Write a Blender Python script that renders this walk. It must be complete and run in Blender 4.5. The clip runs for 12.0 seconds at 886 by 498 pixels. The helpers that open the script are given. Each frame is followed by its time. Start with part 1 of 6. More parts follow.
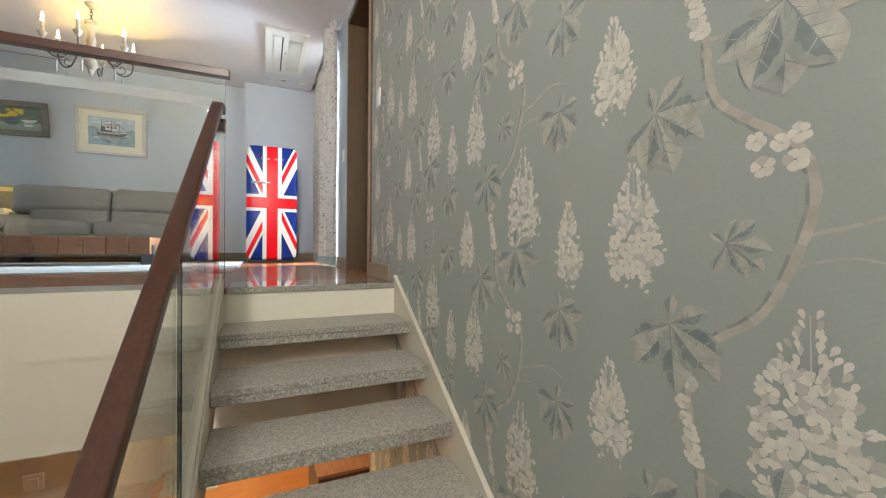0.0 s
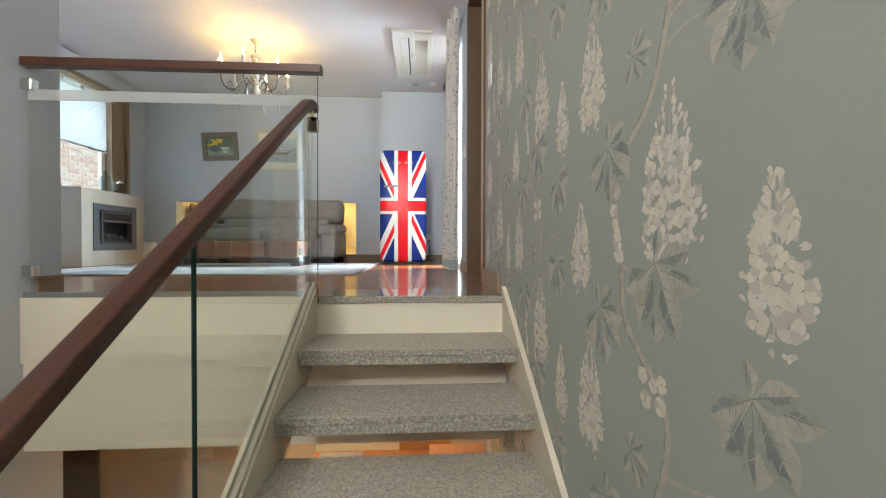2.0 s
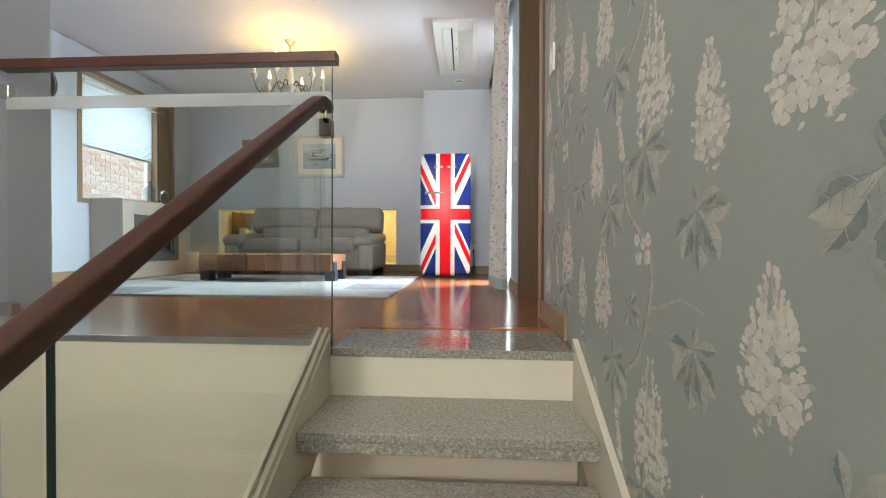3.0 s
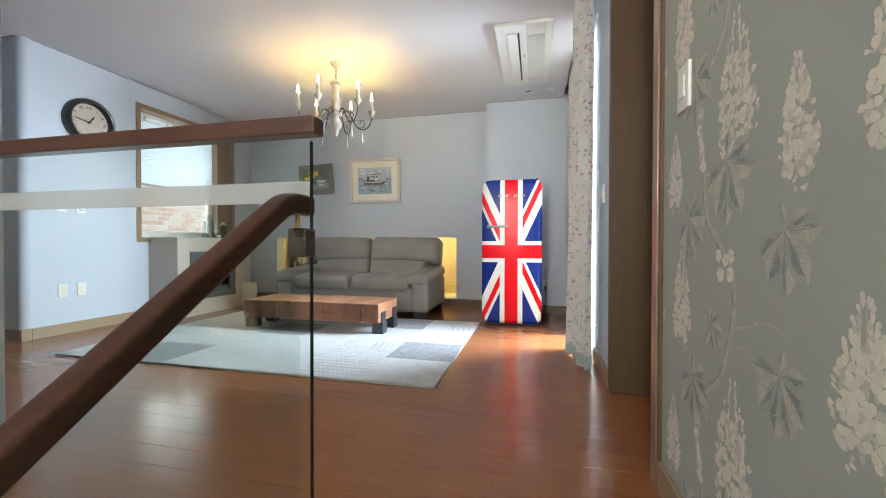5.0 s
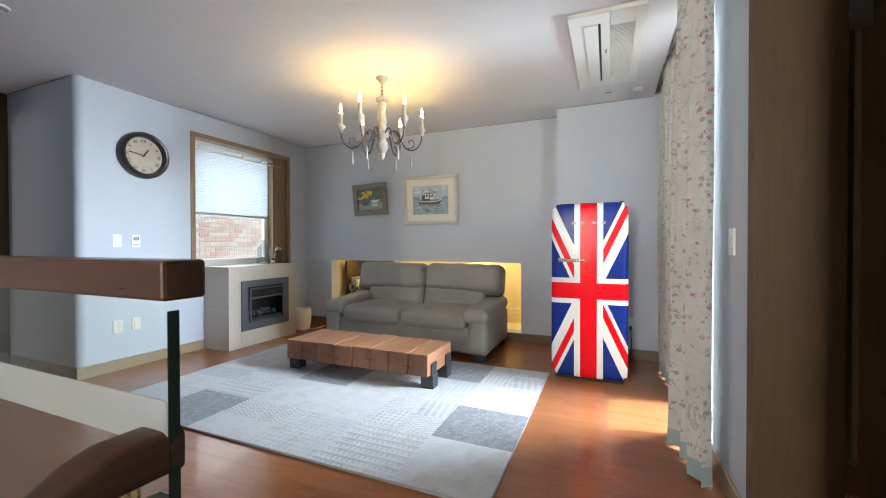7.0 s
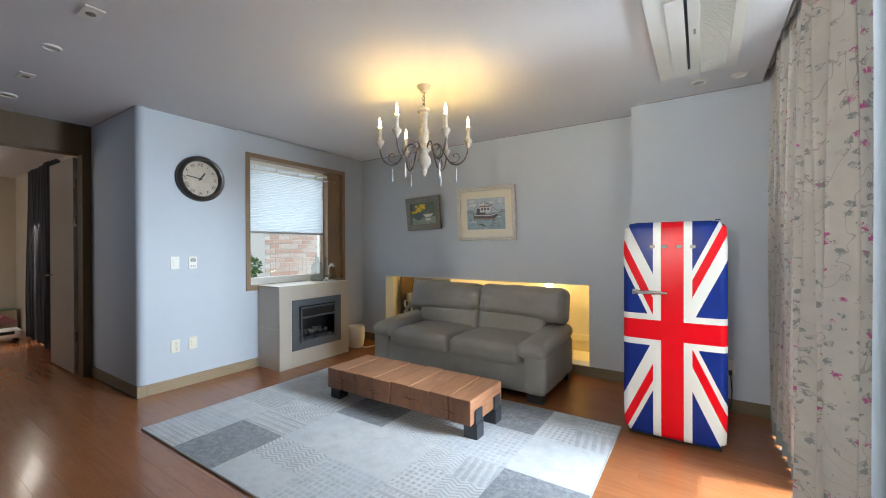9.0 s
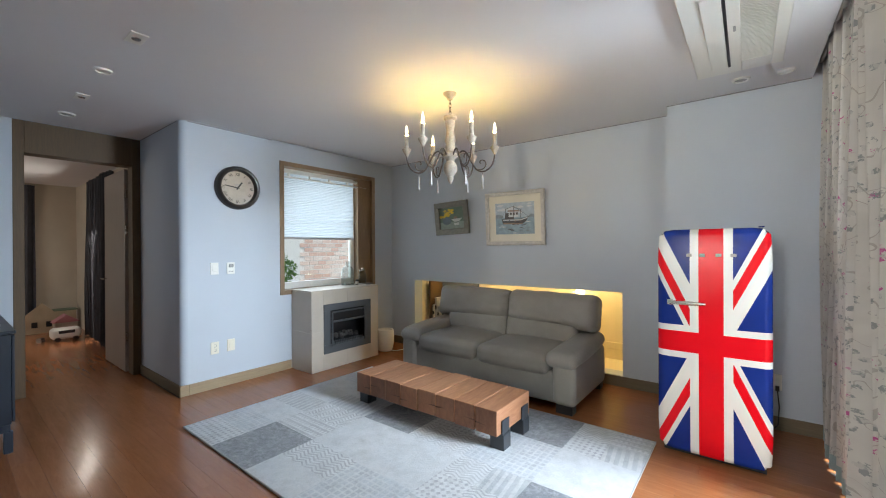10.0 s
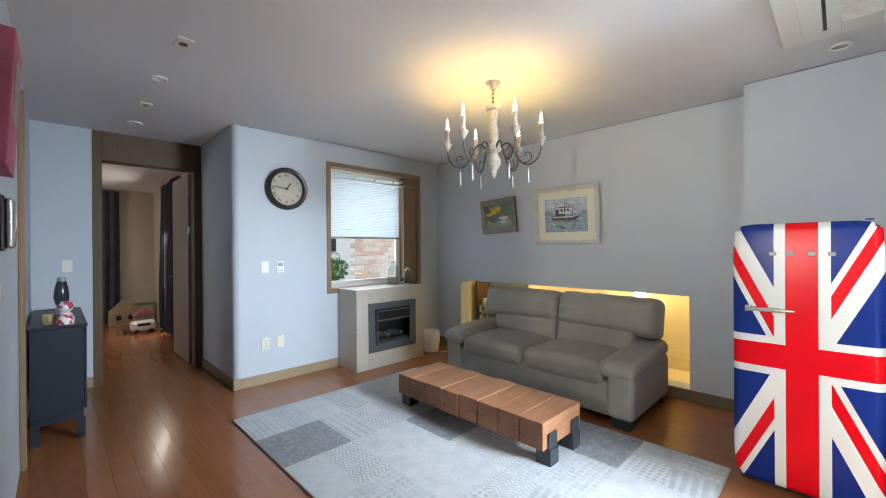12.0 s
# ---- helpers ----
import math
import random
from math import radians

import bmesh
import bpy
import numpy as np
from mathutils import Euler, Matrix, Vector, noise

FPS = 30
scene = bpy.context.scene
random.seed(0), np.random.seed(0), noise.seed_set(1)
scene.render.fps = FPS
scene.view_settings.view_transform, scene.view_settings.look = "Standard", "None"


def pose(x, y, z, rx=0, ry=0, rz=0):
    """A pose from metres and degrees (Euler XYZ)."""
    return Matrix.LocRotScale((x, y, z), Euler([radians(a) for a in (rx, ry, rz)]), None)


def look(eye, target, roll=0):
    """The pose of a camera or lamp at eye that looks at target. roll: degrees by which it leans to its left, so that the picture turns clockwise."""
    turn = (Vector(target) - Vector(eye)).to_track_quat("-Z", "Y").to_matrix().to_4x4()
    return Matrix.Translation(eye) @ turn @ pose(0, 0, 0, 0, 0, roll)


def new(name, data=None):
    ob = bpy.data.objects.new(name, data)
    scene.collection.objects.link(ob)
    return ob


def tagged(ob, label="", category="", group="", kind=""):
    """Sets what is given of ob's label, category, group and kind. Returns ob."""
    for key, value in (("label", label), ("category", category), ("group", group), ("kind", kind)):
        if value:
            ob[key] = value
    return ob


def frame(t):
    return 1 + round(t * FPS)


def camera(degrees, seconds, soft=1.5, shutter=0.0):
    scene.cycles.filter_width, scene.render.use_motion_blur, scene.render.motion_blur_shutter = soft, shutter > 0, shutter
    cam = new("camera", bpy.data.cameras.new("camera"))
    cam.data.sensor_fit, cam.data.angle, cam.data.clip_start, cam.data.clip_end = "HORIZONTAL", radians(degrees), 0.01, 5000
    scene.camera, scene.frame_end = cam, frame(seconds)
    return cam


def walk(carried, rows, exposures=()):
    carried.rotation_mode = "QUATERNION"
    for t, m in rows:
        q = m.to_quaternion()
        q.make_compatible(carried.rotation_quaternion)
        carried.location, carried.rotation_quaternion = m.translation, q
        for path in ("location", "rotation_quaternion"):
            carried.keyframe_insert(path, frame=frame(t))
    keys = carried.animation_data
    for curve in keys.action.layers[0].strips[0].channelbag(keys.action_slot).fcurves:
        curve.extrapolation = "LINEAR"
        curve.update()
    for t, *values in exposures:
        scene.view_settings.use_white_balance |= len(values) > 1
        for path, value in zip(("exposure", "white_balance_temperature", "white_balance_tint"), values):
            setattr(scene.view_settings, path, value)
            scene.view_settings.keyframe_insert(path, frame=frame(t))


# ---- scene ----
cam = camera(96.9, 12.0, soft=1.1)
PATH = [
    (0, (0.19, -0.51, 0.227), (1.017, 1.311, 0.212), 0.5),
    (0.5, (0.28, -0.446, 0.254), (0.909, 1.453, 0.239), 0.3),
    (1, (0.352, -0.389, 0.271), (0.795, 1.561, 0.251), 0.2),
    (1.5, (0.458, -0.286, 0.271), (0.721, 1.696, 0.249), 0.0),
    (2, (0.501, -0.142, 0.254), (0.616, 1.854, 0.233), 0.1),
    (2.5, (0.482, 0.111, 0.306), (0.469, 2.111, 0.286), 0.1),
    (3, (0.511, 0.326, 0.39), (0.399, 2.323, 0.371), 0.2),
    (3.2, (0.529, 0.413, 0.429), (0.374, 2.407, 0.431), 0.4),
    (5, (0.511, 0.985, 0.83), (0.053, 2.932, 0.806), 0.1),
    (5.5, (0.473, 1.12, 0.938), (-0.055, 3.049, 0.914), 0.1),
    (6, (0.487, 1.253, 1.008), (-0.128, 3.156, 0.983), -0.1),
    (6.5, (0.483, 1.397, 1.068), (-0.216, 3.271, 1.043), -0.0),
    (7, (0.424, 1.539, 1.139), (-0.352, 3.383, 1.118), -0.1),
    (9, (0.43, 1.977, 1.316), (-0.666, 3.65, 1.309), -0.2),
    (9.5, (0.437, 2.009, 1.377), (-0.719, 3.64, 1.369), -0.3),
    (10, (0.457, 2.004, 1.37), (-0.769, 3.585, 1.366), -0.3),
    (10.5, (0.442, 1.999, 1.37), (-0.844, 3.532, 1.365), -0.3),
    (11, (0.422, 2.036, 1.365), (-0.927, 3.512, 1.36), -0.3),
    (11.5, (0.425, 2.097, 1.357), (-0.968, 3.531, 1.356), -0.3),
    (12, (0.421, 2.163, 1.358), (-1.002, 3.569, 1.356), -0.4),
]
walk(cam, [(t, look(eye, target, roll)) for t, eye, target, roll in PATH],
     exposures=[(0.0, 0.57), (3.2, 0.56), (5.0, 0.53), (7.0, 0.45), (9.0, 0.17), (10.0, 0.16), (12.0, 0.27)])

# ---------------------------------------------------------------- light
FLOOR2 = -2.74          # lower storey's floor
CEIL = 2.58
world = bpy.data.worlds.new("sky")
scene.world = world
world.use_nodes = True
wn = world.node_tree
sky = wn.nodes.new("ShaderNodeTexSky")
sky.sky_type, sky.sun_disc = "NISHITA", False
sky.sun_elevation, sky.sun_rotation = radians(72), radians(78)
wn.links.new(sky.outputs[0], wn.nodes["Background"].inputs[0])
wn.nodes["Background"].inputs[1].default_value = 0.15


def lamp(name, kind, m, energy, color, **values):
    data = bpy.data.lights.new(name, kind)
    data.energy, data.color = energy, color
    if kind == "AREA":
        data.shape, data.size, data.size_y = "RECTANGLE", values["size"], values["size_y"]
        data.spread = radians(values.get("spread", 180))
    elif kind == "SUN":
        data.angle = values["angle"]
    else:
        data.shadow_soft_size = values["size"]
    ob = new(name, data)
    ob.matrix_world = m
    return ob


sun_dir = Vector((math.sin(radians(78)) * math.cos(radians(72)), math.cos(radians(78)) * math.cos(radians(72)), math.sin(radians(72))))
lamp("sun", "SUN", look(sun_dir * 20, (0, 0, 0)), 4.2, (1.0, 0.95, 0.86), angle=radians(0.6))
lamp("skylight_east_window", "AREA", look((3.3, 5.30, 2.15), (-3.5, 3.6, 0.85)), 480, (0.75, 0.875, 1.0), size=2.0, size_y=1.6, spread=112)
lamp("skylight_west_window", "AREA", look((-4.05, 5.0, 1.6), (-2.0, 5.0, 1.5)), 12, (0.82, 0.91, 1.0), size=1.1, size_y=1.25)
lamp("skylight_bedroom_window", "AREA", look((-7.35, 3.62, 1.2), (-7.35, 2.0, 0.6)), 30, (1.0, 0.93, 0.84), size=0.6, size_y=1.9)
# Stands in for unseen stairwell lights, stronger than the window's own daylight.
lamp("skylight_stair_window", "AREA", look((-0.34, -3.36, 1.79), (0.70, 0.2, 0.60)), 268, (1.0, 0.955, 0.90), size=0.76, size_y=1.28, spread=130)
# Unseen fill, shining through an opening added in the bedroom's south wall.
lamp("skylight_bedroom_side", "AREA", look((-7.5, 0.08, 1.6), (-7.5, 3.0, 0.4)), 20, (1.0, 0.95, 0.88), size=1.2, size_y=1.2)
lamp("lower_hall_lamp", "AREA", look((-0.8, 3.8, -0.52), (-0.8, 3.8, -2.0)), 60, (1.0, 0.74, 0.45), size=0.9, size_y=0.9)


# ---------------------------------------------------------------- materials
class Nodes:
    """A short hand for one material's node tree."""

    def __init__(self, name):
        self.mat = bpy.data.materials.new(name)
        self.mat.use_nodes = True
        self.t = self.mat.node_tree
        self.p = self.t.nodes["Principled BSDF"]
        self.pos = self.add("ShaderNodeNewGeometry").outputs["Position"]

    def add(self, kind, operation=""):
        n = self.t.nodes.new(kind)
        if operation:
            n.operation = operation
        return n

    def put(self, sock, v):
        if isinstance(v, bpy.types.NodeSocket):
            self.t.links.new(v, sock)
        elif isinstance(v, (tuple, list)) and sock.type == "RGBA" and len(v) == 3:
            sock.default_value = (*v, 1)
        else:
            sock.default_value = v

    def m(self, op, a, b=0.0, c=0.0):
        n = self.add("ShaderNodeMath", operation=op)
        for s, v in zip(n.inputs, (a, b, c)):
            self.put(s, v)
        return n.outputs[0]

    def mix(self, f, a, b, blend="MIX"):
        n = self.add("ShaderNodeMix")
        n.data_type, n.blend_type = "RGBA", blend
        self.put(n.inputs[0], f), self.put(n.inputs[6], a), self.put(n.inputs[7], b)
        return n.outputs[2]

    def scaled(self, v, s, turn=(0, 0, 0)):
        n = self.add("ShaderNodeMapping")
        self.put(n.inputs["Vector"], v)
        n.inputs["Scale"].default_value = s if isinstance(s, tuple) else (s, s, s)
        n.inputs["Rotation"].default_value = turn
        return n.outputs[0]

    def noise(self, v, scale, detail=4.0, rough=0.55, distortion=0.0):
        n = self.add("ShaderNodeTexNoise")
        self.put(n.inputs["Vector"], v)
        n.inputs["Scale"].default_value, n.inputs["Detail"].default_value = scale, detail
        n.inputs["Roughness"].default_value, n.inputs["Distortion"].default_value = rough, distortion
        return n.outputs["Fac"]

    def ramp(self, f, *stops):
        n = self.add("ShaderNodeValToRGB")
        self.put(n.inputs[0], f)
        e = n.color_ramp.elements
        while len(e) < len(stops):
            e.new(0.5)
        for el, (at, col) in zip(e, stops):
            el.position = at
            el.color = (*col, 1) if isinstance(col, tuple) else (col, col, col, 1)
        return n.outputs[0]

    def xyz(self, v):
        n = self.add("ShaderNodeSeparateXYZ")
        self.put(n.inputs[0], v)
        return n.outputs

    def obj(self):
        return self.add("ShaderNodeTexCoord").outputs["Object"]

    def rand(self):
        return self.add("ShaderNodeObjectInfo").outputs["Random"]

    def bump(self, h, strength, dist=0.002):
        n = self.add("ShaderNodeBump")
        n.inputs["Strength"].default_value, n.inputs["Distance"].default_value = strength, dist
        self.put(n.inputs["Height"], h)
        self.put(self.p.inputs["Normal"], n.outputs[0])

    def done(self, color, rough, metal=0.0, coat=0.0, **more):
        self.put(self.p.inputs["Base Color"], color)
        self.put(self.p.inputs["Roughness"], rough)
        self.put(self.p.inputs["Metallic"], metal)
        self.put(self.p.inputs["Coat Weight"], coat)
        for k, v in more.items():
            self.put(self.p.inputs[k.replace("_", " ")], v)
        return self.mat


def shade(c, f):
    return tuple(max(0.0, min(1.0, v * f)) for v in c)


def plain(name, color, rough=0.5, var=0.08, scale=6.0, fine=90.0, bump=0.06, metal=0.0, coat=0.0, **more):
    """A surface with large mottling, fine grain and a slight relief."""
    n = Nodes(name)
    big, small = n.noise(n.pos, scale, 3), n.noise(n.pos, fine, 2)
    f = n.m("ADD", n.m("MULTIPLY", big, 0.65), n.m("MULTIPLY", small, 0.35))
    col = n.ramp(f, (0.3, shade(color, 1 - var)), (0.7, shade(color, 1 + var)))
    n.bump(small, bump)
    r = n.m("ADD", n.m("MULTIPLY", n.m("SUBTRACT", big, 0.5), 0.15), rough)
    return n.done(col, r, metal, coat, **more)


def wood(name, dark, light, axis="X", rough=0.35, stretch=14.0, scale=5.0, coat=0.0, per_piece=0.0, bump=0.05):
    n = Nodes(name)
    s = {"X": (1, stretch, stretch), "Y": (stretch, 1, stretch), "Z": (stretch, stretch, 1)}[axis]
    v = n.pos
    if per_piece:
        shift = n.add("ShaderNodeVectorMath", operation="ADD")
        off = n.add("ShaderNodeCombineXYZ")
        r = n.m("MULTIPLY", n.rand(), 37.0)
        for k in range(3):
            n.put(off.inputs[k], r)
        n.put(shift.inputs[0], v), n.put(shift.inputs[1], off.outputs[0])
        v = shift.outputs[0]
    v = n.scaled(v, s)
    g = n.noise(v, scale, 6, 0.6, 0.8)
    fine = n.noise(v, scale * 7, 3, 0.6)
    f = n.m("ADD", n.m("MULTIPLY", g, 0.7), n.m("MULTIPLY", fine, 0.3))
    if per_piece:
        f = n.m("ADD", f, n.m("MULTIPLY", n.m("SUBTRACT", n.rand(), 0.5), per_piece))
    col = n.ramp(f, (0.3, dark), (0.72, light))
    n.bump(fine, bump)
    return n.done(col, n.m("ADD", n.m("MULTIPLY", g, 0.12), rough - 0.06), 0.0, coat)


M = {}
M["wall"] = plain("blue_grey_wall_paint", (0.50, 0.545, 0.60), 0.72, 0.03, 1.5, 220, 0.10)
M["ceiling"] = plain("white_ceiling_paper", (0.74, 0.73, 0.74), 0.85, 0.02, 1.2, 260, 0.08)
M["cream"] = plain("cream_paint", (0.64, 0.60, 0.49), 0.55, 0.03, 2.0, 150, 0.05)
M["wallpaper"] = plain("sage_wallpaper", (0.36, 0.385, 0.345), 0.62, 0.06, 2.2, 160, 0.12)


def print_paint(name, color, var, stroke=0.40, scale=26.0):
    """Printed ink: each stroke has its own tone, washed out unevenly."""
    n = Nodes(name)
    r = n.add("ShaderNodeNewGeometry").outputs["Random Per Island"]
    wash, grain = n.noise(n.pos, scale, 4, 0.65), n.noise(n.pos, 220, 2)
    f = n.m("ADD", n.m("MULTIPLY", n.m("SUBTRACT", r, 0.5), stroke), n.m("ADD", n.m("MULTIPLY", wash, 0.85), n.m("MULTIPLY", grain, 0.15)))
    n.bump(grain, 0.05)
    return n.done(n.ramp(f, (0.25, shade(color, 1 - var)), (0.75, shade(color, 1 + var))), 0.62)


M["print_cream"] = print_paint("printed_cream", (0.69, 0.65, 0.565), 0.09, 0.40)
M["print_shade"] = print_paint("printed_shaded_cream", (0.54, 0.52, 0.45), 0.10, 0.4)
M["print_pale"] = print_paint("printed_pale_leaf", (0.46, 0.452, 0.385), 0.26, 0.12)
M["print_dark"] = print_paint("printed_dark_leaf", (0.225, 0.26, 0.245), 0.26, 0.15)
M["print_mid"] = print_paint("printed_mid_leaf", (0.345, 0.36, 0.325), 0.20, 0.12)
M["print_branch"] = print_paint("printed_branch", (0.47, 0.44, 0.37), 0.13)
M["print_vein"] = print_paint("printed_vein", (0.26, 0.28, 0.255), 0.14)
M["frame"] = wood("brown_door_veneer", (0.070, 0.039, 0.015), (0.120, 0.069, 0.027), "Z", 0.58)
M["frame_light"] = wood("tan_window_veneer", (0.21, 0.135, 0.075), (0.32, 0.215, 0.125), "Z", 0.42)
M["baseboard"] = wood("tan_baseboard_veneer", (0.25, 0.18, 0.105), (0.37, 0.27, 0.165), "Y", 0.45)
M["baseboard_x"] = wood("brown_baseboard_veneer", (0.13, 0.098, 0.056), (0.20, 0.15, 0.09), "X", 0.45)
M["rail"] = wood("walnut_stained_rail", (0.034, 0.012, 0.006), (0.085, 0.030, 0.013), "Y", 0.38, 18, 4, 0.08)
M["floor"] = wood("cherry_floor_plank", (0.275, 0.096, 0.034), (0.37, 0.141, 0.054), "X", 0.22, 9, 2.5, 0.15, 0.07, 0.015)
M["floor_gap"] = plain("floor_joint", (0.09, 0.035, 0.018), 0.6)
M["floor_low"] = wood("orange_lower_floor", (0.42, 0.16, 0.045), (0.58, 0.26, 0.085), "X", 0.3, 9, 2.5, 0.1)
M["beam"] = wood("reddish_timber", (0.29, 0.125, 0.060), (0.52, 0.265, 0.145), "Y", 0.5, 9, 4.0, 0.0, 0.25, 0.15)
M["iron"] = plain("black_steel", (0.03, 0.034, 0.04), 0.42, 0.15, 20, 200, 0.1)
M["white"] = plain("white_plastic", (0.78, 0.77, 0.72), 0.35, 0.02)
M["ivory"] = plain("ivory_plastic", (0.74, 0.70, 0.58), 0.35, 0.02)
M["grey_plastic"] = plain("grey_plastic", (0.33, 0.33, 0.32), 0.4, 0.05)
M["dark"] = plain("black_plastic", (0.015, 0.015, 0.017), 0.4, 0.1)
M["chrome"] = plain("brushed_metal", (0.62, 0.61, 0.58), 0.25, 0.04, 10, 200, 0.03, 1.0)
M["brass"] = plain("polished_brass", (0.75, 0.55, 0.28), 0.2, 0.04, 10, 200, 0.03, 1.0)


def granite(name="grey_granite", dark=1.0, size=1.0, rough=0.38):
    n = Nodes(name)
    a = n.noise(n.pos, 110 * size, 3, 0.7)
    b = n.noise(n.pos, 300 * size, 2, 0.6)
    v = n.add("ShaderNodeTexVoronoi")
    n.put(v.inputs["Vector"], n.pos)
    v.inputs["Scale"].default_value = 130
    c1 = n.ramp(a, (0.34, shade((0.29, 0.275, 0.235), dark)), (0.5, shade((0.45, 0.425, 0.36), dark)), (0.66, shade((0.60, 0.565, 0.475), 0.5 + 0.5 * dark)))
    spots = n.ramp(b, (0.56, 0.0), (0.64, 1.0))
    col = n.mix(n.m("MULTIPLY", spots, 0.55), c1, (0.16, 0.155, 0.14))
    n.bump(b, 0.12 if rough > 0.1 else 0.004)
    return n.done(col, n.m("ADD", n.m("MULTIPLY", v.outputs["Distance"], 0.3 * rough / 0.38), rough))


def leather():
    n = Nodes("taupe_grey_leather")
    v = n.add("ShaderNodeTexVoronoi")
    n.put(v.inputs["Vector"], n.pos)
    v.inputs["Scale"].default_value = 260
    big = n.noise(n.pos, 5, 4)
    creases = n.noise(n.scaled(n.pos, (1.2, 1.4, 1.8)), 9, 3, 0.5, 1.2)
    col = n.ramp(n.m("ADD", n.m("MULTIPLY", big, 0.7), n.m("MULTIPLY", v.outputs["Distance"], 0.25)),
                 (0.3, (0.245, 0.230, 0.206)), (0.75, (0.325, 0.305, 0.275)))
    h = n.m("ADD", n.m("MULTIPLY", creases, 3.0), n.m("MULTIPLY", v.outputs["Distance"], 0.35))
    n.bump(h, 0.12, 0.004)
    return n.done(col, n.m("ADD", n.m("MULTIPLY", big, 0.15), 0.38))


def glass(name, tint=(0.93, 0.97, 0.95), rough=0.0):
    n = Nodes(name)
    mixer, clear, gloss = n.add("ShaderNodeMixShader"), n.add("ShaderNodeBsdfTransparent"), n.add("ShaderNodeBsdfGlossy")
    fr = n.add("ShaderNodeLayerWeight")
    fr.inputs["Blend"].default_value = 0.5
    gl = n.m("ADD", n.m("MULTIPLY", n.m("POWER", fr.outputs["Facing"], 3.8), 0.85), 0.014)
    smear = n.noise(n.pos, 3.0, 4)
    clear.inputs["Color"].default_value = (*tint, 1)
    gloss.inputs["Roughness"].default_value = rough
    n.put(mixer.inputs[0], n.m("MULTIPLY", gl, n.m("ADD", 0.85, n.m("MULTIPLY", smear, 0.3))))
    n.put(mixer.inputs[1], clear.outputs[0]), n.put(mixer.inputs[2], gloss.outputs[0])
    n.put(n.t.nodes["Material Output"].inputs[0], mixer.outputs[0])
    return n.mat


def frosted():
    n = Nodes("frosted_film")
    mixer, clear, dif = n.add("ShaderNodeMixShader"), n.add("ShaderNodeBsdfTransparent"), n.add("ShaderNodeBsdfTranslucent")
    add, d2 = n.add("ShaderNodeMixShader"), n.add("ShaderNodeBsdfDiffuse")
    dif.inputs["Color"].default_value = (0.78, 0.80, 0.78, 1)
    d2.inputs["Color"].default_value = (0.58, 0.62, 0.62, 1)
    add.inputs[0].default_value = 0.5
    n.put(add.inputs[1], dif.outputs[0]), n.put(add.inputs[2], d2.outputs[0])
    mixer.inputs[0].default_value = 0.58
    n.put(mixer.inputs[1], clear.outputs[0]), n.put(mixer.inputs[2], add.outputs[0])
    n.put(n.t.nodes["Material Output"].inputs[0], mixer.outputs[0])
    return n.mat


def glow(name, color, strength):
    n = Nodes(name)
    return n.done(color, 0.4, Emission_Color=color, Emission_Strength=strength)


def flag_paint():
    """Enamel in blue, white and red, laid out as crosses and diagonals on the door (object x across, z up)."""
    n = Nodes("flag_enamel")
    x, _, z = n.xyz(n.obj())
    ax, az = n.m("ABSOLUTE", x), n.m("ABSOLUTE", z)
    q = n.m("SIGN", n.m("MULTIPLY", x, z))
    d = n.m("SUBTRACT", az, n.m("MULTIPLY", ax, 2.18))

    def below(a, b):
        return n.m("LESS_THAN", a, b)

    white = below(n.m("ABSOLUTE", n.m("SUBTRACT", d, n.m("SUBTRACT", n.m("MULTIPLY", q, 0.0165), 0.0235))), 0.17)
    # the thin red saltire is off-centre, turning about the middle
    red = below(n.m("ABSOLUTE", n.m("SUBTRACT", d, n.m("SUBTRACT", n.m("MULTIPLY", q, 0.064), 0.023))), 0.058)
    cross_w = n.m("MAXIMUM", below(ax, 0.112), below(az, 0.106))
    cross_r = n.m("MAXIMUM", below(ax, 0.065), below(az, 0.066))
    tone = n.noise(n.pos, 3, 2)
    blue = n.ramp(tone, (0.3, (0.008, 0.026, 0.20)), (0.7, (0.011, 0.033, 0.24)))
    col = n.mix(white, blue, (0.80, 0.81, 0.79))
    col = n.mix(red, col, (0.78, 0.005, 0.014))
    col = n.mix(cross_w, col, (0.80, 0.81, 0.79))
    col = n.mix(cross_r, col, (0.78, 0.005, 0.014))
    return n.done(col, 0.24, 0.0, 0.0, Specular_IOR_Level=0.16)


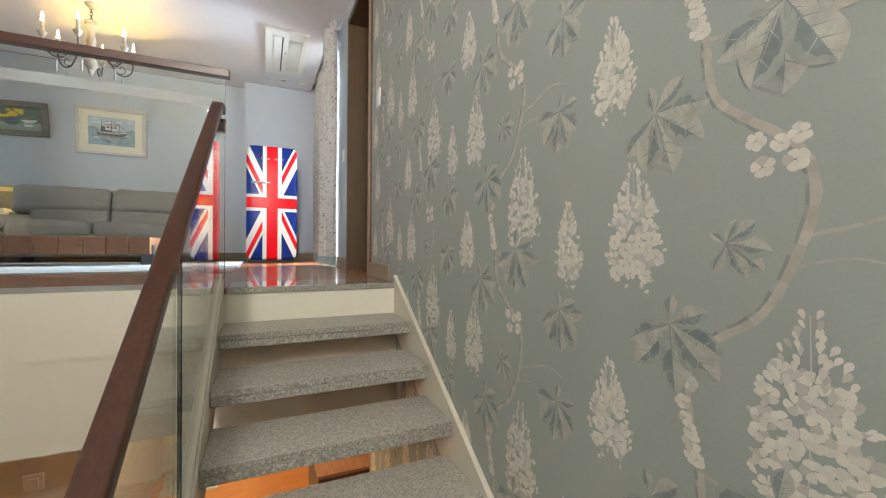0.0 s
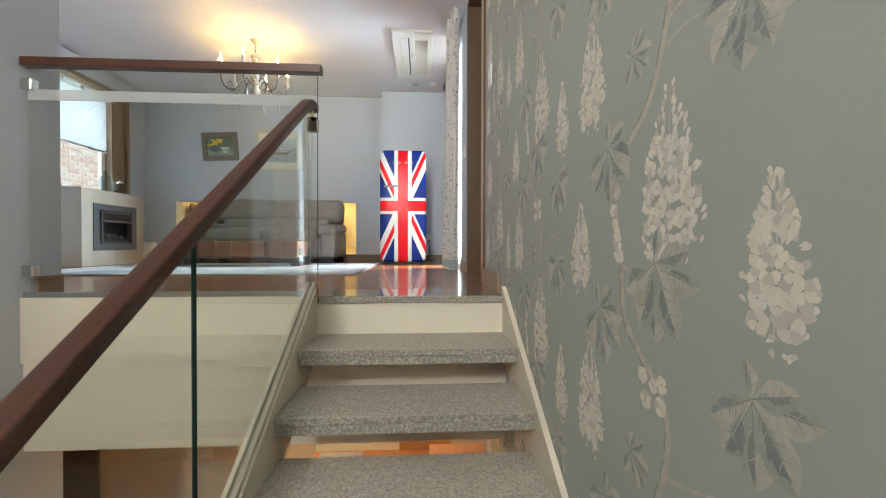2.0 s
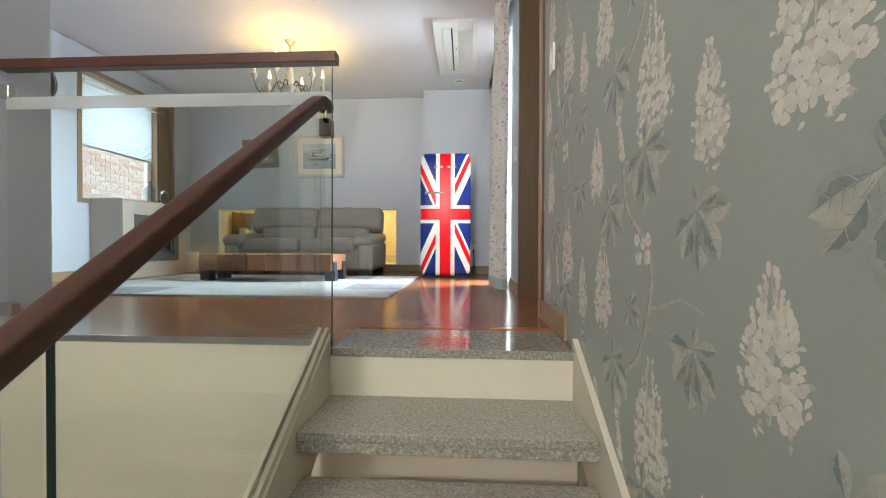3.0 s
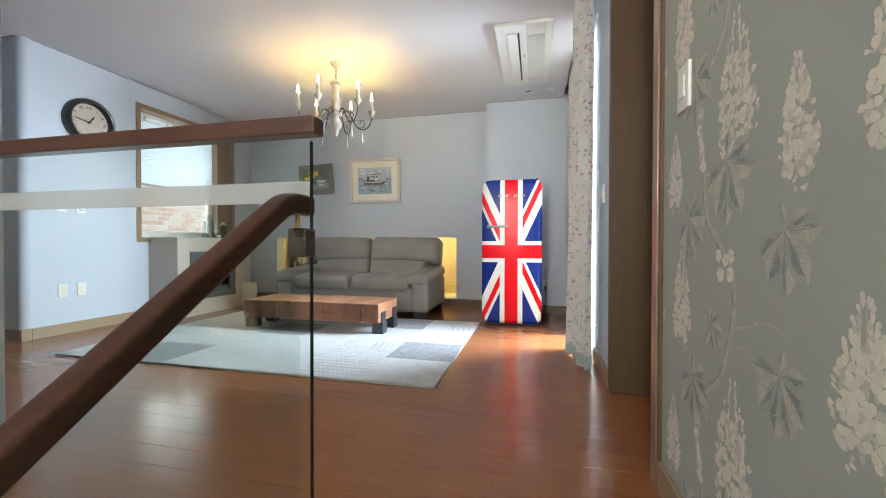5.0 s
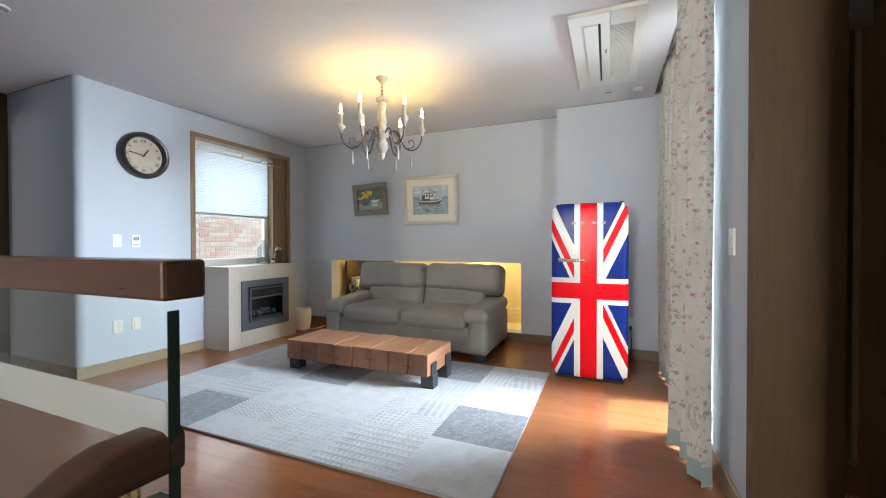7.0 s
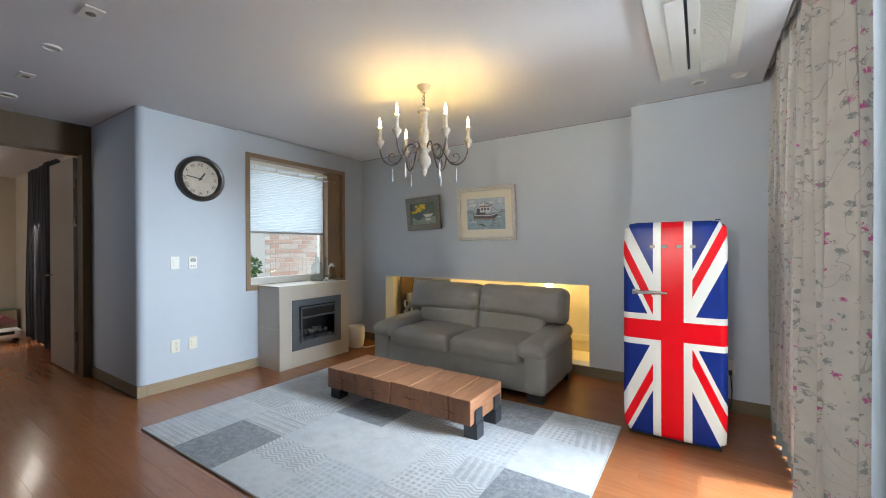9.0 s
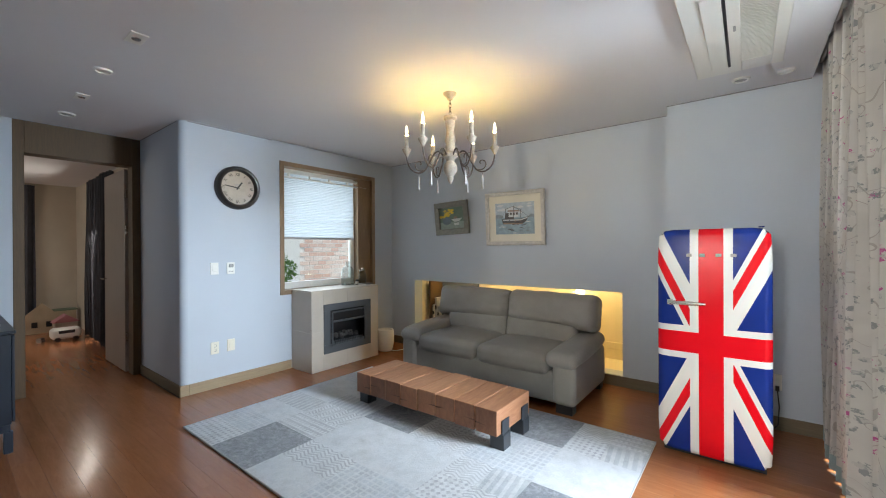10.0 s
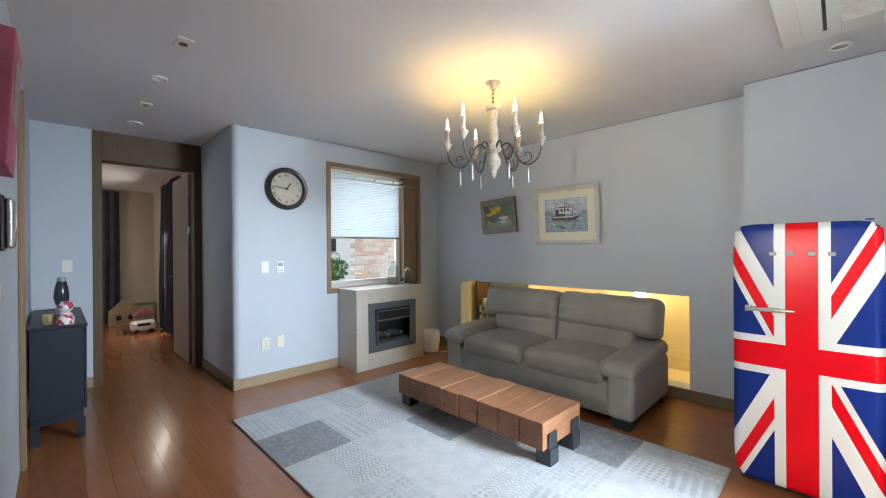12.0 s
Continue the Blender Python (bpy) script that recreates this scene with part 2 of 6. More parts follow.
def floral_fabric():
    """Cream cotton printed with grey leaf sprays, fine twigs and a few pink blossoms."""
    n = Nodes("floral_curtain_cotton")
    o = n.obj()
    flat = n.scaled(o, (0.35, 1.0, 1.0))
    big = n.noise(flat, 5.0, 3, 0.6, 0.6)

    def sprays(scale, size, spread, turn):
        """Ragged clumps, one in each cell of a loose net."""
        v = n.add("ShaderNodeTexVoronoi")
        n.put(v.inputs["Vector"], n.scaled(flat, scale, turn))
        v.inputs["Randomness"].default_value = 0.75
        edge = n.m("ADD", v.outputs["Distance"], n.m("MULTIPLY", n.m("SUBTRACT", n.noise(flat, spread, 3, 0.6, 1.5), 0.5), 0.9))
        return n.m("LESS_THAN", edge, size)

    leaf = n.m("MULTIPLY", sprays(5.0, 0.28, 38.0, (0.2, 0, 0)), n.ramp(n.noise(n.scaled(flat, (1, 2.4, 1.0), (0.6, 0, 0)), 34, 2, 0.6, 1.0), (0.42, 0.25), (0.56, 1.0)))
    pink = n.m("MULTIPLY", sprays(3.6, 0.17, 55.0, (0.5, 0, 0)), n.ramp(n.noise(flat, 60, 2), (0.4, 0.4), (0.55, 1.0)))
    twig = n.noise(n.scaled(flat, (1.0, 7.0, 3.5), (0.35, 0, 0)), 1.0, 2, 0.5, 1.6)
    weave = n.noise(n.pos, 700, 1)
    col = n.ramp(big, (0.3, (0.50, 0.49, 0.46)), (0.7, (0.60, 0.59, 0.55)))
    line = n.m("LESS_THAN", n.m("ABSOLUTE", n.m("SUBTRACT", twig, 0.5)), 0.008)
    col = n.mix(n.m("MULTIPLY", line, 0.5), col, (0.24, 0.22, 0.19))
    col = n.mix(n.m("MULTIPLY", leaf, 0.85), col, (0.20, 0.225, 0.23))
    col = n.mix(pink, col, (0.46, 0.10, 0.27))
    n.bump(weave, 0.15, 0.001)
    n.done(col, 0.85, Sheen_Weight=0.15)
    return n.mat


def cloth(name, color, var=0.15):
    n = Nodes(name)
    weave = n.noise(n.scaled(n.pos, (3, 3, 1)), 160, 2)
    big = n.noise(n.pos, 7, 3)
    n.bump(weave, 0.25, 0.001)
    return n.done(n.ramp(n.m("ADD", n.m("MULTIPLY", big, 0.5), n.m("MULTIPLY", weave, 0.5)), (0.3, shade(color, 1 - var)), (0.7, shade(color, 1 + var))), 0.9)


def blind_fabric():
    n = Nodes("pleated_blind_fabric")
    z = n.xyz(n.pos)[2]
    # Pleat shading put into the colour: lighter ridges, darker folds, 2 cm apart.
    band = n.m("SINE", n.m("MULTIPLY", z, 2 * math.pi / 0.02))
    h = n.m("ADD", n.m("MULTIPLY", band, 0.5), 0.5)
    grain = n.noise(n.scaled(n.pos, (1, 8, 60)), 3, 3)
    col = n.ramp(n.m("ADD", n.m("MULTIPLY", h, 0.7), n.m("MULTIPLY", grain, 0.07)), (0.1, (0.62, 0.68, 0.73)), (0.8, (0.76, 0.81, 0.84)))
    tr, mx = n.add("ShaderNodeBsdfTranslucent"), n.add("ShaderNodeMixShader")
    n.put(tr.inputs[0], col)
    n.done(col, 0.85)
    n.bump(h, 0.1, 0.004)
    mx.inputs[0].default_value = 0.45
    n.put(mx.inputs[1], n.p.outputs[0]), n.put(mx.inputs[2], tr.outputs[0])
    n.put(n.t.nodes["Material Output"].inputs[0], mx.outputs[0])
    return n.mat


def rug_patch(kind, base, ink):
    """One patch of the rug: worn wool with a woven figure."""
    n = Nodes("rug_wool_" + kind)
    x, y, _ = n.xyz(n.pos)
    wear = n.noise(n.pos, 4, 5, 0.7)
    pile = n.noise(n.pos, 330, 2, 0.6)
    mottled = n.noise(n.pos, 34, 5, 0.75)
    blotch = n.noise(n.pos, 9, 5, 0.7)
    if kind == "herringbone":
        tri = n.m("PINGPONG", n.m("MULTIPLY", x, 19.0), 1.0)
        f = n.m("LESS_THAN", n.m("FRACT", n.m("ADD", n.m("MULTIPLY", y, 36.0), tri)), 0.45)
    elif kind == "check":
        a, b = n.m("FRACT", n.m("MULTIPLY", x, 25.0)), n.m("FRACT", n.m("MULTIPLY", y, 25.0))
        f = n.m("LESS_THAN", n.m("ADD", n.m("ABSOLUTE", n.m("SUBTRACT", a, 0.5)), n.m("ABSOLUTE", n.m("SUBTRACT", b, 0.5))), 0.38)
    elif kind == "stripe":
        f = n.m("LESS_THAN", n.m("FRACT", n.m("MULTIPLY", n.m("ADD", x, n.m("MULTIPLY", y, 0.12)), 19.0)), 0.45)
    elif kind == "rows":
        a = n.m("FRACT", n.m("MULTIPLY", y, 17.0))
        b = n.m("FRACT", n.m("MULTIPLY", x, 30.0))
        f = n.m("MAXIMUM", n.m("LESS_THAN", a, 0.35), n.m("MULTIPLY", n.m("LESS_THAN", b, 0.4), n.m("GREATER_THAN", a, 0.6)))
    elif kind == "grid":
        a, b = n.m("FRACT", n.m("MULTIPLY", x, 24.0)), n.m("FRACT", n.m("MULTIPLY", y, 24.0))
        f = n.m("MAXIMUM", n.m("LESS_THAN", a, 0.30), n.m("LESS_THAN", b, 0.30))
    else:
        f = n.ramp(mottled, (0.46, 0.0), (0.58, 0.8))
    worn = n.m("MULTIPLY", f, n.ramp(n.m("ADD", n.m("MULTIPLY", wear, 0.5), n.m("MULTIPLY", mottled, 0.5)), (0.36, 0.10), (0.56, 0.62)))
    tone = n.m("ADD", n.m("MULTIPLY", mottled, 0.35), n.m("ADD", n.m("MULTIPLY", pile, 0.25), n.m("MULTIPLY", blotch, 0.40)))
    ground = n.ramp(tone, (0.38, shade(base, 0.74)), (0.5, base), (0.62, shade(base, 1.14)))
    col = n.mix(worn, ground, ink)
    n.bump(n.m("ADD", pile, n.m("MULTIPLY", f, 0.3)), 0.6, 0.005)
    return n.done(col, 0.95, Sheen_Weight=0.2)


M["granite"] = granite()
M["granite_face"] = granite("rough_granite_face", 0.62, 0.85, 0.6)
M["granite_polished"] = granite("polished_granite", 0.55, 1.0, 0.05)
M["leather"] = leather()
M["glass"] = glass("clear_rail_glass", (0.962, 0.982, 0.960))
M["jar_glass"] = glass("thick_jar_glass", (0.80, 0.84, 0.84), 0.05)
M["pane"] = glass("window_glass", (0.96, 0.98, 0.98))
M["glass_edge"] = plain("dark_green_glass_edge", (0.012, 0.035, 0.03), 0.15, 0.05)
M["frost"] = frosted()
M["bulb"] = glow("warm_bulb", (1.0, 0.64, 0.18), 780.0)
M["bulb_tip"] = glow("warm_bulb_tip", (1.0, 0.80, 0.48), 7.0)
M["flag"] = flag_paint()
M["navy"] = plain("blue_enamel", (0.014, 0.033, 0.185), 0.18, 0.05, 4, 90, 0.0, 0.0, 0.4)
M["floral"] = floral_fabric()
M["hem"] = cloth("teal_hem", (0.30, 0.38, 0.38))
M["grey_curtain"] = cloth("charcoal_curtain", (0.055, 0.055, 0.065), 0.3)
M["blind"] = blind_fabric()
M["candle"] = plain("whitewashed_wood", (0.36, 0.32, 0.265), 0.7, 0.34, 40, 160, 0.2)
M["wrought"] = plain("rusty_wrought_iron", (0.045, 0.030, 0.024), 0.55, 0.3, 60, 200, 0.2)
M["crystal"] = plain("frosted_crystal", (0.30, 0.30, 0.295), 0.4, 0.1, 30, 200, 0.1)
M["stone"] = plain("cream_stone_tile", (0.56, 0.50, 0.42), 0.30, 0.05, 5, 120, 0.04)
M["fire_metal"] = plain("slate_grey_steel", (0.095, 0.105, 0.115), 0.45, 0.08, 8, 200, 0.05)
M["endgrain"] = wood("timber_end_grain", (0.15, 0.060, 0.030), (0.27, 0.12, 0.062), "Z", 0.6, 2.0, 14.0, 0.0, 0.3, 0.2)
M["ember"] = plain("ceramic_coals", (0.10, 0.095, 0.09), 0.9, 0.3, 30, 120, 0.5)
M["navy_wood"] = plain("dark_blue_lacquer", (0.013, 0.020, 0.033), 0.42, 0.12, 6, 120, 0.06)
M["niche"] = plain("warm_cream_paint", (0.80, 0.70, 0.45), 0.6, 0.03)
M["beige"] = plain("beige_wallpaper", (0.52, 0.46, 0.37), 0.8, 0.06, 4, 140, 0.2)


def leaf_green():
    n = Nodes("shrub_leaf")
    col = n.ramp(n.noise(n.pos, 9, 3), (0.3, (0.20, 0.36, 0.08)), (0.7, (0.34, 0.52, 0.18)))
    n.done(col, 0.5)
    tr, mx = n.add("ShaderNodeBsdfTranslucent"), n.add("ShaderNodeMixShader")
    n.put(tr.inputs[0], col)
    mx.inputs[0].default_value = 0.6
    n.put(mx.inputs[1], n.p.outputs[0]), n.put(mx.inputs[2], tr.outputs[0])
    n.put(n.t.nodes["Material Output"].inputs[0], mx.outputs[0])
    return n.mat


M["leaf"] = leaf_green()
M["render"] = plain("white_render", (0.72, 0.72, 0.70), 0.8, 0.05)
M["mortar"] = plain("pale_mortar", (0.80, 0.78, 0.74), 0.9, 0.08)
M["ground"] = plain("outdoor_ground", (0.18, 0.19, 0.14), 0.9, 0.25, 2, 40, 0.3)


# ---------------------------------------------------------------- mesh helpers
def obj(name, bm, material, parent=None, smooth=False):
    me = bpy.data.meshes.new(name)
    bm.normal_update()
    bm.to_mesh(me)
    bm.free()
    for mt in (material if isinstance(material, (list, tuple)) else [material]):
        me.materials.append(mt)
    if smooth:
        me.shade_smooth()
        me.set_sharp_from_angle(angle=radians(smooth if smooth is not True else 40))
    ob = new(name, me)
    ob.parent = parent
    return ob


def part(name, bm, material, parent, label="", smooth=False):
    ob = obj(name, bm, material, parent, smooth)
    if label:
        tagged(ob, label=label)
    return ob


def thing(name, at, label, category, group="", turn=0.0):
    ob = new(name)
    ob.empty_display_size = 0.1
    ob.matrix_world = pose(*at, 0, 0, turn)
    return tagged(ob, label, category, group)


def box(bm, x0, x1, y0, y1, z0, z1, bevel=0.0, seg=2, slot=0):
    vs = [bm.verts.new((x, y, z)) for x in (x0, x1) for y in (y0, y1) for z in (z0, z1)]
    fs = [bm.faces.new([vs[i] for i in q]) for q in ((0, 1, 3, 2), (4, 6, 7, 5), (0, 4, 5, 1), (2, 3, 7, 6), (0, 2, 6, 4), (1, 5, 7, 3))]
    for f in fs:
        f.material_index = slot
    if bevel:
        es = {e for f in fs for e in f.edges}
        bmesh.ops.bevel(bm, geom=list(es), offset=bevel, segments=seg, profile=0.5, affect="EDGES", material=slot)
    return bm


def B(*a, **k):
    return box(bmesh.new(), *a, **k)


def soft(bm, c, s, r, puff=0.0, axis=2, n=8, k=4, slump=0.0):
    """A rounded block at centre c of size s with edge radius r; puff swells the faces across the given axis."""
    h = [v / 2 for v in s]
    r = min(r, *h)
    lines = []
    for a in range(3):
        inner = h[a] - r
        edge = [h[a] - r + r * i / k for i in range(1, k + 1)]
        mid = [-inner + 2 * inner * i / n for i in range(n + 1)]
        lines.append([-v for v in reversed(edge)] + mid + edge)
    verts = {}

    def vert(p):
        key = tuple(round(v, 5) for v in p)
        if key not in verts:
            q = [max(-(h[a] - r), min(h[a] - r, p[a])) for a in range(3)]
            d = Vector([p[a] - q[a] for a in range(3)])
            if d.length > 1e-9:
                d = d.normalized() * r
            w = Vector(q) + d
            o = [(1 - (w[b] / h[b]) ** 2) for b in range(3) if b != axis]
            w[axis] += math.copysign(puff * max(o[0], 0) ** 0.6 * max(o[1], 0) ** 0.6, w[axis]) * min(1, abs(w[axis]) / h[axis])
            w[2] -= slump * (w[0] / h[0]) ** 2
            verts[key] = bm.verts.new(w + Vector(c))
        return verts[key]

    for a in range(3):
        b, d = (a + 1) % 3, (a + 2) % 3
        for sgn in (-1, 1):
            for i in range(len(lines[b]) - 1):
                for j in range(len(lines[d]) - 1):
                    ps = []
                    for u, v in ((i, j), (i + 1, j), (i + 1, j + 1), (i, j + 1)):
                        p = [0, 0, 0]
                        p[a], p[b], p[d] = sgn * h[a], lines[b][u], lines[d][v]
                        ps.append(vert(p))
                    if sgn < 0:
                        ps.reverse()
                    if len(set(ps)) == 4:
                        bm.faces.new(ps)
    return bm


def lathe(bm, profile, c=(0, 0, 0), seg=20):
    """Turn (radius, height) pairs about z."""
    rings = []
    for r, z in profile:
        if r < 1e-5:
            rings.append([bm.verts.new((c[0], c[1], c[2] + z))])
        else:
            rings.append([bm.verts.new((c[0] + r * math.cos(a), c[1] + r * math.sin(a), c[2] + z)) for a in np.linspace(0, 2 * math.pi, seg, endpoint=False)])
    for a, b in zip(rings, rings[1:]):
        for i in range(seg):
            q = [a[i % len(a)], a[(i + 1) % len(a)], b[(i + 1) % len(b)], b[i % len(b)]]
            q = list(dict.fromkeys(q))
            if len(q) > 2:
                bm.faces.new(q)
    for ring, flip in ((rings[0], True), (rings[-1], False)):
        if len(ring) > 2:
            bm.faces.new(list(reversed(ring)) if flip else ring)
    return bm


def tube(bm, pts, radius, seg=8):
    """A round bar along points; radius may be a list."""
    pts = [Vector(p) for p in pts]
    rings, side = [], None
    for i, p in enumerate(pts):
        d = (pts[min(i + 1, len(pts) - 1)] - pts[max(i - 1, 0)]).normalized()
        if side is None:
            side = d.orthogonal().normalized()
        side = (side - d * side.dot(d)).normalized()
        up = d.cross(side)
        r = radius[i] if isinstance(radius, (list, tuple)) else radius
        rings.append([bm.verts.new(p + r * (math.cos(a) * side + math.sin(a) * up)) for a in np.linspace(0, 2 * math.pi, seg, endpoint=False)])
    for a, b in zip(rings, rings[1:]):
        for i in range(seg):
            bm.faces.new((a[i], a[(i + 1) % seg], b[(i + 1) % seg], b[i]))
    bm.faces.new(list(reversed(rings[0]))), bm.faces.new(rings[-1])
    return bm


def sweep(bm, section, path):
    """Loft a closed section (pairs across x and up) along a path in the y-z plane."""
    rings = [[bm.verts.new((x + u, y, z + v)) for u, v in section] for x, y, z in path]
    k = len(section)
    for a, b in zip(rings, rings[1:]):
        for i in range(k):
            bm.faces.new((a[i], a[(i + 1) % k], b[(i + 1) % k], b[i]))
    bm.faces.new(list(reversed(rings[0]))), bm.faces.new(rings[-1])
    bmesh.ops.recalc_face_normals(bm, faces=bm.faces)
    return bm


def slab_yz(bm, outline, x0, x1):
    """A plate with an outline in y and z, from x0 to x1."""
    a, b = [bm.verts.new((x0, y, z)) for y, z in outline], [bm.verts.new((x1, y, z)) for y, z in outline]
    bm.faces.new(a), bm.faces.new(list(reversed(b)))
    for i in range(len(a)):
        j = (i + 1) % len(a)
        bm.faces.new((a[i], b[i], b[j], a[j]))
    bmesh.ops.recalc_face_normals(bm, faces=bm.faces)
    return bm


def holed(bm, axis, at0, at1, u0, u1, z0, z1, holes=()):
    """A wall across axis, from u0 to u1, with openings (u0, u1, z0, z1)."""
    us = sorted({u0, u1, *[v for h in holes for v in h[:2]]})
    zs = sorted({z0, z1, *[v for h in holes for v in h[2:]]})
    for ua, ub in zip(us, us[1:]):
        run = None
        for za, zb in [*zip(zs, zs[1:]), (None, None)]:
            solid = za is not None and not any(h[0] <= ua and ub <= h[1] and h[2] <= za and zb <= h[3] for h in holes)
            if solid:
                run = (run[0], zb) if run else (za, zb)
            elif run:
                if axis == "x":
                    box(bm, at0, at1, ua, ub, *run)
                else:
                    box(bm, ua, ub, at0, at1, *run)
                run = None
    return bm


def structure(name, bm, material, label="", smooth=False, parent=None):
    return tagged(obj(name, bm, material, parent, smooth), label=label, kind="structure")


# ---------------------------------------------------------------- the large structure
XE, XW, YN = 0.93, -3.70, 6.13         # east wall, west wall, north wall
XS, YS, XD, YR = -1.355, 2.0, -4.85, 3.39   # stairwell's west wall, hall's south wall, bedroom door wall, recess
EDGE = 1.776                            # edge of the upper floor at the stairs

structure("floor", B(XD, XE + 0.25, YS - 0.2, YN, -0.30, -0.012), M["floor_gap"], "cherry wood plank floor of the living room")
structure("floor_edge_slab", B(0.001, XE, EDGE + 0.012, YS - 0.2, -0.30, -0.032), M["cream"], "cream edge of the upper floor")
structure("trim_landing_edge", B(XS, 0.0005, 1.788, 1.8015, -0.302, 0.003), M["cream"], "cream edge of the landing")
structure("floor_edge_beam", B(XS, XE, 1.80, 2.05, -0.72, -0.302), M["cream"], "cream painted beam under the landing")
structure("ceiling", holed(bmesh.new(), "y", -3.2, 3.90, XD, XE + 0.3, CEIL, CEIL + 0.2), M["ceiling"], "white papered ceiling")
cb = bmesh.new()
box(cb, XD, -3.70, 3.90, YN + 0.3, CEIL, CEIL + 0.2)
box(cb, -3.70, -3.565, 3.90, 4.285, CEIL, CEIL + 0.2), box(cb, -3.70, -3.565, 5.98, YN + 0.3, CEIL, CEIL + 0.2)
box(cb, -3.70, -3.565, 4.285, 5.98, CEIL + 0.007, CEIL + 0.2)
box(cb, -3.565, 0.83, 3.90, YN + 0.3, CEIL, CEIL + 0.2), box(cb, 0.83, XE + 0.3, 3.90, YN + 0.3, CEIL + 0.13, CEIL + 0.2)
structure("ceiling_north", cb, M["ceiling"], "white papered ceiling with recessed curtain pockets")

NICHE = (-3.25, -0.515, 0.105, 0.925)
structure("wall_north", holed(bmesh.new(), "y", YN, YN + 0.16, XW - 0.25, -0.086, -0.3, CEIL, [NICHE]), M["wall"], "blue-grey painted wall with a low lit niche")
structure("wall_north_pier", B(-0.086, XE + 0.25, 5.858, YN + 0.16, -0.3, CEIL + 0.13), M["wall"], "blue-grey pier behind the refrigerator")
nb = bmesh.new()
box(nb, NICHE[0] - 0.05, NICHE[1] + 0.05, YN + 0.56, YN + 0.60, 0.0, 1.05), box(nb, NICHE[0] - 0.05, NICHE[1] + 0.05, YN + 0.16, YN + 0.56, 0.06, NICHE[2])
box(nb, NICHE[0] - 0.05, NICHE[1] + 0.05, YN + 0.16, YN + 0.56, NICHE[3] + 0.06, 1.05)
box(nb, NICHE[0] - 0.05, NICHE[0], YN + 0.16, YN + 0.56, NICHE[2], 1.0), box(nb, NICHE[1], NICHE[1] + 0.05, YN + 0.16, YN + 0.56, NICHE[2], 1.0)
structure("wall_niche", nb, M["niche"], "warm cream lining of the lit niche")
structure("trim_niche", B(NICHE[0] + 0.01, NICHE[1] - 0.01, YN + 0.54, YN + 0.559, 0.22, 0.30, 0.006), M["niche"], "cream moulding in the niche")
WIN = (4.37, 5.79, 0.85, 2.367)
structure("wall_west", holed(bmesh.new(), "x", XW - 0.25, XW, 3.45, YN, -0.3, CEIL + 0.1, [WIN]), M["wall"], "pale blue-grey wall with a window")
wc = bmesh.new()
pts = [(XW - 0.06 * (1 - math.sin(a)), YR + 0.06 * (1 - math.cos(a))) for a in np.linspace(0, math.pi / 2, 9)]
ring = [*pts, (XW, 3.45), (XW - 0.30, 3.45), (XW - 0.30, YR)]
lo, hi = [wc.verts.new((x, y, -0.3)) for x, y in ring[:9] + ring[10:]], [wc.verts.new((x, y, CEIL)) for x, y in ring[:9] + ring[10:]]
for i in range(len(lo)):
    j = (i + 1) % len(lo)
    wc.faces.new((lo[i], lo[j], hi[j], hi[i]))
wc.faces.new(lo), wc.faces.new(hi)
bmesh.ops.recalc_face_normals(wc, faces=wc.faces)
structure("wall_west_corner", wc, M["wall"], "rounded blue-grey wall corner", 50)
structure("wall_recess", B(XD - 0.3, XW - 0.30, YR, YR + 0.06, -0.3, CEIL), M["wall"], "blue-grey side of the bedroom passage")
DOOR = (2.43, YR, 0.0, CEIL)
structure("wall_bedroom", B(XD - 0.16, XD, YS - 0.2, DOOR[0], -0.3, CEIL), M["wall"], "blue-grey wall beside the bedroom door")
structure("wall_hall_south", B(XD - 0.16, XS - 0.2, YS - 0.2, YS, -0.3, CEIL), M["wall"], "pale wall of the hall")
structure("wall_stair_west", B(XS - 0.2, XS, -3.2, YS, FLOOR2, CEIL), M["wall"], "pale blue wall beside the stairwell")
# window known from its reflection, moved east so the guard glass doesn't mirror it
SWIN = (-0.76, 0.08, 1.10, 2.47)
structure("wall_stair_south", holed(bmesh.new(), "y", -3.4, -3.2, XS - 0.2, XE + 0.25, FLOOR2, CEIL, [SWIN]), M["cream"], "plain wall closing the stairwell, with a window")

EDOOR = (2.44, 3.39, -0.02, 2.42)
EWIN = (3.97, 5.72, 0.05, 2.40)
structure("wall_east_stair", B(XE, XE + 0.25, -3.2, EDOOR[0], FLOOR2, CEIL), M["wallpaper"], "sage wallpaper printed with flowering branches")
structure("wall_east", holed(bmesh.new(), "x", XE, XE + 0.25, EDOOR[0], 5.858, -0.3, CEIL + 0.13, [EDOOR, EWIN]), M["wall"], "pale lavender wall with doorway and window")

# the room behind the doorway in the east wall, unlit
dr = bmesh.new()
box(dr, XE + 0.25, 3.2, 1.9, 2.0, 0.0, 2.5), box(dr, XE + 0.25, 3.2, 3.75, 3.85, 0.0, 2.5), box(dr, 3.2, 3.3, 1.9, 3.85, 0.0, 2.5)
structure("wall_side_room", dr, M["beige"], "plain walls of the dark side room")
structure("floor_side_room", B(XE + 0.25, 3.3, 1.9, 3.85, -0.3, 0.0), M["floor"], "plank floor of the side room")
structure("ceiling_side_room", B(XE + 0.25, 3.3, 1.9, 3.85, 2.5, 2.6), M["ceiling"], "ceiling of the side room")

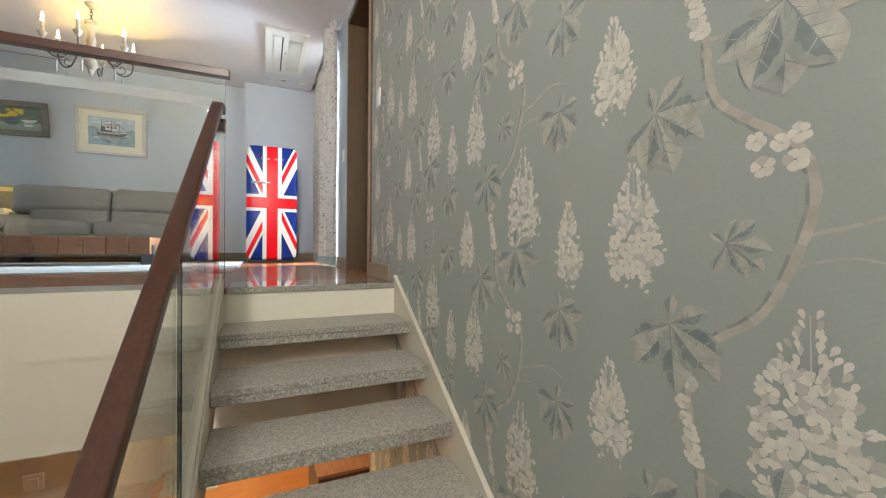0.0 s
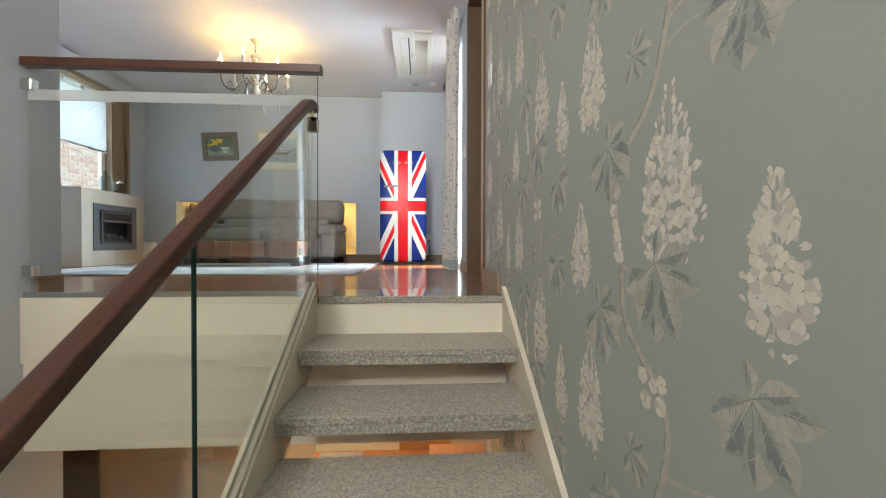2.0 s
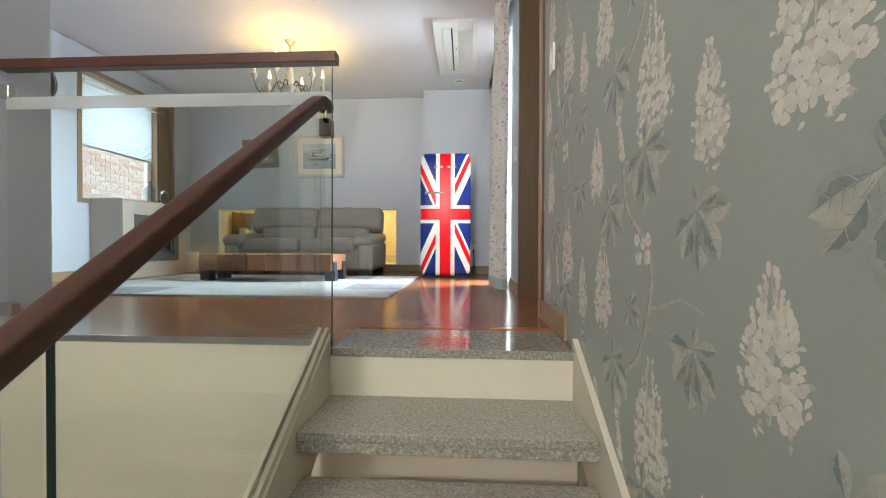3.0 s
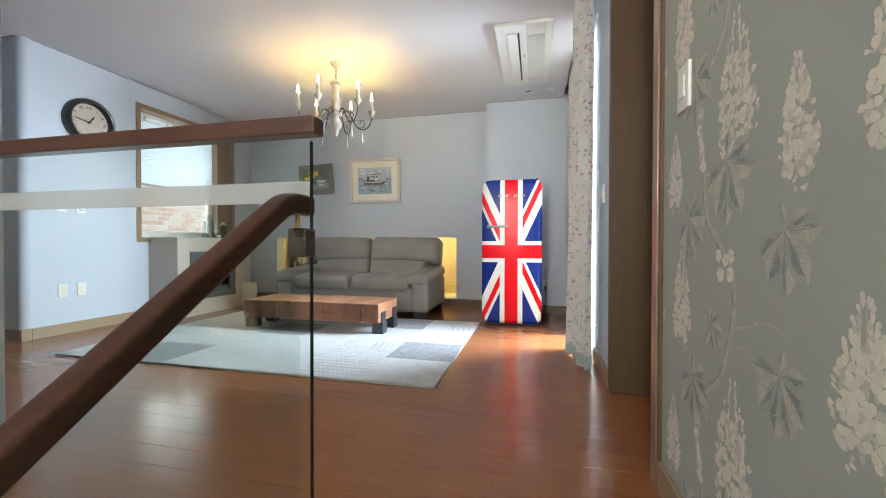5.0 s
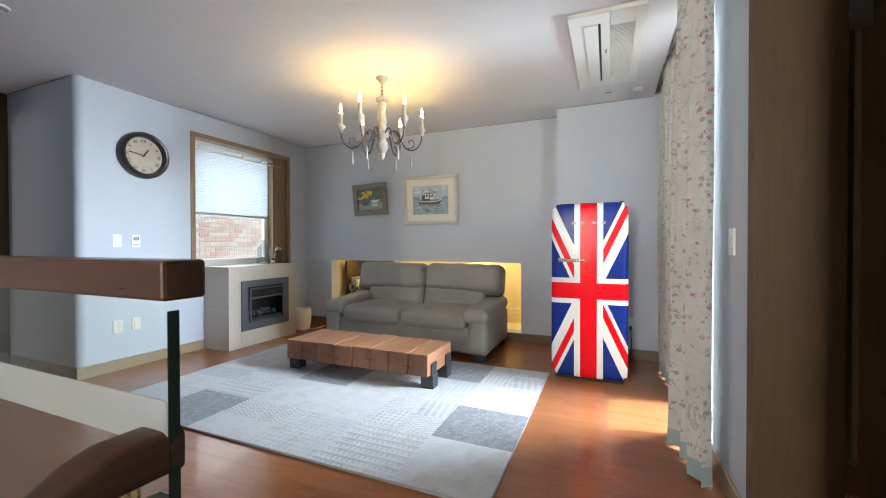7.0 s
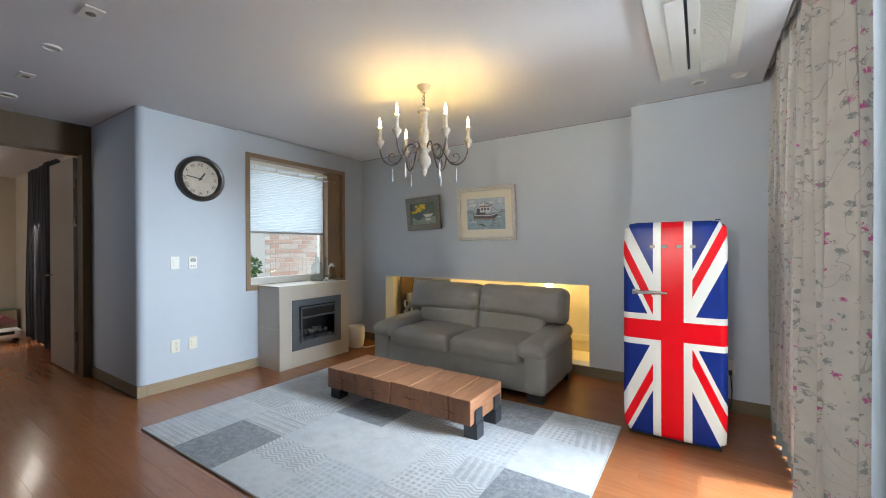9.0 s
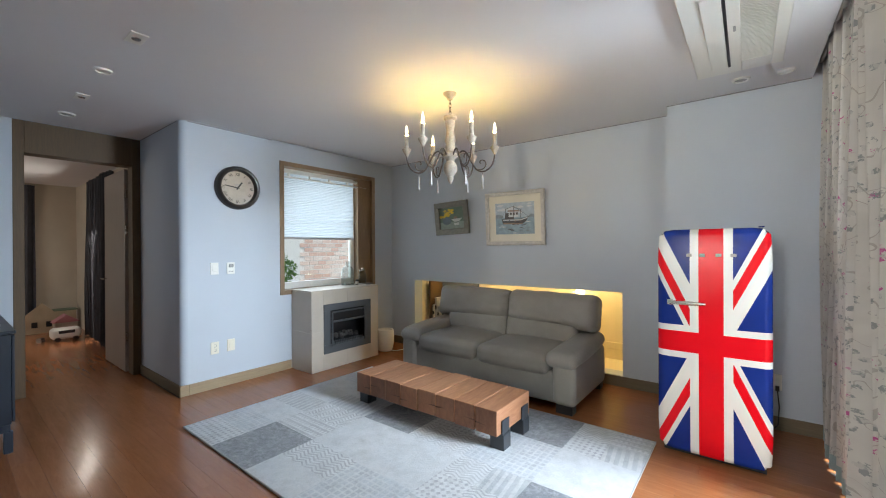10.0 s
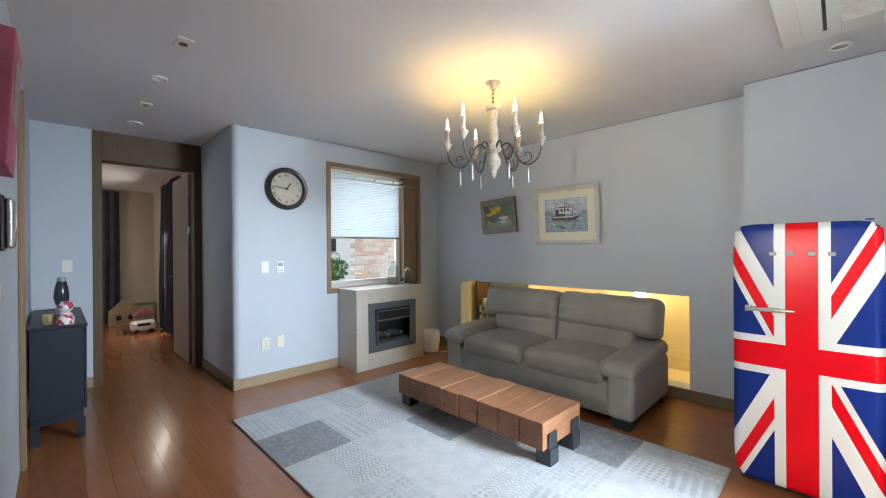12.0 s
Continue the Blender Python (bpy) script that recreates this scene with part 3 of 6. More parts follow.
# bedroom behind the west door
bd = bmesh.new()
box(bd, -9.3, -9.1, 0.2, 3.7, 0.0, 2.6)
# south wall's opening is out of view, added to let the fill light in
holed(bd, "y", 0.1, 0.2, -9.1, XD - 0.16, 0.0, 2.6, [(-8.1, -6.9, 1.0, 2.2)])
structure("wall_bedroom_far", bd, M["beige"], "beige wallpapered bedroom walls")
structure("wall_bedroom_north", holed(bmesh.new(), "y", 3.55, 3.70, -9.1, XD - 0.16, 0.0, 2.6, [(-7.9, -6.5, 0.05, 2.2)]), M["beige"], "beige bedroom wall with a curtained window")
structure("wall_bedroom_east", B(XD - 0.16, XD - 0.012, 0.2, YS - 0.2, 0.0, 2.6), M["beige"], "beige bedroom wall")
structure("floor_bedroom", B(-9.3, XD - 0.0, 0.0, 3.7, -0.3, -0.004), M["floor"], "plank floor of the bedroom")
structure("ceiling_bedroom", B(-9.3, XD - 0.16, 0.0, 3.7, 2.5, 2.6), M["ceiling"], "white bedroom ceiling")

# lower storey seen below the stairs
structure("floor_lower", B(-5.0, 3.0, -3.4, 9.0, FLOOR2 - 0.2, FLOOR2), M["floor_low"], "orange wood floor of the lower storey")
lw = bmesh.new()
box(lw, -1.0, 3.0, 5.6, 5.8, FLOOR2, -0.3), box(lw, -5.0, -1.0, 3.4, 5.8, FLOOR2, -0.3), box(lw, 2.8, 3.0, 2.0, 5.6, FLOOR2, -0.3)
box(lw, XE + 0.25, 3.0, 1.8, 2.0, FLOOR2, -0.3), box(lw, -5.0, XS - 0.2, 1.6, 1.8, FLOOR2, -0.3), box(lw, -5.0, -4.8, 1.8, 3.4, FLOOR2, -0.3)
structure("wall_lower", lw, M["cream"], "cream walls of the lower storey")
structure("ceiling_lower", B(-5.0, 3.0, 2.05, 8.0, -0.50, -0.302), M["ceiling"], "white ceiling of the lower storey")

# dark grey strips painted in for the shadow gap between walls and ceiling
joint = plain("shadow_gap_grey", (0.22, 0.22, 0.23), 0.8)
structure("trim_ceiling_north", B(XW + 0.004, -0.09, YN - 0.003, YN - 0.0003, CEIL - 0.007, CEIL), joint, "thin grey strip standing in for the ceiling's shadow gap")
structure("trim_ceiling_pier", B(-0.088, 0.826, 5.8548, 5.8577, CEIL - 0.007, CEIL), joint, "thin grey strip standing in for the ceiling's shadow gap")
structure("trim_ceiling_pier_side", B(-0.089, -0.0863, 5.856, YN - 0.004, CEIL - 0.007, CEIL), joint, "thin grey strip standing in for the ceiling's shadow gap")
structure("trim_ceiling_west", B(XW + 0.0003, XW + 0.003, 3.452, 4.283, CEIL - 0.007, CEIL), joint, "thin grey strip standing in for the ceiling's shadow gap")
structure("trim_ceiling_passage", B(XD + 0.01, XW - 0.06, YR - 0.003, YR - 0.0003, CEIL - 0.007, CEIL), joint, "thin grey strip standing in for the ceiling's shadow gap")

# baseboards
bb = B(XW, XW + 0.014, 3.45, 4.50, 0.0, 0.10, 0.003)
structure("baseboard_west", bb, M["baseboard"], "tan wooden baseboard")
structure("baseboard_west_end", B(XW - 0.012, XW + 0.014, YR - 0.014, 3.449, 0.0, 0.10, 0.003), M["baseboard"], "tan baseboard end at the rounded corner")
structure("baseboard_recess", B(XD, XW - 0.013, YR - 0.014, YR, 0.0, 0.10, 0.003), M["baseboard_x"], "baseboard of the passage")
structure("baseboard_north", B(XW, -0.086, YN - 0.014, YN, 0.0, 0.10, 0.003), M["baseboard_x"], "brown wooden baseboard")
structure("baseboard_pier", B(-0.086, XE, 5.844, 5.858, 0.0, 0.10, 0.003), M["baseboard_x"], "brown wooden baseboard")
structure("baseboard_east", B(XE - 0.014, XE, 3.40, 3.96, 0.0, 0.10, 0.003), M["baseboard"], "brown wooden baseboard")
structure("baseboard_stair", B(XE - 0.016, XE, 1.95, 2.435, 0.0, 0.10, 0.003), M["baseboard"], "brown wooden baseboard at the top of the stairs")
structure("baseboard_hall_end", B(XS, XS + 0.014, 1.86, YS, 0.0, 0.10, 0.003), M["baseboard"], "tan baseboard at the wall's end")
structure("baseboard_bedroom_wall", B(XD, XD + 0.014, YS, DOOR[0], 0.0, 0.10, 0.003), M["baseboard"], "tan wooden baseboard")


# ---------------------------------------------------------------- doors and windows
def casing(parent, axis, a0, a1, u0, u1, z1, w, mat, head=0.06, prefix="jamb"):
    """Two jambs and a head across the wall; a0..a1 is the depth, u0..u1 the outside width."""
    for ua, ub in ((u0, u0 + w), (u1 - w, u1)):
        part(prefix, B(a0, a1, ua, ub, 0, z1, 0.004) if axis == "x" else B(ua, ub, a0, a1, 0, z1, 0.004), mat, parent)
    part("head", B(a0, a1, u0 + w, u1 - w, z1 - head, z1, 0.004) if axis == "x" else B(u0 + w, u1 - w, a0, a1, z1 - head, z1, 0.004), mat, parent)


def lever(parent, x, y, z, sx, sy):
    """A lever handle on a leaf, reaching along x."""
    h = part("door_handle", tube(bmesh.new(), [(x, y, z), (x, y + sy * 0.05, z), (x + sx * 0.02, y + sy * 0.058, z), (x + sx * 0.12, y + sy * 0.058, z)], 0.009, 8), M["chrome"], parent, "brushed metal lever handle", True)
    part("rose", lathe(bmesh.new(), [(0.026, -0.004), (0.026, 0.004)], (x, y, z), 16), M["chrome"], h)


d1 = tagged(thing("door_1", (0, 0, 0), "open pale wooden bedroom door in a dark brown frame", "door"), kind="structure")
casing(d1, "x", XD - 0.16, XD + 0.006, 2.43, YR - 0.002, CEIL - 0.001, 0.075, M["frame"], 0.30)
leaf = part("door_leaf", B(-5.86, -5.02, 3.285, 3.325, 0.012, 2.27, 0.003), wood("pale_door_veneer", (0.22, 0.19, 0.16), (0.33, 0.29, 0.25), "Z", 0.4), d1, "pale taupe wooden leaf")
lever(leaf, -5.78, 3.285, 1.02, 1, -1)
for z in (0.35, 1.55, 1.95):
    part("hinge", B(-5.02, -5.005, 3.29, 3.34, z, z + 0.10, 0.002), M["chrome"], d1)

d2 = tagged(thing("door_2", (0, 0, 0), "dark brown door frame with an open dark door", "door"), kind="structure")
casing(d2, "x", XE - 0.012, XE + 0.255, EDOOR[0], EDOOR[1], EDOOR[3], 0.065, M["frame"], 0.065)
part("metal_trim", B(XE - 0.020, XE - 0.0125, EDOOR[0] + 0.004, EDOOR[0] + 0.060, 0.0, 2.40, 0.002), plain("bronze_trim", (0.34, 0.24, 0.17), 0.35, 0.1, 5, 150, 0.03, 0.7), d2, "bronze coloured metal trim")
leaf2 = part("door_leaf", B(XE + 0.262, XE + 1.06, 3.275, 3.315, 0.012, 2.34, 0.003), M["frame"], d2, "dark brown door leaf standing open")
for z in (0.30, 1.85):
    part("hinge", B(XE + 0.230, XE + 0.290, 3.2705, 3.2745, z, z + 0.10), M["chrome"], d2, "steel butt hinge")

w1 = tagged(thing("window_1", (0, 0, 0), "brown framed window with a half-lowered pleated blind", "window"), kind="structure")
y0, y1, z0, z1 = WIN
for name, a in (("jamb", (y0, y0 + 0.05, z0, z1)), ("jamb", (y1 - 0.05, y1, z0, z1)), ("head", (y0 + 0.05, y1 - 0.05, z1 - 0.05, z1)), ("window_sill", (y0 + 0.05, y1 - 0.05, z0, z0 + 0.05))):
    part(name, B(XW - 0.20, XW + 0.012, *a, 0.003), M["frame_light"], w1)
part("reveal_post", B(XW - 0.15, XW - 0.03, 5.52, 5.735, z0 + 0.051, z1 - 0.051, 0.003), M["frame_light"], w1, "brown mullion post")
for name, a in (("sash_stile", (y0 + 0.05, y0 + 0.09, z0 + 0.05, z1 - 0.05)), ("sash_stile", (5.46, 5.52, z0 + 0.05, z1 - 0.05)), ("sash_rail", (y0 + 0.09, 5.46, z0 + 0.05, z0 + 0.13)), ("sash_rail", (y0 + 0.09, 5.46, z1 - 0.10, z1 - 0.05))):
    part(name, B(XW - 0.17, XW - 0.12, *a, 0.004), M["white"], w1, "white window sash")
pane = part("pane", B(XW - 0.148, XW - 0.142, y0 + 0.09, 5.46, z0 + 0.13, z1 - 0.10), M["pane"], w1)
pane.visible_shadow = False

blind = thing("pleated_blind", (XW - 0.06, 4.95, 2.25), "half-lowered pale blue pleated window blind", "blind")
pl = bmesh.new()
NP = 72
va, vb = [], []
for i in range(NP + 1):
    z = 0.0 - 0.74 * i / NP
    x = 0.005 * (1 if i % 2 else -1)
    va.append((pl.verts.new((x, -0.525, z)), pl.verts.new((x, 0.51, z))))
for (a, b), (c, d) in zip(va, va[1:]):
    pl.faces.new((a, b, d, c))
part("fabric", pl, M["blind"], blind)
part("head_rail", B(-0.02, 0.02, -0.53, 0.72, 0.0, 0.03, 0.003), M["white"], blind)
part("head_box", B(-0.015, 0.03, -0.53, 0.72, -0.055, -0.038, 0.003), M["white"], blind)
part("bottom_rail", B(-0.014, 0.014, -0.526, 0.511, -0.765, -0.74, 0.004), M["grey_plastic"], blind)
for k in range(5):
    part("bracket", B(0.0, 0.028, -0.45 + 0.28 * k, -0.43 + 0.28 * k, -0.04, 0.0), M["white"], blind)

w2 = tagged(thing("window_2", (0, 0, 0), "tall white framed window behind the floral curtains", "window"), kind="structure")
y0, y1, z0, z1 = EWIN
for name, a in (("jamb", (y0, y0 + 0.05, z0, z1)), ("jamb", (y1 - 0.05, y1, z0, z1)), ("head", (y0 + 0.05, y1 - 0.05, z1 - 0.05, z1)), ("window_sill", (y0 + 0.05, y1 - 0.05, z0, z0 + 0.05)), ("mullion", (4.82, 4.87, z0 + 0.05, z1 - 0.05))):
    part(name, B(XE + 0.10, XE + 0.20, *a, 0.004), M["white"], w2)
for ya, yb in ((y0 + 0.05, 4.82), (4.87, y1 - 0.05)):
    pane = part("pane", B(XE + 0.147, XE + 0.153, ya, yb, z0 + 0.05, z1 - 0.05), M["pane"], w2)
    pane.visible_shadow = False


def drape(name, at, y0, y1, z0, z1, waves, amp, mat, label, along="y", gather=0.75, hem=None, group="", seed=1):
    """A hanging curtain: a wavy sheet with thickness, gathered at the heading."""
    rnd = random.Random(seed)
    ob = thing(name, at, label, "curtain", group)
    nu, nv = waves * 12, 24
    phase = [rnd.uniform(-0.5, 0.5) for _ in range(waves + 2)]

    def place(u, v):
        ph = u * waves * 2 * math.pi + 0.5 * math.sin(3 * v + phase[int(u * waves)]) * v
        a = amp * (0.75 + 0.4 * v) * (1 + 0.3 * math.sin(7 * u + seed))
        off = a * math.sin(ph) + 0.012 * math.sin(5 * v + 9 * u)
        mid = (y0 + y1) / 2
        run = mid + (y0 + (y1 - y0) * u - mid) * (gather + (1 - gather) * v) + 0.012 * math.sin(2 * ph)
        z = z1 + (z0 - z1) * v
        return (off, run, z) if along == "y" else (run, off, z)

    def sheet(va, vb, shift):
        """A closed sheet: front, back and the four rims between them."""
        bm = bmesh.new()
        n = max(2, int(nv * (vb - va)))
        thick = Vector((0.004 + shift, 0, 0) if along == "y" else (0, 0.004 + shift, 0))
        g, b = [], []
        for j in range(n + 1):
            row = [Vector(place(i / nu, va + (vb - va) * j / n)) for i in range(nu + 1)]
            g.append([bm.verts.new(q - thick / 2) for q in row])
            b.append([bm.verts.new(q + thick / 2) for q in row])
        for j in range(n):
            for i in range(nu):
                bm.faces.new((g[j][i], g[j][i + 1], g[j + 1][i + 1], g[j + 1][i]))
                bm.faces.new((b[j][i], b[j + 1][i], b[j + 1][i + 1], b[j][i + 1]))
            for i in (0, nu):
                bm.faces.new((g[j][i], g[j + 1][i], b[j + 1][i], b[j][i]))
        for j in (0, n):
            for i in range(nu):
                bm.faces.new((g[j][i], b[j][i], b[j][i + 1], g[j][i + 1]))
        bmesh.ops.recalc_face_normals(bm, faces=bm.faces)
        return bm

    cut = 1 - 0.09 / (z1 - z0) if hem else 1.0
    part("drape", sheet(0, cut, 0), mat, ob, "", 60)
    if hem:
        part("hem", sheet(cut, 1, 0.002), hem, ob, "teal band", 60)
    return ob


drape("curtain", (0.825, 0, 0), 3.66, 4.26, 0.015, 2.66, 4, 0.052, M["floral"], "cream floral cotton curtain drawn aside by the window", gather=0.85, hem=M["hem"], group="window curtains", seed=3)
drape("curtain", (0.885, 0, 0), 4.76, 5.83, 0.015, 2.66, 7, 0.024, M["floral"], "cream floral curtain gathered in the corner", gather=0.99, hem=M["hem"], group="window curtains", seed=5)
rod = thing("curtain_rod", (0.875, 0, 2.655), "white curtain track in the ceiling pocket", "curtain rod")
part("track", tube(bmesh.new(), [(0, 3.93, 0.02), (0, 5.84, 0.02)], 0.012, 10), M["white"], rod, "", True)
for k in range(10):
    part("glider", B(-0.006, 0.006, 3.97 + 0.022 * k, 3.98 + 0.022 * k, -0.02, 0.012), M["white"], rod)

# ---------------------------------------------------------------- stairs and guard
GO, RISE = 0.262, 0.1625


def nosing(n):
    """The nosing of step n below the upper floor."""
    return (EDGE, 0.0) if n == 0 else (1.491 - GO * (n - 1), -0.18 - RISE * (n - 1))


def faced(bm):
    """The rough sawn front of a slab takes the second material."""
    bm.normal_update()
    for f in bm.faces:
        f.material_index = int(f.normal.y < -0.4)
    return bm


stairs = thing("staircase", (0, 0, 0), "open staircase of granite treads between cream steel stringers", "staircase")
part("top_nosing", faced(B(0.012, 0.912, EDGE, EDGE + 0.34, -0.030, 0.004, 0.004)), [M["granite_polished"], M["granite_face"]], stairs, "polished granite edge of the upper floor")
part("riser", B(0.014, 0.910, EDGE + 0.016, EDGE + 0.03, -0.18, -0.031), M["cream"], stairs, "cream painted riser")
for k in range(1, 16):
    y, z = nosing(k)
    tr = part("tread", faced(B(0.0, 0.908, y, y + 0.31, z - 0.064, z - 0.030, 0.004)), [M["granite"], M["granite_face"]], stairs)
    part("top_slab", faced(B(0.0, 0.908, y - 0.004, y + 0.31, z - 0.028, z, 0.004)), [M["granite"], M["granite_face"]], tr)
    part("joint", B(0.002, 0.906, y + 0.004, y + 0.30, z - 0.0301, z - 0.0279), M["iron"], tr)


def incline(y, lift):
    return (y, -0.18 + (y - 1.491) * RISE / GO + lift)


for x0, x1 in ((-0.055, -0.0005), (0.9085, XE - 0.001)):
    out = [incline(-2.4, 0.035), incline(1.80, 0.035), incline(1.80, -0.27), incline(-2.4, -0.27)]
    part("stringer", slab_yz(bmesh.new(), out, x0, x1), M["cream"], stairs, "cream painted steel stringer")

guard = thing("glass_guard", (0, 0, 0), "glass landing guard with a frosted band and walnut rail", "railing")
gy = 1.81
gl = part("glass_panel", B(-1.325, 0.0, gy - 0.006, gy + 0.006, 0.0, 1.084), M["glass"], guard, "clear tempered glass panel")
part("edge_strip", B(0.0001, 0.0015, gy - 0.006, gy + 0.006, 0.0, 1.07), M["glass_edge"], gl, "dark green glass edge")
part("frosted_band", B(-1.325, 0.0, gy - 0.0075, gy - 0.0062, 0.926, 0.976), M["frost"], gl, "frosted film band")
part("handrail", B(-1.35, 0.021, gy - 0.023, gy + 0.023, 1.083, 1.124, 0.004), wood("walnut_rail_across", (0.040, 0.014, 0.007), (0.095, 0.034, 0.016), "X", 0.30, 18, 4, 0.25), guard, "walnut stained wooden rail")
part("bottom_channel", B(-1.35, 0.0, gy - 0.014, gy - 0.0063, 0.0, 0.03), M["chrome"], guard)
for z in (0.97, 0.10):
    part("wall_clamp", B(-1.352, -1.30, gy - 0.020, gy + 0.020, z, z + 0.055, 0.006), M["chrome"], guard, "brushed steel glass clamp")

sg = thing("stair_railing", (0, 0, 0), "sloping glass stair railing with a walnut handrail", "railing")


def slope(y, lift):
    return (y, 0.889 - 0.666 * (1.70 - y) + lift)


M["bronze"] = plain("satin_nickel_bronze", (0.17, 0.15, 0.12), 0.28, 0.06, 12, 180, 0.03, 1.0)
GX = -0.028
for k, (ya, yb) in enumerate(((0.808, 1.798), (-0.42, 0.792), (-1.60, -0.436))):
    g = part("glass_panel", slab_yz(bmesh.new(), [incline(ya, -0.02), incline(yb, -0.02), slope(yb, -0.03) if k else (yb, 0.905), slope(ya, -0.03)] if k else
             [incline(ya, -0.02), incline(yb, -0.02), (yb, 0.900), (1.74, 0.890), slope(ya, -0.02)], GX - 0.006, GX + 0.006), M["glass"], sg, "clear tempered glass panel")
    lo = incline(ya, 0.0)[1]
    part("edge_strip", B(GX - 0.006, GX + 0.006, ya - 0.0015, ya - 0.0002, lo, slope(ya, -0.03)[1]), M["glass_edge"], g, "dark green glass edge")
sec = [(0.0245 * math.copysign(abs(math.cos(a)) ** 0.35, math.cos(a)), 0.0235 * math.copysign(abs(math.sin(a)) ** 0.35, math.sin(a))) for a in np.linspace(0.05, 2 * math.pi + 0.05, 24, endpoint=False)]
part("handrail", sweep(bmesh.new(), sec, [(GX + 0.006, 1.820, 0.920), (GX + 0.002, 1.76, 0.920), (GX, 1.735, 0.911), *[(GX, y, slope(y, 0.0)[1]) for y in (1.70, 1.0, 0.2, -0.6, -1.62)]]), M["rail"], sg, "walnut stained wooden handrail", 35)
for x0, x1 in ((GX - 0.020, GX - 0.0065), (GX + 0.0065, GX + 0.020)):
    part("glass_channel", slab_yz(bmesh.new(), [incline(-1.7, 0.036), incline(1.80, 0.036), incline(1.80, 0.062), incline(-1.7, 0.062)], x0, x1), M["cream"], sg, "cream steel glass channel")
clamp = part("glass_clamp", B(GX - 0.012, GX + 0.034, gy - 0.034, gy + 0.010, 0.800, 0.866, 0.004), M["bronze"], sg, "brushed steel glass clamp")
part("post_pin", tube(bmesh.new(), [(GX + 0.012, gy - 0.03, 0.866), (GX + 0.012, gy - 0.03, 0.90)], 0.006, 8), M["brass"], sg, "brass pin")

def stair_lamp():
    """A lit sconce with a ribbed fabric shade on the stairwell's west wall."""
    ob = thing("wall_lamp", (XS, 0.62, 0.33), "lit wall lamp with a ribbed cream shade in the stairwell", "wall lamp")
    part("back_plate", B(0.0005, 0.014, -0.06, 0.06, -0.045, 0.045, 0.004), M["brass"], ob)
    part("stem", tube(bmesh.new(), [(0.014, 0, 0), (0.045, 0, 0)], 0.008, 8), M["brass"], ob, "", True)
    sh = part("shade", B(0.035, 0.155, -0.12, 0.12, -0.062, 0.062, 0.008), glow("lit_shade_fabric", (1.0, 0.78, 0.44), 3.0), ob, "glowing cream shade")
    for k in range(9):
        y = -0.112 + 0.028 * k
        part("rib", B(0.1552, 0.160, y - 0.004, y + 0.004, -0.064, 0.064, 0.001), M["frame_light"], sh)
    for x in (0.05, 0.085, 0.12):
        part("rib", B(x - 0.004, x + 0.004, 0.1202, 0.125, -0.064, 0.064, 0.001), M["frame_light"], sh)


stair_lamp()

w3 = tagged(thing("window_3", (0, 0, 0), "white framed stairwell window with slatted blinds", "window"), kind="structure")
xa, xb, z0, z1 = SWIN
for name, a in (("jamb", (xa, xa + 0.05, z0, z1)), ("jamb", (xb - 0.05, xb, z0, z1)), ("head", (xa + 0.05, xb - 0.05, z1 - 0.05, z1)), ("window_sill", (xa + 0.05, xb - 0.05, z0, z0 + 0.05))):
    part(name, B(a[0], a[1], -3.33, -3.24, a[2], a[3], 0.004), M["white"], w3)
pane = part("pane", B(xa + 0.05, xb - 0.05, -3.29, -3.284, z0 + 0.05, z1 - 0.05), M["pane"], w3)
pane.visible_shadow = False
vb = thing("venetian_blind", ((xa + xb) / 2, -3.22, 2.42), "white slatted blind in the stairwell window", "blind")
part("head_rail", B(-0.37, 0.37, -0.02, 0.02, -0.03, 0.0, 0.003), M["white"], vb)
slat = B(-0.37, 0.37, -0.033, 0.033, -0.001, 0.001)
bmesh.ops.rotate(slat, verts=slat.verts, cent=(0, 0, 0), matrix=Matrix.Rotation(radians(46), 3, "X"))
first = part("slat", slat, M["white"], vb)
first.location.z = -0.06
for k in range(1, 19):
    o = new("slat", first.data)
    o.parent, o.location.z = vb, -0.06 - 0.066 * k


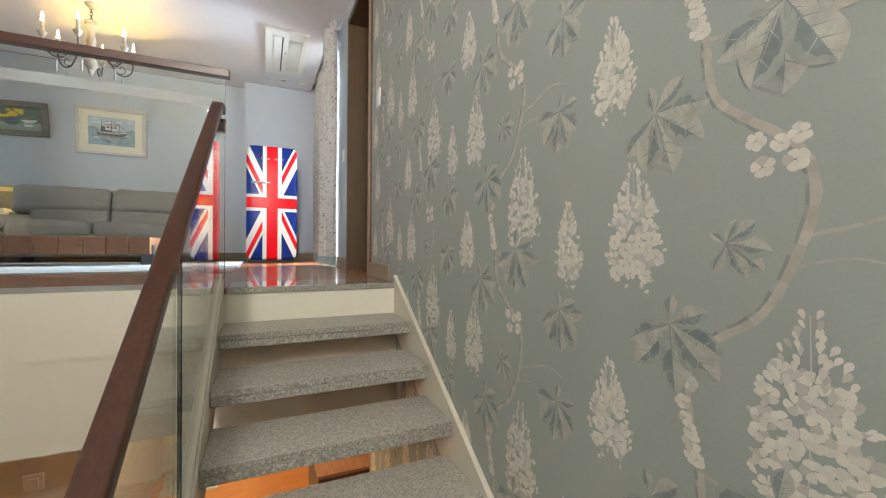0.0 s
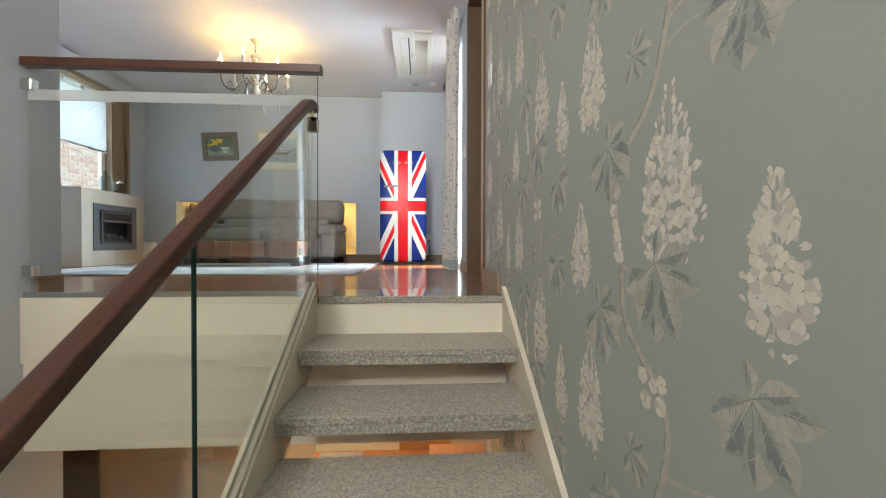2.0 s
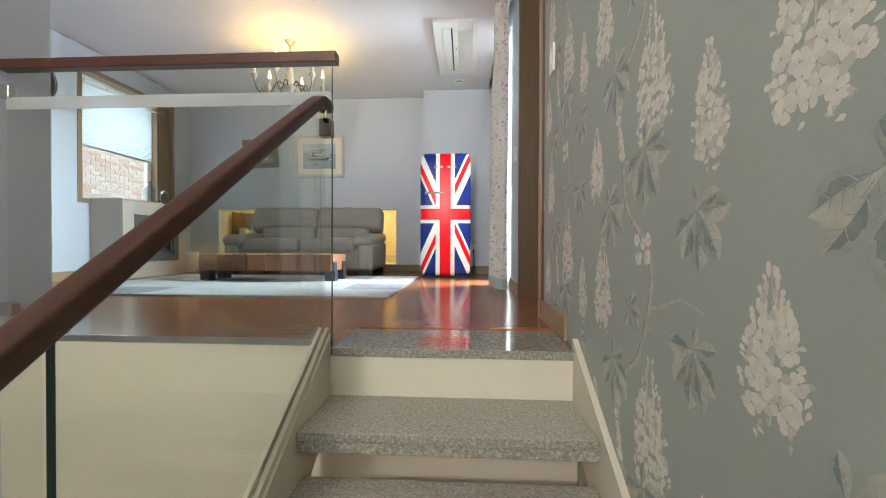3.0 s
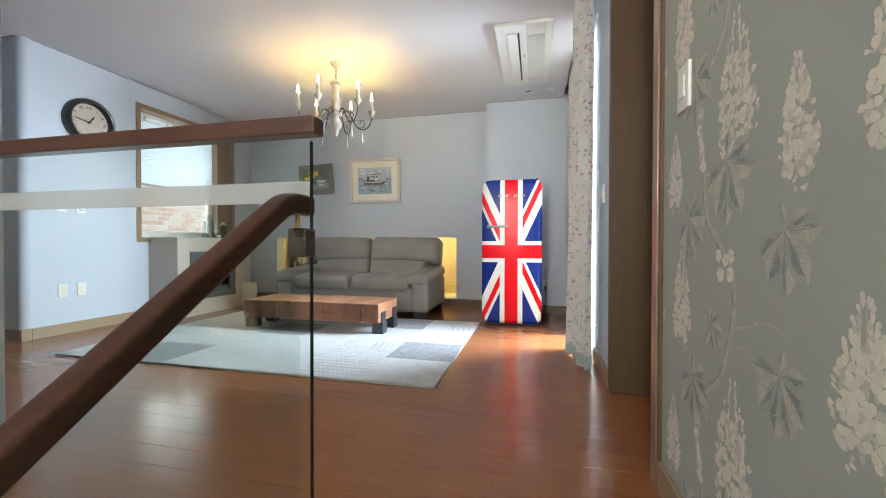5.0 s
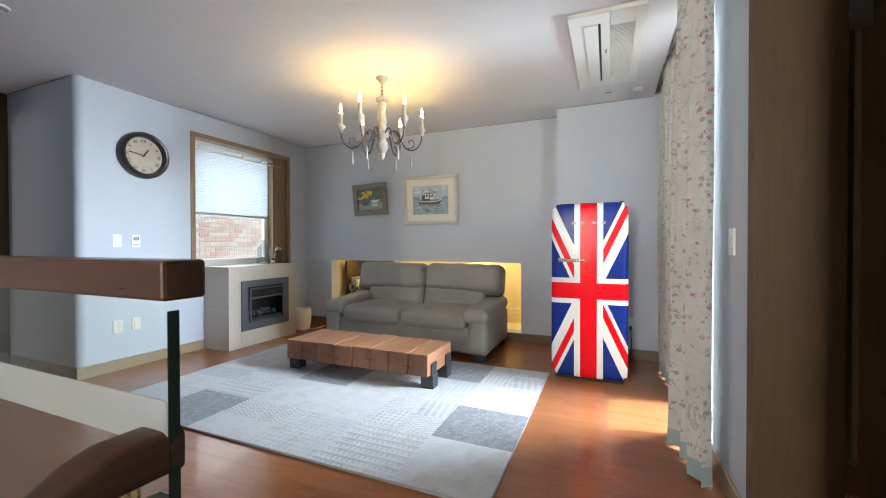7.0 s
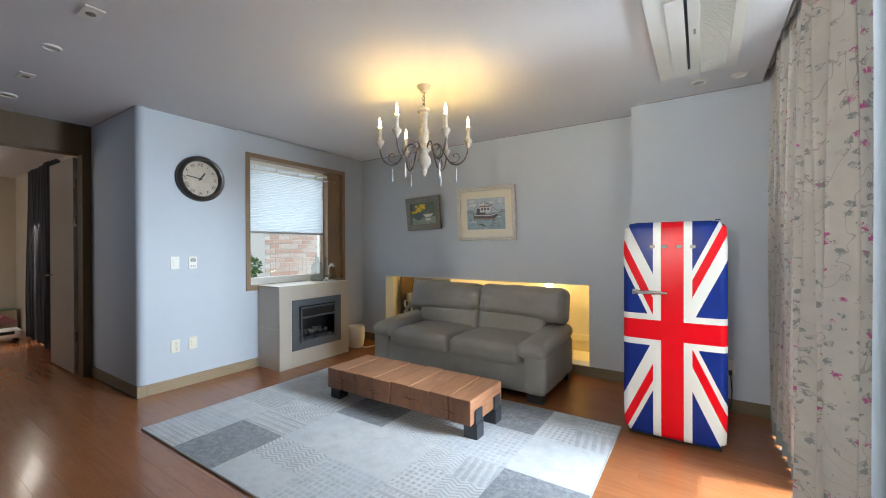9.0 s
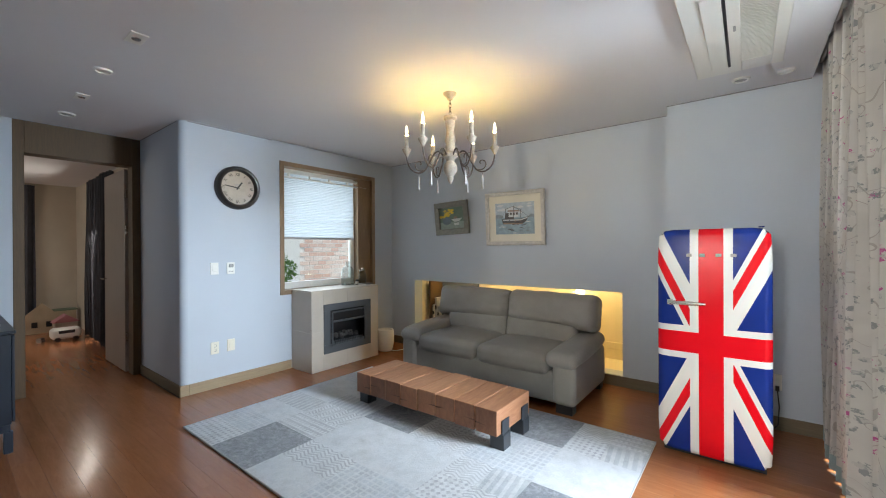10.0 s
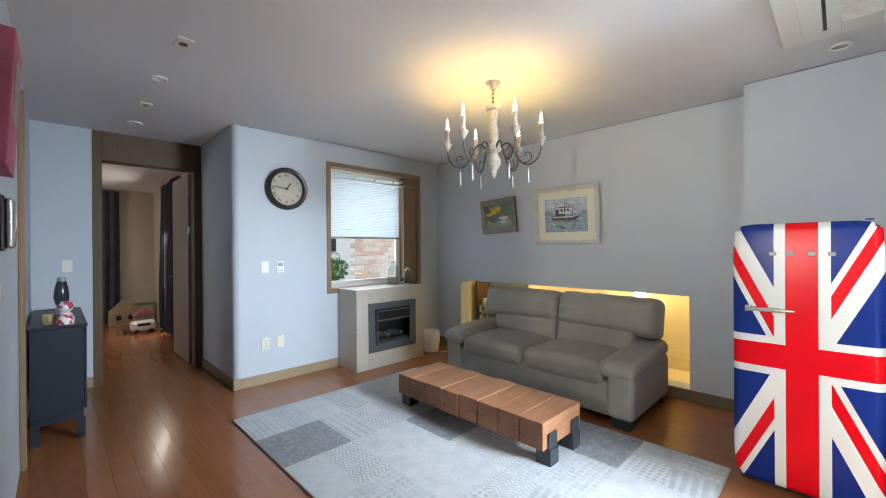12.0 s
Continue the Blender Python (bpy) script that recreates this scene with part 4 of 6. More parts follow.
# ---------------------------------------------------------------- living room: large things
def refrigerator():
    ob = thing("refrigerator", (0.275, 5.02, 0.0), "retro refrigerator with glossy blue, white and red flag door", "refrigerator")
    body = soft(bmesh.new(), (0, 0.345, 0.755), (0.585, 0.57, 1.46), 0.055, 0.0, 2, 4, 5)
    part("body", body, M["navy"], ob, "glossy dark blue cabinet", True)
    door = bmesh.new()
    soft(door, (0, 0, 0), (0.60, 0.085, 1.455), 0.042, 0.012, 1, 10, 6)
    # the outline's corners are rounded wider than the edges
    for v in door.verts:
        r, hx, hz = 0.075, 0.300, 0.7275
        dx, dz = abs(v.co.x) - (hx - r), abs(v.co.z) - (hz - r)
        if dx > 0 and dz > 0:
            d = math.hypot(dx, dz)
            lim = max(dx, dz)
            f = lim / d
            v.co.x = math.copysign(hx - r + dx * f, v.co.x)
            v.co.z = math.copysign(hz - r + dz * f, v.co.z)
    d = part("door", door, M["flag"], ob, "enamel door painted with a flag", 60)
    d.location = (0, 0.0, 0.757)
    gasket = part("gasket", B(-0.285, 0.285, 0.043, 0.060, 0.05, 1.46, 0.004), M["dark"], ob)
    hb = bmesh.new()
    tube(hb, [(-0.235, -0.052, 0.0), (-0.10, -0.072, 0.0), (-0.025, -0.078, 0.0)], [0.013, 0.014, 0.008], 10)
    box(hb, -0.240, -0.205, -0.060, -0.040, -0.018, 0.018, 0.004)
    h = part("handle", hb, M["chrome"], d, "chrome lever handle", True)
    h.location.z = 0.252
    for x in (-0.115, -0.045, 0.040, 0.115):
        b = part("badge_letter", B(x - 0.015, x + 0.015, -0.0585, -0.0535, -0.010, 0.010, 0.003), M["grey_plastic"], d, "small grey badge")
        b.location.z = 0.56
    for x in (-0.22, 0.22):
        for y in (0.10, 0.55):
            part("foot", lathe(bmesh.new(), [(0.02, 0.0), (0.02, 0.03)], (x, y, 0.0), 12), M["dark"], ob)
    part("plinth", B(-0.27, 0.27, 0.02, 0.06, 0.005, 0.045), M["dark"], ob)
    part("hinge", B(0.235, 0.265, 0.03, 0.07, 1.487, 1.494, 0.002), M["navy"], ob)
    return ob


refrigerator()


def sofa():
    ob = thing("sofa", (-1.588, 5.58, 0.0), "two-seat taupe grey leather sofa with plump arms", "sofa")
    L = M["leather"]
    part("base", soft(bmesh.new(), (0, -0.02, 0.205), (1.58, 0.82, 0.27), 0.03, 0.004, 1, 6, 3), L, ob, "", True)
    for s in (-1, 1):
        part("seat_cushion", soft(bmesh.new(), (s * 0.365, -0.13, 0.375), (0.725, 0.66, 0.17), 0.062, 0.030, 2, 8, 5), L, ob, "plump leather seat cushion", True)
        lo = soft(bmesh.new(), (s * 0.385, 0.225, 0.50), (0.77, 0.22, 0.30), 0.06, 0.016, 1, 8, 5)
        bmesh.ops.rotate(lo, verts=lo.verts, cent=(0, 0.235, 0.45), matrix=Matrix.Rotation(radians(-10), 3, "X"))
        part("lumbar_cushion", lo, L, ob, "", True)
        up = soft(bmesh.new(), (s * 0.468, 0.265, 0.745), (0.932, 0.25, 0.33), 0.075, 0.030, 1, 22, 5)
        for v in up.verts:
            inner = max(0.0, 1 - abs(v.co.x) / 0.30) ** 2
            w = noise.noise(v.co * 7.0 + Vector((s * 3, 0, 0)))
            fold = math.sin(v.co.z * 70 + 9 * v.co.x + 2 * w) * inner
            v.co += Vector((0, -0.012, 0.006)) * w + Vector((0, -0.007, 0.004)) * fold
            if v.co.z < 0.66:
                v.co.z -= 0.035 * (v.co.x / 0.93) ** 2
        bmesh.ops.rotate(up, verts=up.verts, cent=(0, 0.29, 0.65), matrix=Matrix.Rotation(radians(-12), 3, "X"))
        part("back_cushion", up, L, ob, "creased leather back cushion", True)
        arm = soft(bmesh.new(), (s * 0.855, -0.03, 0.255), (0.195, 0.86, 0.37), 0.05, 0.008, 0, 6, 4)
        a = part("arm", arm, L, ob, "", True)
        pad = soft(bmesh.new(), (s * 0.830, -0.055, 0.445), (0.265, 0.86, 0.12), 0.058, 0.020, 2, 8, 5)
        for v in pad.verts:
            t = (v.co.y + 0.49) / 0.86
            v.co.z += 0.05 * max(0, t) ** 1.5 - 0.05 * max(0.0, 0.18 - t) ** 1.0
            v.co.x += s * 0.012 * math.sin(t * 3)
        part("arm_pad", pad, L, a, "rolled padded arm top", True)
    part("back_frame", soft(bmesh.new(), (0, 0.40, 0.44), (1.66, 0.12, 0.62), 0.05, 0.0, 1, 6, 3), L, ob, "", True)
    for x in (-0.85, 0.85):
        for y in (-0.38, 0.38):
            part("foot", B(x - 0.07, x + 0.07, y - 0.05, y + 0.05, 0.0, 0.075, 0.004), M["dark"], ob, "black block foot")
    return ob


sofa()


def coffee_table():
    ob = thing("coffee_table", (-1.552, 4.505, 0.012), "low coffee table of reddish square timbers on black legs", "coffee table")
    rnd = random.Random(4)
    w = 1.41 / 8
    for k in range(8):
        x = -0.705 + w * k
        dz, dy = rnd.uniform(-0.003, 0.003), rnd.uniform(-0.006, 0.006)
        bm = bmesh.new()
        box(bm, x + 0.004, x + w - 0.004, -0.243 + dy, 0.243 + dy, 0.108, 0.278 + dz, 0.006, 2)
        for f in bm.faces:
            if f.normal.length < 0.5:
                f.normal_update()
            if abs(f.normal.y) > 0.8:
                f.material_index = 1
        beam = part("timber", bm, [M["beam"], M["endgrain"]], ob)
        # drying cracks in the end grain
        cz = 0.16 + rnd.uniform(-0.01, 0.04)
        side = k % 2
        cx = x + 0.003 if side else x + w - 0.003
        tip = cx + (0.095 if side else -0.095)
        cr = bmesh.new()
        yq = -0.2435 + dy
        vs = [cr.verts.new(p) for p in ((cx, yq - 0.0012, cz - 0.005), (cx, yq - 0.0012, cz + 0.005), (tip, yq - 0.0012, cz + rnd.uniform(-0.01, 0.01)))]
        cr.faces.new(vs)
        bmesh.ops.solidify(cr, geom=cr.faces[:], thickness=0.002)
        part("crack", cr, M["floor_gap"], beam)
    for x in (-0.665, 0.665):
        for y in (-0.145, 0.145):
            xa, xb = (x - 0.048, x + 0.058) if x > 0 else (x - 0.058, x + 0.048)
            part("leg", B(xa, xb, y - 0.05, y + 0.05, 0.0, 0.106, 0.004), M["iron"], ob)
            xe = 0.7055 if x > 0 else -0.7135
            part("leg_plate", B(xe, xe + 0.008, y - 0.05, y + 0.05, 0.095, 0.20, 0.002), M["iron"], ob)
    return ob


coffee_table()


def rug():
    x0, x1, y0, y1 = -2.965, -0.048, 3.155, 5.07
    ob = tagged(thing("rug", (0, 0, 0), "pale grey-blue patchwork rug with worn woven figures", "rug"))
    pale, mid, blue, deep = (0.56, 0.58, 0.60), (0.40, 0.425, 0.45), (0.44, 0.475, 0.515), (0.20, 0.215, 0.24)
    kinds = [rug_patch("plain", pale, (0.40, 0.43, 0.46)), rug_patch("herringbone", pale, (0.24, 0.26, 0.28)), rug_patch("check", pale, (0.20, 0.22, 0.25)),
             rug_patch("stripe", mid, (0.62, 0.63, 0.63)), rug_patch("grid", blue, (0.62, 0.64, 0.65)), rug_patch("mottled", deep, (0.38, 0.40, 0.42)),
             rug_patch("rows", pale, (0.25, 0.27, 0.30))]
    part("backing", B(x0, x1, y0, y1, 0.0005, 0.010, 0.003), M["grey_plastic"], ob)
    # four rows of six squares; a square is whole (one kind), halved (two) or quartered (four)
    rows = [["24", "5", "01", "4", "6", "0"], ["03", "61", "0", "0", "2113", "5"], ["0", "30", "5", "12", "4", "0"], ["4", "0", "06", "0", "5", "2316"]]
    px, py = (x1 - x0 - 0.012) / 6, (y1 - y0 - 0.012) / 4
    for r, row in enumerate(rows):
        for c, cell in enumerate(row):
            nx, ny = {1: (1, 1), 2: (1, 2), 4: (2, 2)}[len(cell)]
            for k, ch in enumerate(cell):
                i, j = k % nx, k // nx
                a, b = x0 + 0.006 + px * (c + i / nx), y0 + 0.006 + py * (r + j / ny)
                part("patch", B(a, a + px / nx, b, b + py / ny, 0.0101, 0.0135), kinds[int(ch)], ob)
    for a, b, c, d in ((x0, x1, y0, y0 + 0.006), (x0, x1, y1 - 0.006, y1), (x0, x0 + 0.006, y0 + 0.006, y1 - 0.006), (x1 - 0.006, x1, y0 + 0.006, y1 - 0.006)):
        part("binding", B(a, b, c, d, 0.0101, 0.0140, 0.001), M["grey_plastic"], ob)


rug()


def fireplace():
    ob = thing("fireplace", (-3.31, 5.0, 0.0), "electric fireplace in a cream stone tile surround", "fireplace")
    S = M["stone"]
    # surround: two jambs, head and hearth around the insert
    ya, yb, za, zb = -0.335, 0.355, 0.18, 0.74
    for name, a in (("surround_tile", (-0.49, ya, 0.0, 0.44)), ("surround_tile", (-0.49, ya, 0.4408, 0.885)), ("surround_tile", (yb, 0.49, 0.0, 0.44)), ("surround_tile", (yb, 0.49, 0.4408, 0.885)),
                    ("surround_tile", (ya, 0.0, 0.0, za)), ("surround_tile", (0.0003, yb, 0.0, za)), ("surround_tile", (ya, 0.0, zb, 0.885)), ("surround_tile", (0.0003, yb, zb, 0.885))):
        part(name, B(-0.02, 0.0, a[0] + 0.0003, a[1] - 0.0003, a[2], a[3], 0.0006), S, ob)
    for sy in (-0.49, 0.47):
        for a in ((0.0, 0.44), (0.4408, 0.885)):
            part("side_tile", B(-0.389, -0.0205, sy, sy + 0.02, *a, 0.0006), S, ob)
    part("mantel", B(-0.389, 0.002, -0.494, 0.494, 0.886, 0.904, 0.002), S, ob, "cream stone mantel top")
    part("core", B(-0.385, -0.19, -0.468, 0.468, 0.0, 0.884), M["dark"], ob)
    F = M["fire_metal"]
    ins = bmesh.new()
    box(ins, -0.015, 0.012, ya + 0.001, yb - 0.001, za + 0.001, za + 0.10, 0.003), box(ins, -0.015, 0.012, ya + 0.001, yb - 0.001, zb - 0.075, zb - 0.001, 0.003)
    box(ins, -0.015, 0.012, ya + 0.001, ya + 0.085, za + 0.10, zb - 0.075, 0.003), box(ins, -0.015, 0.012, yb - 0.085, yb - 0.001, za + 0.10, zb - 0.075, 0.003)
    i = part("insert", ins, F, ob, "slate grey steel fire insert")
    lip = bmesh.new()
    box(lip, 0.0125, 0.030, ya + 0.095, yb - 0.095, zb - 0.105, zb - 0.088, 0.003), box(lip, 0.0125, 0.030, ya + 0.095, yb - 0.095, zb - 0.215, zb - 0.195, 0.003)
    box(lip, 0.0125, 0.030, ya + 0.095, ya + 0.112, za + 0.075, zb - 0.105, 0.003), box(lip, 0.0125, 0.030, yb - 0.112, yb - 0.095, za + 0.075, zb - 0.105, 0.003)
    part("fire_frame", lip, F, i)
    part("vent_panel", B(-0.010, 0.010, ya + 0.115, yb - 0.115, zb - 0.190, zb - 0.108), M["dark"], i)
    part("firebox", B(-0.185, -0.160, ya + 0.09, yb - 0.09, za + 0.08, zb - 0.20), M["dark"], i)
    gr = bmesh.new()
    for k in range(18):
        yy = ya + 0.125 + k * 0.0245
        box(gr, 0.010, 0.018, yy, yy + 0.010, za + 0.085, za + 0.135)
    part("grate", gr, F, i, "slotted steel grate")
    rnd = random.Random(9)
    for k in range(20):
        bm = bmesh.new()
        bmesh.ops.create_icosphere(bm, subdivisions=2, radius=rnd.uniform(0.018, 0.032))
        for v in bm.verts:
            v.co *= 1 + 0.35 * noise.noise(v.co * 30 + Vector((k, 0, 0)))
        c = part("coal", bm, M["ember"], i)
        c.location = (-0.075 + rnd.uniform(-0.04, 0.03), -0.19 + 0.020 * k, za + 0.155 + rnd.uniform(-0.01, 0.035))
    return ob


fireplace()


# ---------------------------------------------------------------- walls: pictures, clock, switches
def picture(name, x0, x1, z0, z1, turn, border, mat, label, paint, mount=0.0, bead=False, lean=0.0):
    cx, cz, w, h = (x0 + x1) / 2, (z0 + z1) / 2, (x1 - x0) / 2, (z1 - z0) / 2
    ob = new(name)
    ob.matrix_world = pose(cx, YN - h * math.sin(radians(lean)), cz, lean, turn, 0)
    tagged(ob, label, "picture")
    for a in ((-w, w, -h, -h + border), (-w, w, h - border, h), (-w, -w + border, -h + border, h - border), (w - border, w, -h + border, h - border)):
        part("frame_bar", B(a[0], a[1], -0.035, -0.004, a[2], a[3], 0.008, 3), mat, ob)
    if bead:
        step = 0.026
        ball = bmesh.new()
        bmesh.ops.create_uvsphere(ball, u_segments=8, v_segments=6, radius=0.009)
        for v in ball.verts:
            v.co.x *= 1.25
        me = None
        spots = [(-w + 0.014 + step * k, s * (h - 0.013)) for k in range(int((2 * w - 0.02) / step)) for s in (-1, 1)]
        spots += [(s * (w - 0.013), -h + 0.04 + step * k) for k in range(int((2 * h - 0.06) / step)) for s in (-1, 1)]
        for x, z in spots:
            if me is None:
                o = part("carved_bead", ball, mat, ob, "", True)
                me = o.data
            else:
                o = new("carved_bead", me)
                o.parent = ob
            o.location = (x, -0.036, z)
    if mount:
        part("mount", B(-w + border, w - border, -0.012, -0.006, -h + border, h - border), M["ivory"], ob, "cream mount board")
    iw, ih = w - border - mount, h - border - mount
    paint(ob, iw, ih)
    return ob


def dab(ob, name, mat, outline, depth):
    bm = bmesh.new()
    a, b = [bm.verts.new((x, -depth, z)) for x, z in outline], [bm.verts.new((x, -depth + 0.0012, z)) for x, z in outline]
    bm.faces.new(a), bm.faces.new(list(reversed(b)))
    for i in range(len(a)):
        j = (i + 1) % len(a)
        bm.faces.new((a[i], b[i], b[j], a[j]))
    bmesh.ops.recalc_face_normals(bm, faces=bm.faces)
    part(name, bm, mat, ob)


def oval(cx, cz, rx, rz, n=14, a0=0.0, a1=2 * math.pi):
    return [(cx + rx * math.cos(a), cz + rz * math.sin(a)) for a in np.linspace(a0, a1, n, endpoint=False)]


P = {k: plain("oil_paint_" + k, c, 0.5, v, 22, 140, 0.3) for k, (c, v) in dict(
    sky=((0.42, 0.50, 0.56), 0.22), sea=((0.27, 0.36, 0.42), 0.25), hull=((0.09, 0.085, 0.085), 0.4), cloud=((0.60, 0.63, 0.64), 0.12), rust=((0.28, 0.19, 0.14), 0.3),
    island=((0.25, 0.29, 0.32), 0.2), green=((0.12, 0.17, 0.12), 0.3), yellow=((0.72, 0.50, 0.03), 0.3), vase=((0.10, 0.13, 0.15), 0.25), bowl=((0.62, 0.64, 0.60), 0.1), table=((0.27, 0.33, 0.27), 0.2)).items()}


def boat_scene(ob, w, h):
    """A moored trawler with its wheelhouse, rigging and dark mirror image in grey-blue water."""
    def q(*pts):
        return [(x * w, z * h) for x, z in pts]

    rnd = random.Random(12)
    dab(ob, "painted_sky", P["sky"], q((-1, 0.05), (1, 0.05), (1, 1), (-1, 1)), 0.0135)
    dab(ob, "painted_sea", P["sea"], q((-1, -1), (1, -1), (1, 0.05), (-1, 0.05)), 0.0135)
    for k in range(16):
        x, z = rnd.uniform(-0.8, 0.8), rnd.uniform(0.35, 0.92)
        dab(ob, "painted_cloud", P["cloud"], oval(x * w, z * h, w * rnd.uniform(0.10, 0.20), h * rnd.uniform(0.04, 0.08)), 0.0140 + 0.00004 * k)
    dab(ob, "painted_island", P["island"], q((-1, 0.04), (-0.55, 0.04), (-0.62, 0.20), (-0.80, 0.30), (-1, 0.24)), 0.0149)
    dab(ob, "painted_island", P["island"], q((0.66, 0.04), (1, 0.04), (1, 0.20), (0.85, 0.24)), 0.0149)
    for k in range(34):
        x, z = rnd.uniform(-0.85, 0.85), rnd.uniform(-0.95, -0.05)
        near = abs(x) < 0.6 and z < -0.25
        dab(ob, "painted_ripple", P["hull"] if near and k % 3 else P["cloud"] if k % 2 else P["island"], oval(x * w, z * h, w * rnd.uniform(0.06, 0.16), h * rnd.uniform(0.012, 0.03), 10), 0.0150 + 0.00003 * k)
    dab(ob, "painted_hull", P["hull"], q((-0.66, -0.02), (-0.60, -0.36), (0.40, -0.38), (0.60, -0.20), (0.74, 0.10), (0.30, -0.04)), 0.0165)
    dab(ob, "painted_strake", P["cloud"], q((-0.60, -0.06), (0.30, -0.08), (0.70, 0.05), (0.66, -0.02), (0.28, -0.15), (-0.60, -0.12)), 0.0168)
    dab(ob, "painted_keel", P["rust"], q((-0.58, -0.28), (0.46, -0.31), (0.40, -0.38), (-0.57, -0.36)), 0.0168)
    dab(ob, "painted_deckhouse", P["hull"], q((-0.50, -0.04), (-0.02, -0.05), (0.0, 0.34), (-0.46, 0.36)), 0.0170)
    dab(ob, "painted_wheelhouse", P["cloud"], q((-0.30, 0.10), (0.22, 0.08), (0.20, 0.44), (-0.26, 0.46)), 0.0173)
    dab(ob, "painted_roof", P["rust"], q((-0.36, 0.44), (0.28, 0.42), (0.24, 0.50), (-0.32, 0.53)), 0.0176)
    for x in (-0.22, -0.06, 0.09):
        dab(ob, "painted_window", P["hull"], q((x, 0.22), (x + 0.10, 0.22), (x + 0.10, 0.37), (x, 0.37)), 0.0177)
    for x, t in ((-0.44, 0.62), (-0.02, 0.80), (0.34, 0.56)):
        dab(ob, "painted_mast", P["hull"], q((x - 0.014, 0.0), (x + 0.014, 0.0), (x + 0.010, t), (x - 0.010, t)), 0.0180)
    for a, b in (((-0.44, 0.60), (-0.68, 0.0)), ((-0.02, 0.78), (0.70, 0.10)), ((-0.02, 0.78), (-0.44, 0.60)), ((0.34, 0.55), (0.0, 0.70))):
        dab(ob, "painted_rope", P["hull"], q((a[0], a[1] - 0.012), (b[0], b[1] - 0.012), (b[0], b[1] + 0.012), (a[0], a[1] + 0.012)), 0.0183)
    for x in (-0.5, -0.25, 0.05, 0.30):
        dab(ob, "painted_fender", P["rust"] if x > 0 else P["vase"], oval(x * w, -0.16 * h, w * 0.035, h * 0.05, 10), 0.0178)


def flower_scene(ob, w, h):
    dab(ob, "painted_ground", P["green"], [(-w, -h * 0.35), (w, -h * 0.35), (w, h), (-w, h)], 0.0135)
    dab(ob, "painted_table", P["table"], [(-w, -h), (w, -h), (w, -h * 0.35), (-w, -h * 0.35)], 0.0135)
    rnd = random.Random(2)
    dab(ob, "painted_vase", P["vase"], oval(-w * 0.42, -h * 0.25, w * 0.36, h * 0.34), 0.0150)
    for k in range(16):
        dab(ob, "painted_flower", P["yellow"], oval(-w * 0.42 + rnd.uniform(-0.5, 0.55) * w, h * 0.50 + rnd.uniform(-0.34, 0.28) * h, w * 0.14, h * 0.11, 9), 0.0152 + 0.00015 * k)
    dab(ob, "painted_bowl", P["bowl"], [(-w * 0.05, -h * 0.1), (w * 0.85, -h * 0.06), (w * 0.6, -h * 0.34), (w * 0.2, -h * 0.36)], 0.0182)
    dab(ob, "painted_fruit", P["rust"], oval(w * 0.32, h * 0.02, w * 0.16, h * 0.12), 0.0178)
    dab(ob, "painted_cloth", P["bowl"], [(w * 0.15, -h * 0.5), (w * 0.55, -h * 0.45), (w * 0.6, -h * 0.68), (w * 0.2, -h * 0.7)], 0.0184)


picture("framed_picture", -2.84, -2.305, 1.548, 1.973, -2.2, 0.075, plain("aged_pewter_frame", (0.20, 0.185, 0.15), 0.45, 0.3, 30, 120, 0.4, 0.3), "small flower still life in a dark pewter frame", flower_scene, lean=4.5)
picture("framed_picture", -2.048, -1.294, 1.40, 2.024, 0.2, 0.045, plain("silver_white_frame", (0.60, 0.57, 0.52), 0.4, 0.2, 40, 150, 0.3, 0.15), "fishing boat painting in a silvery carved frame", boat_scene, 0.085, True, 3.6)


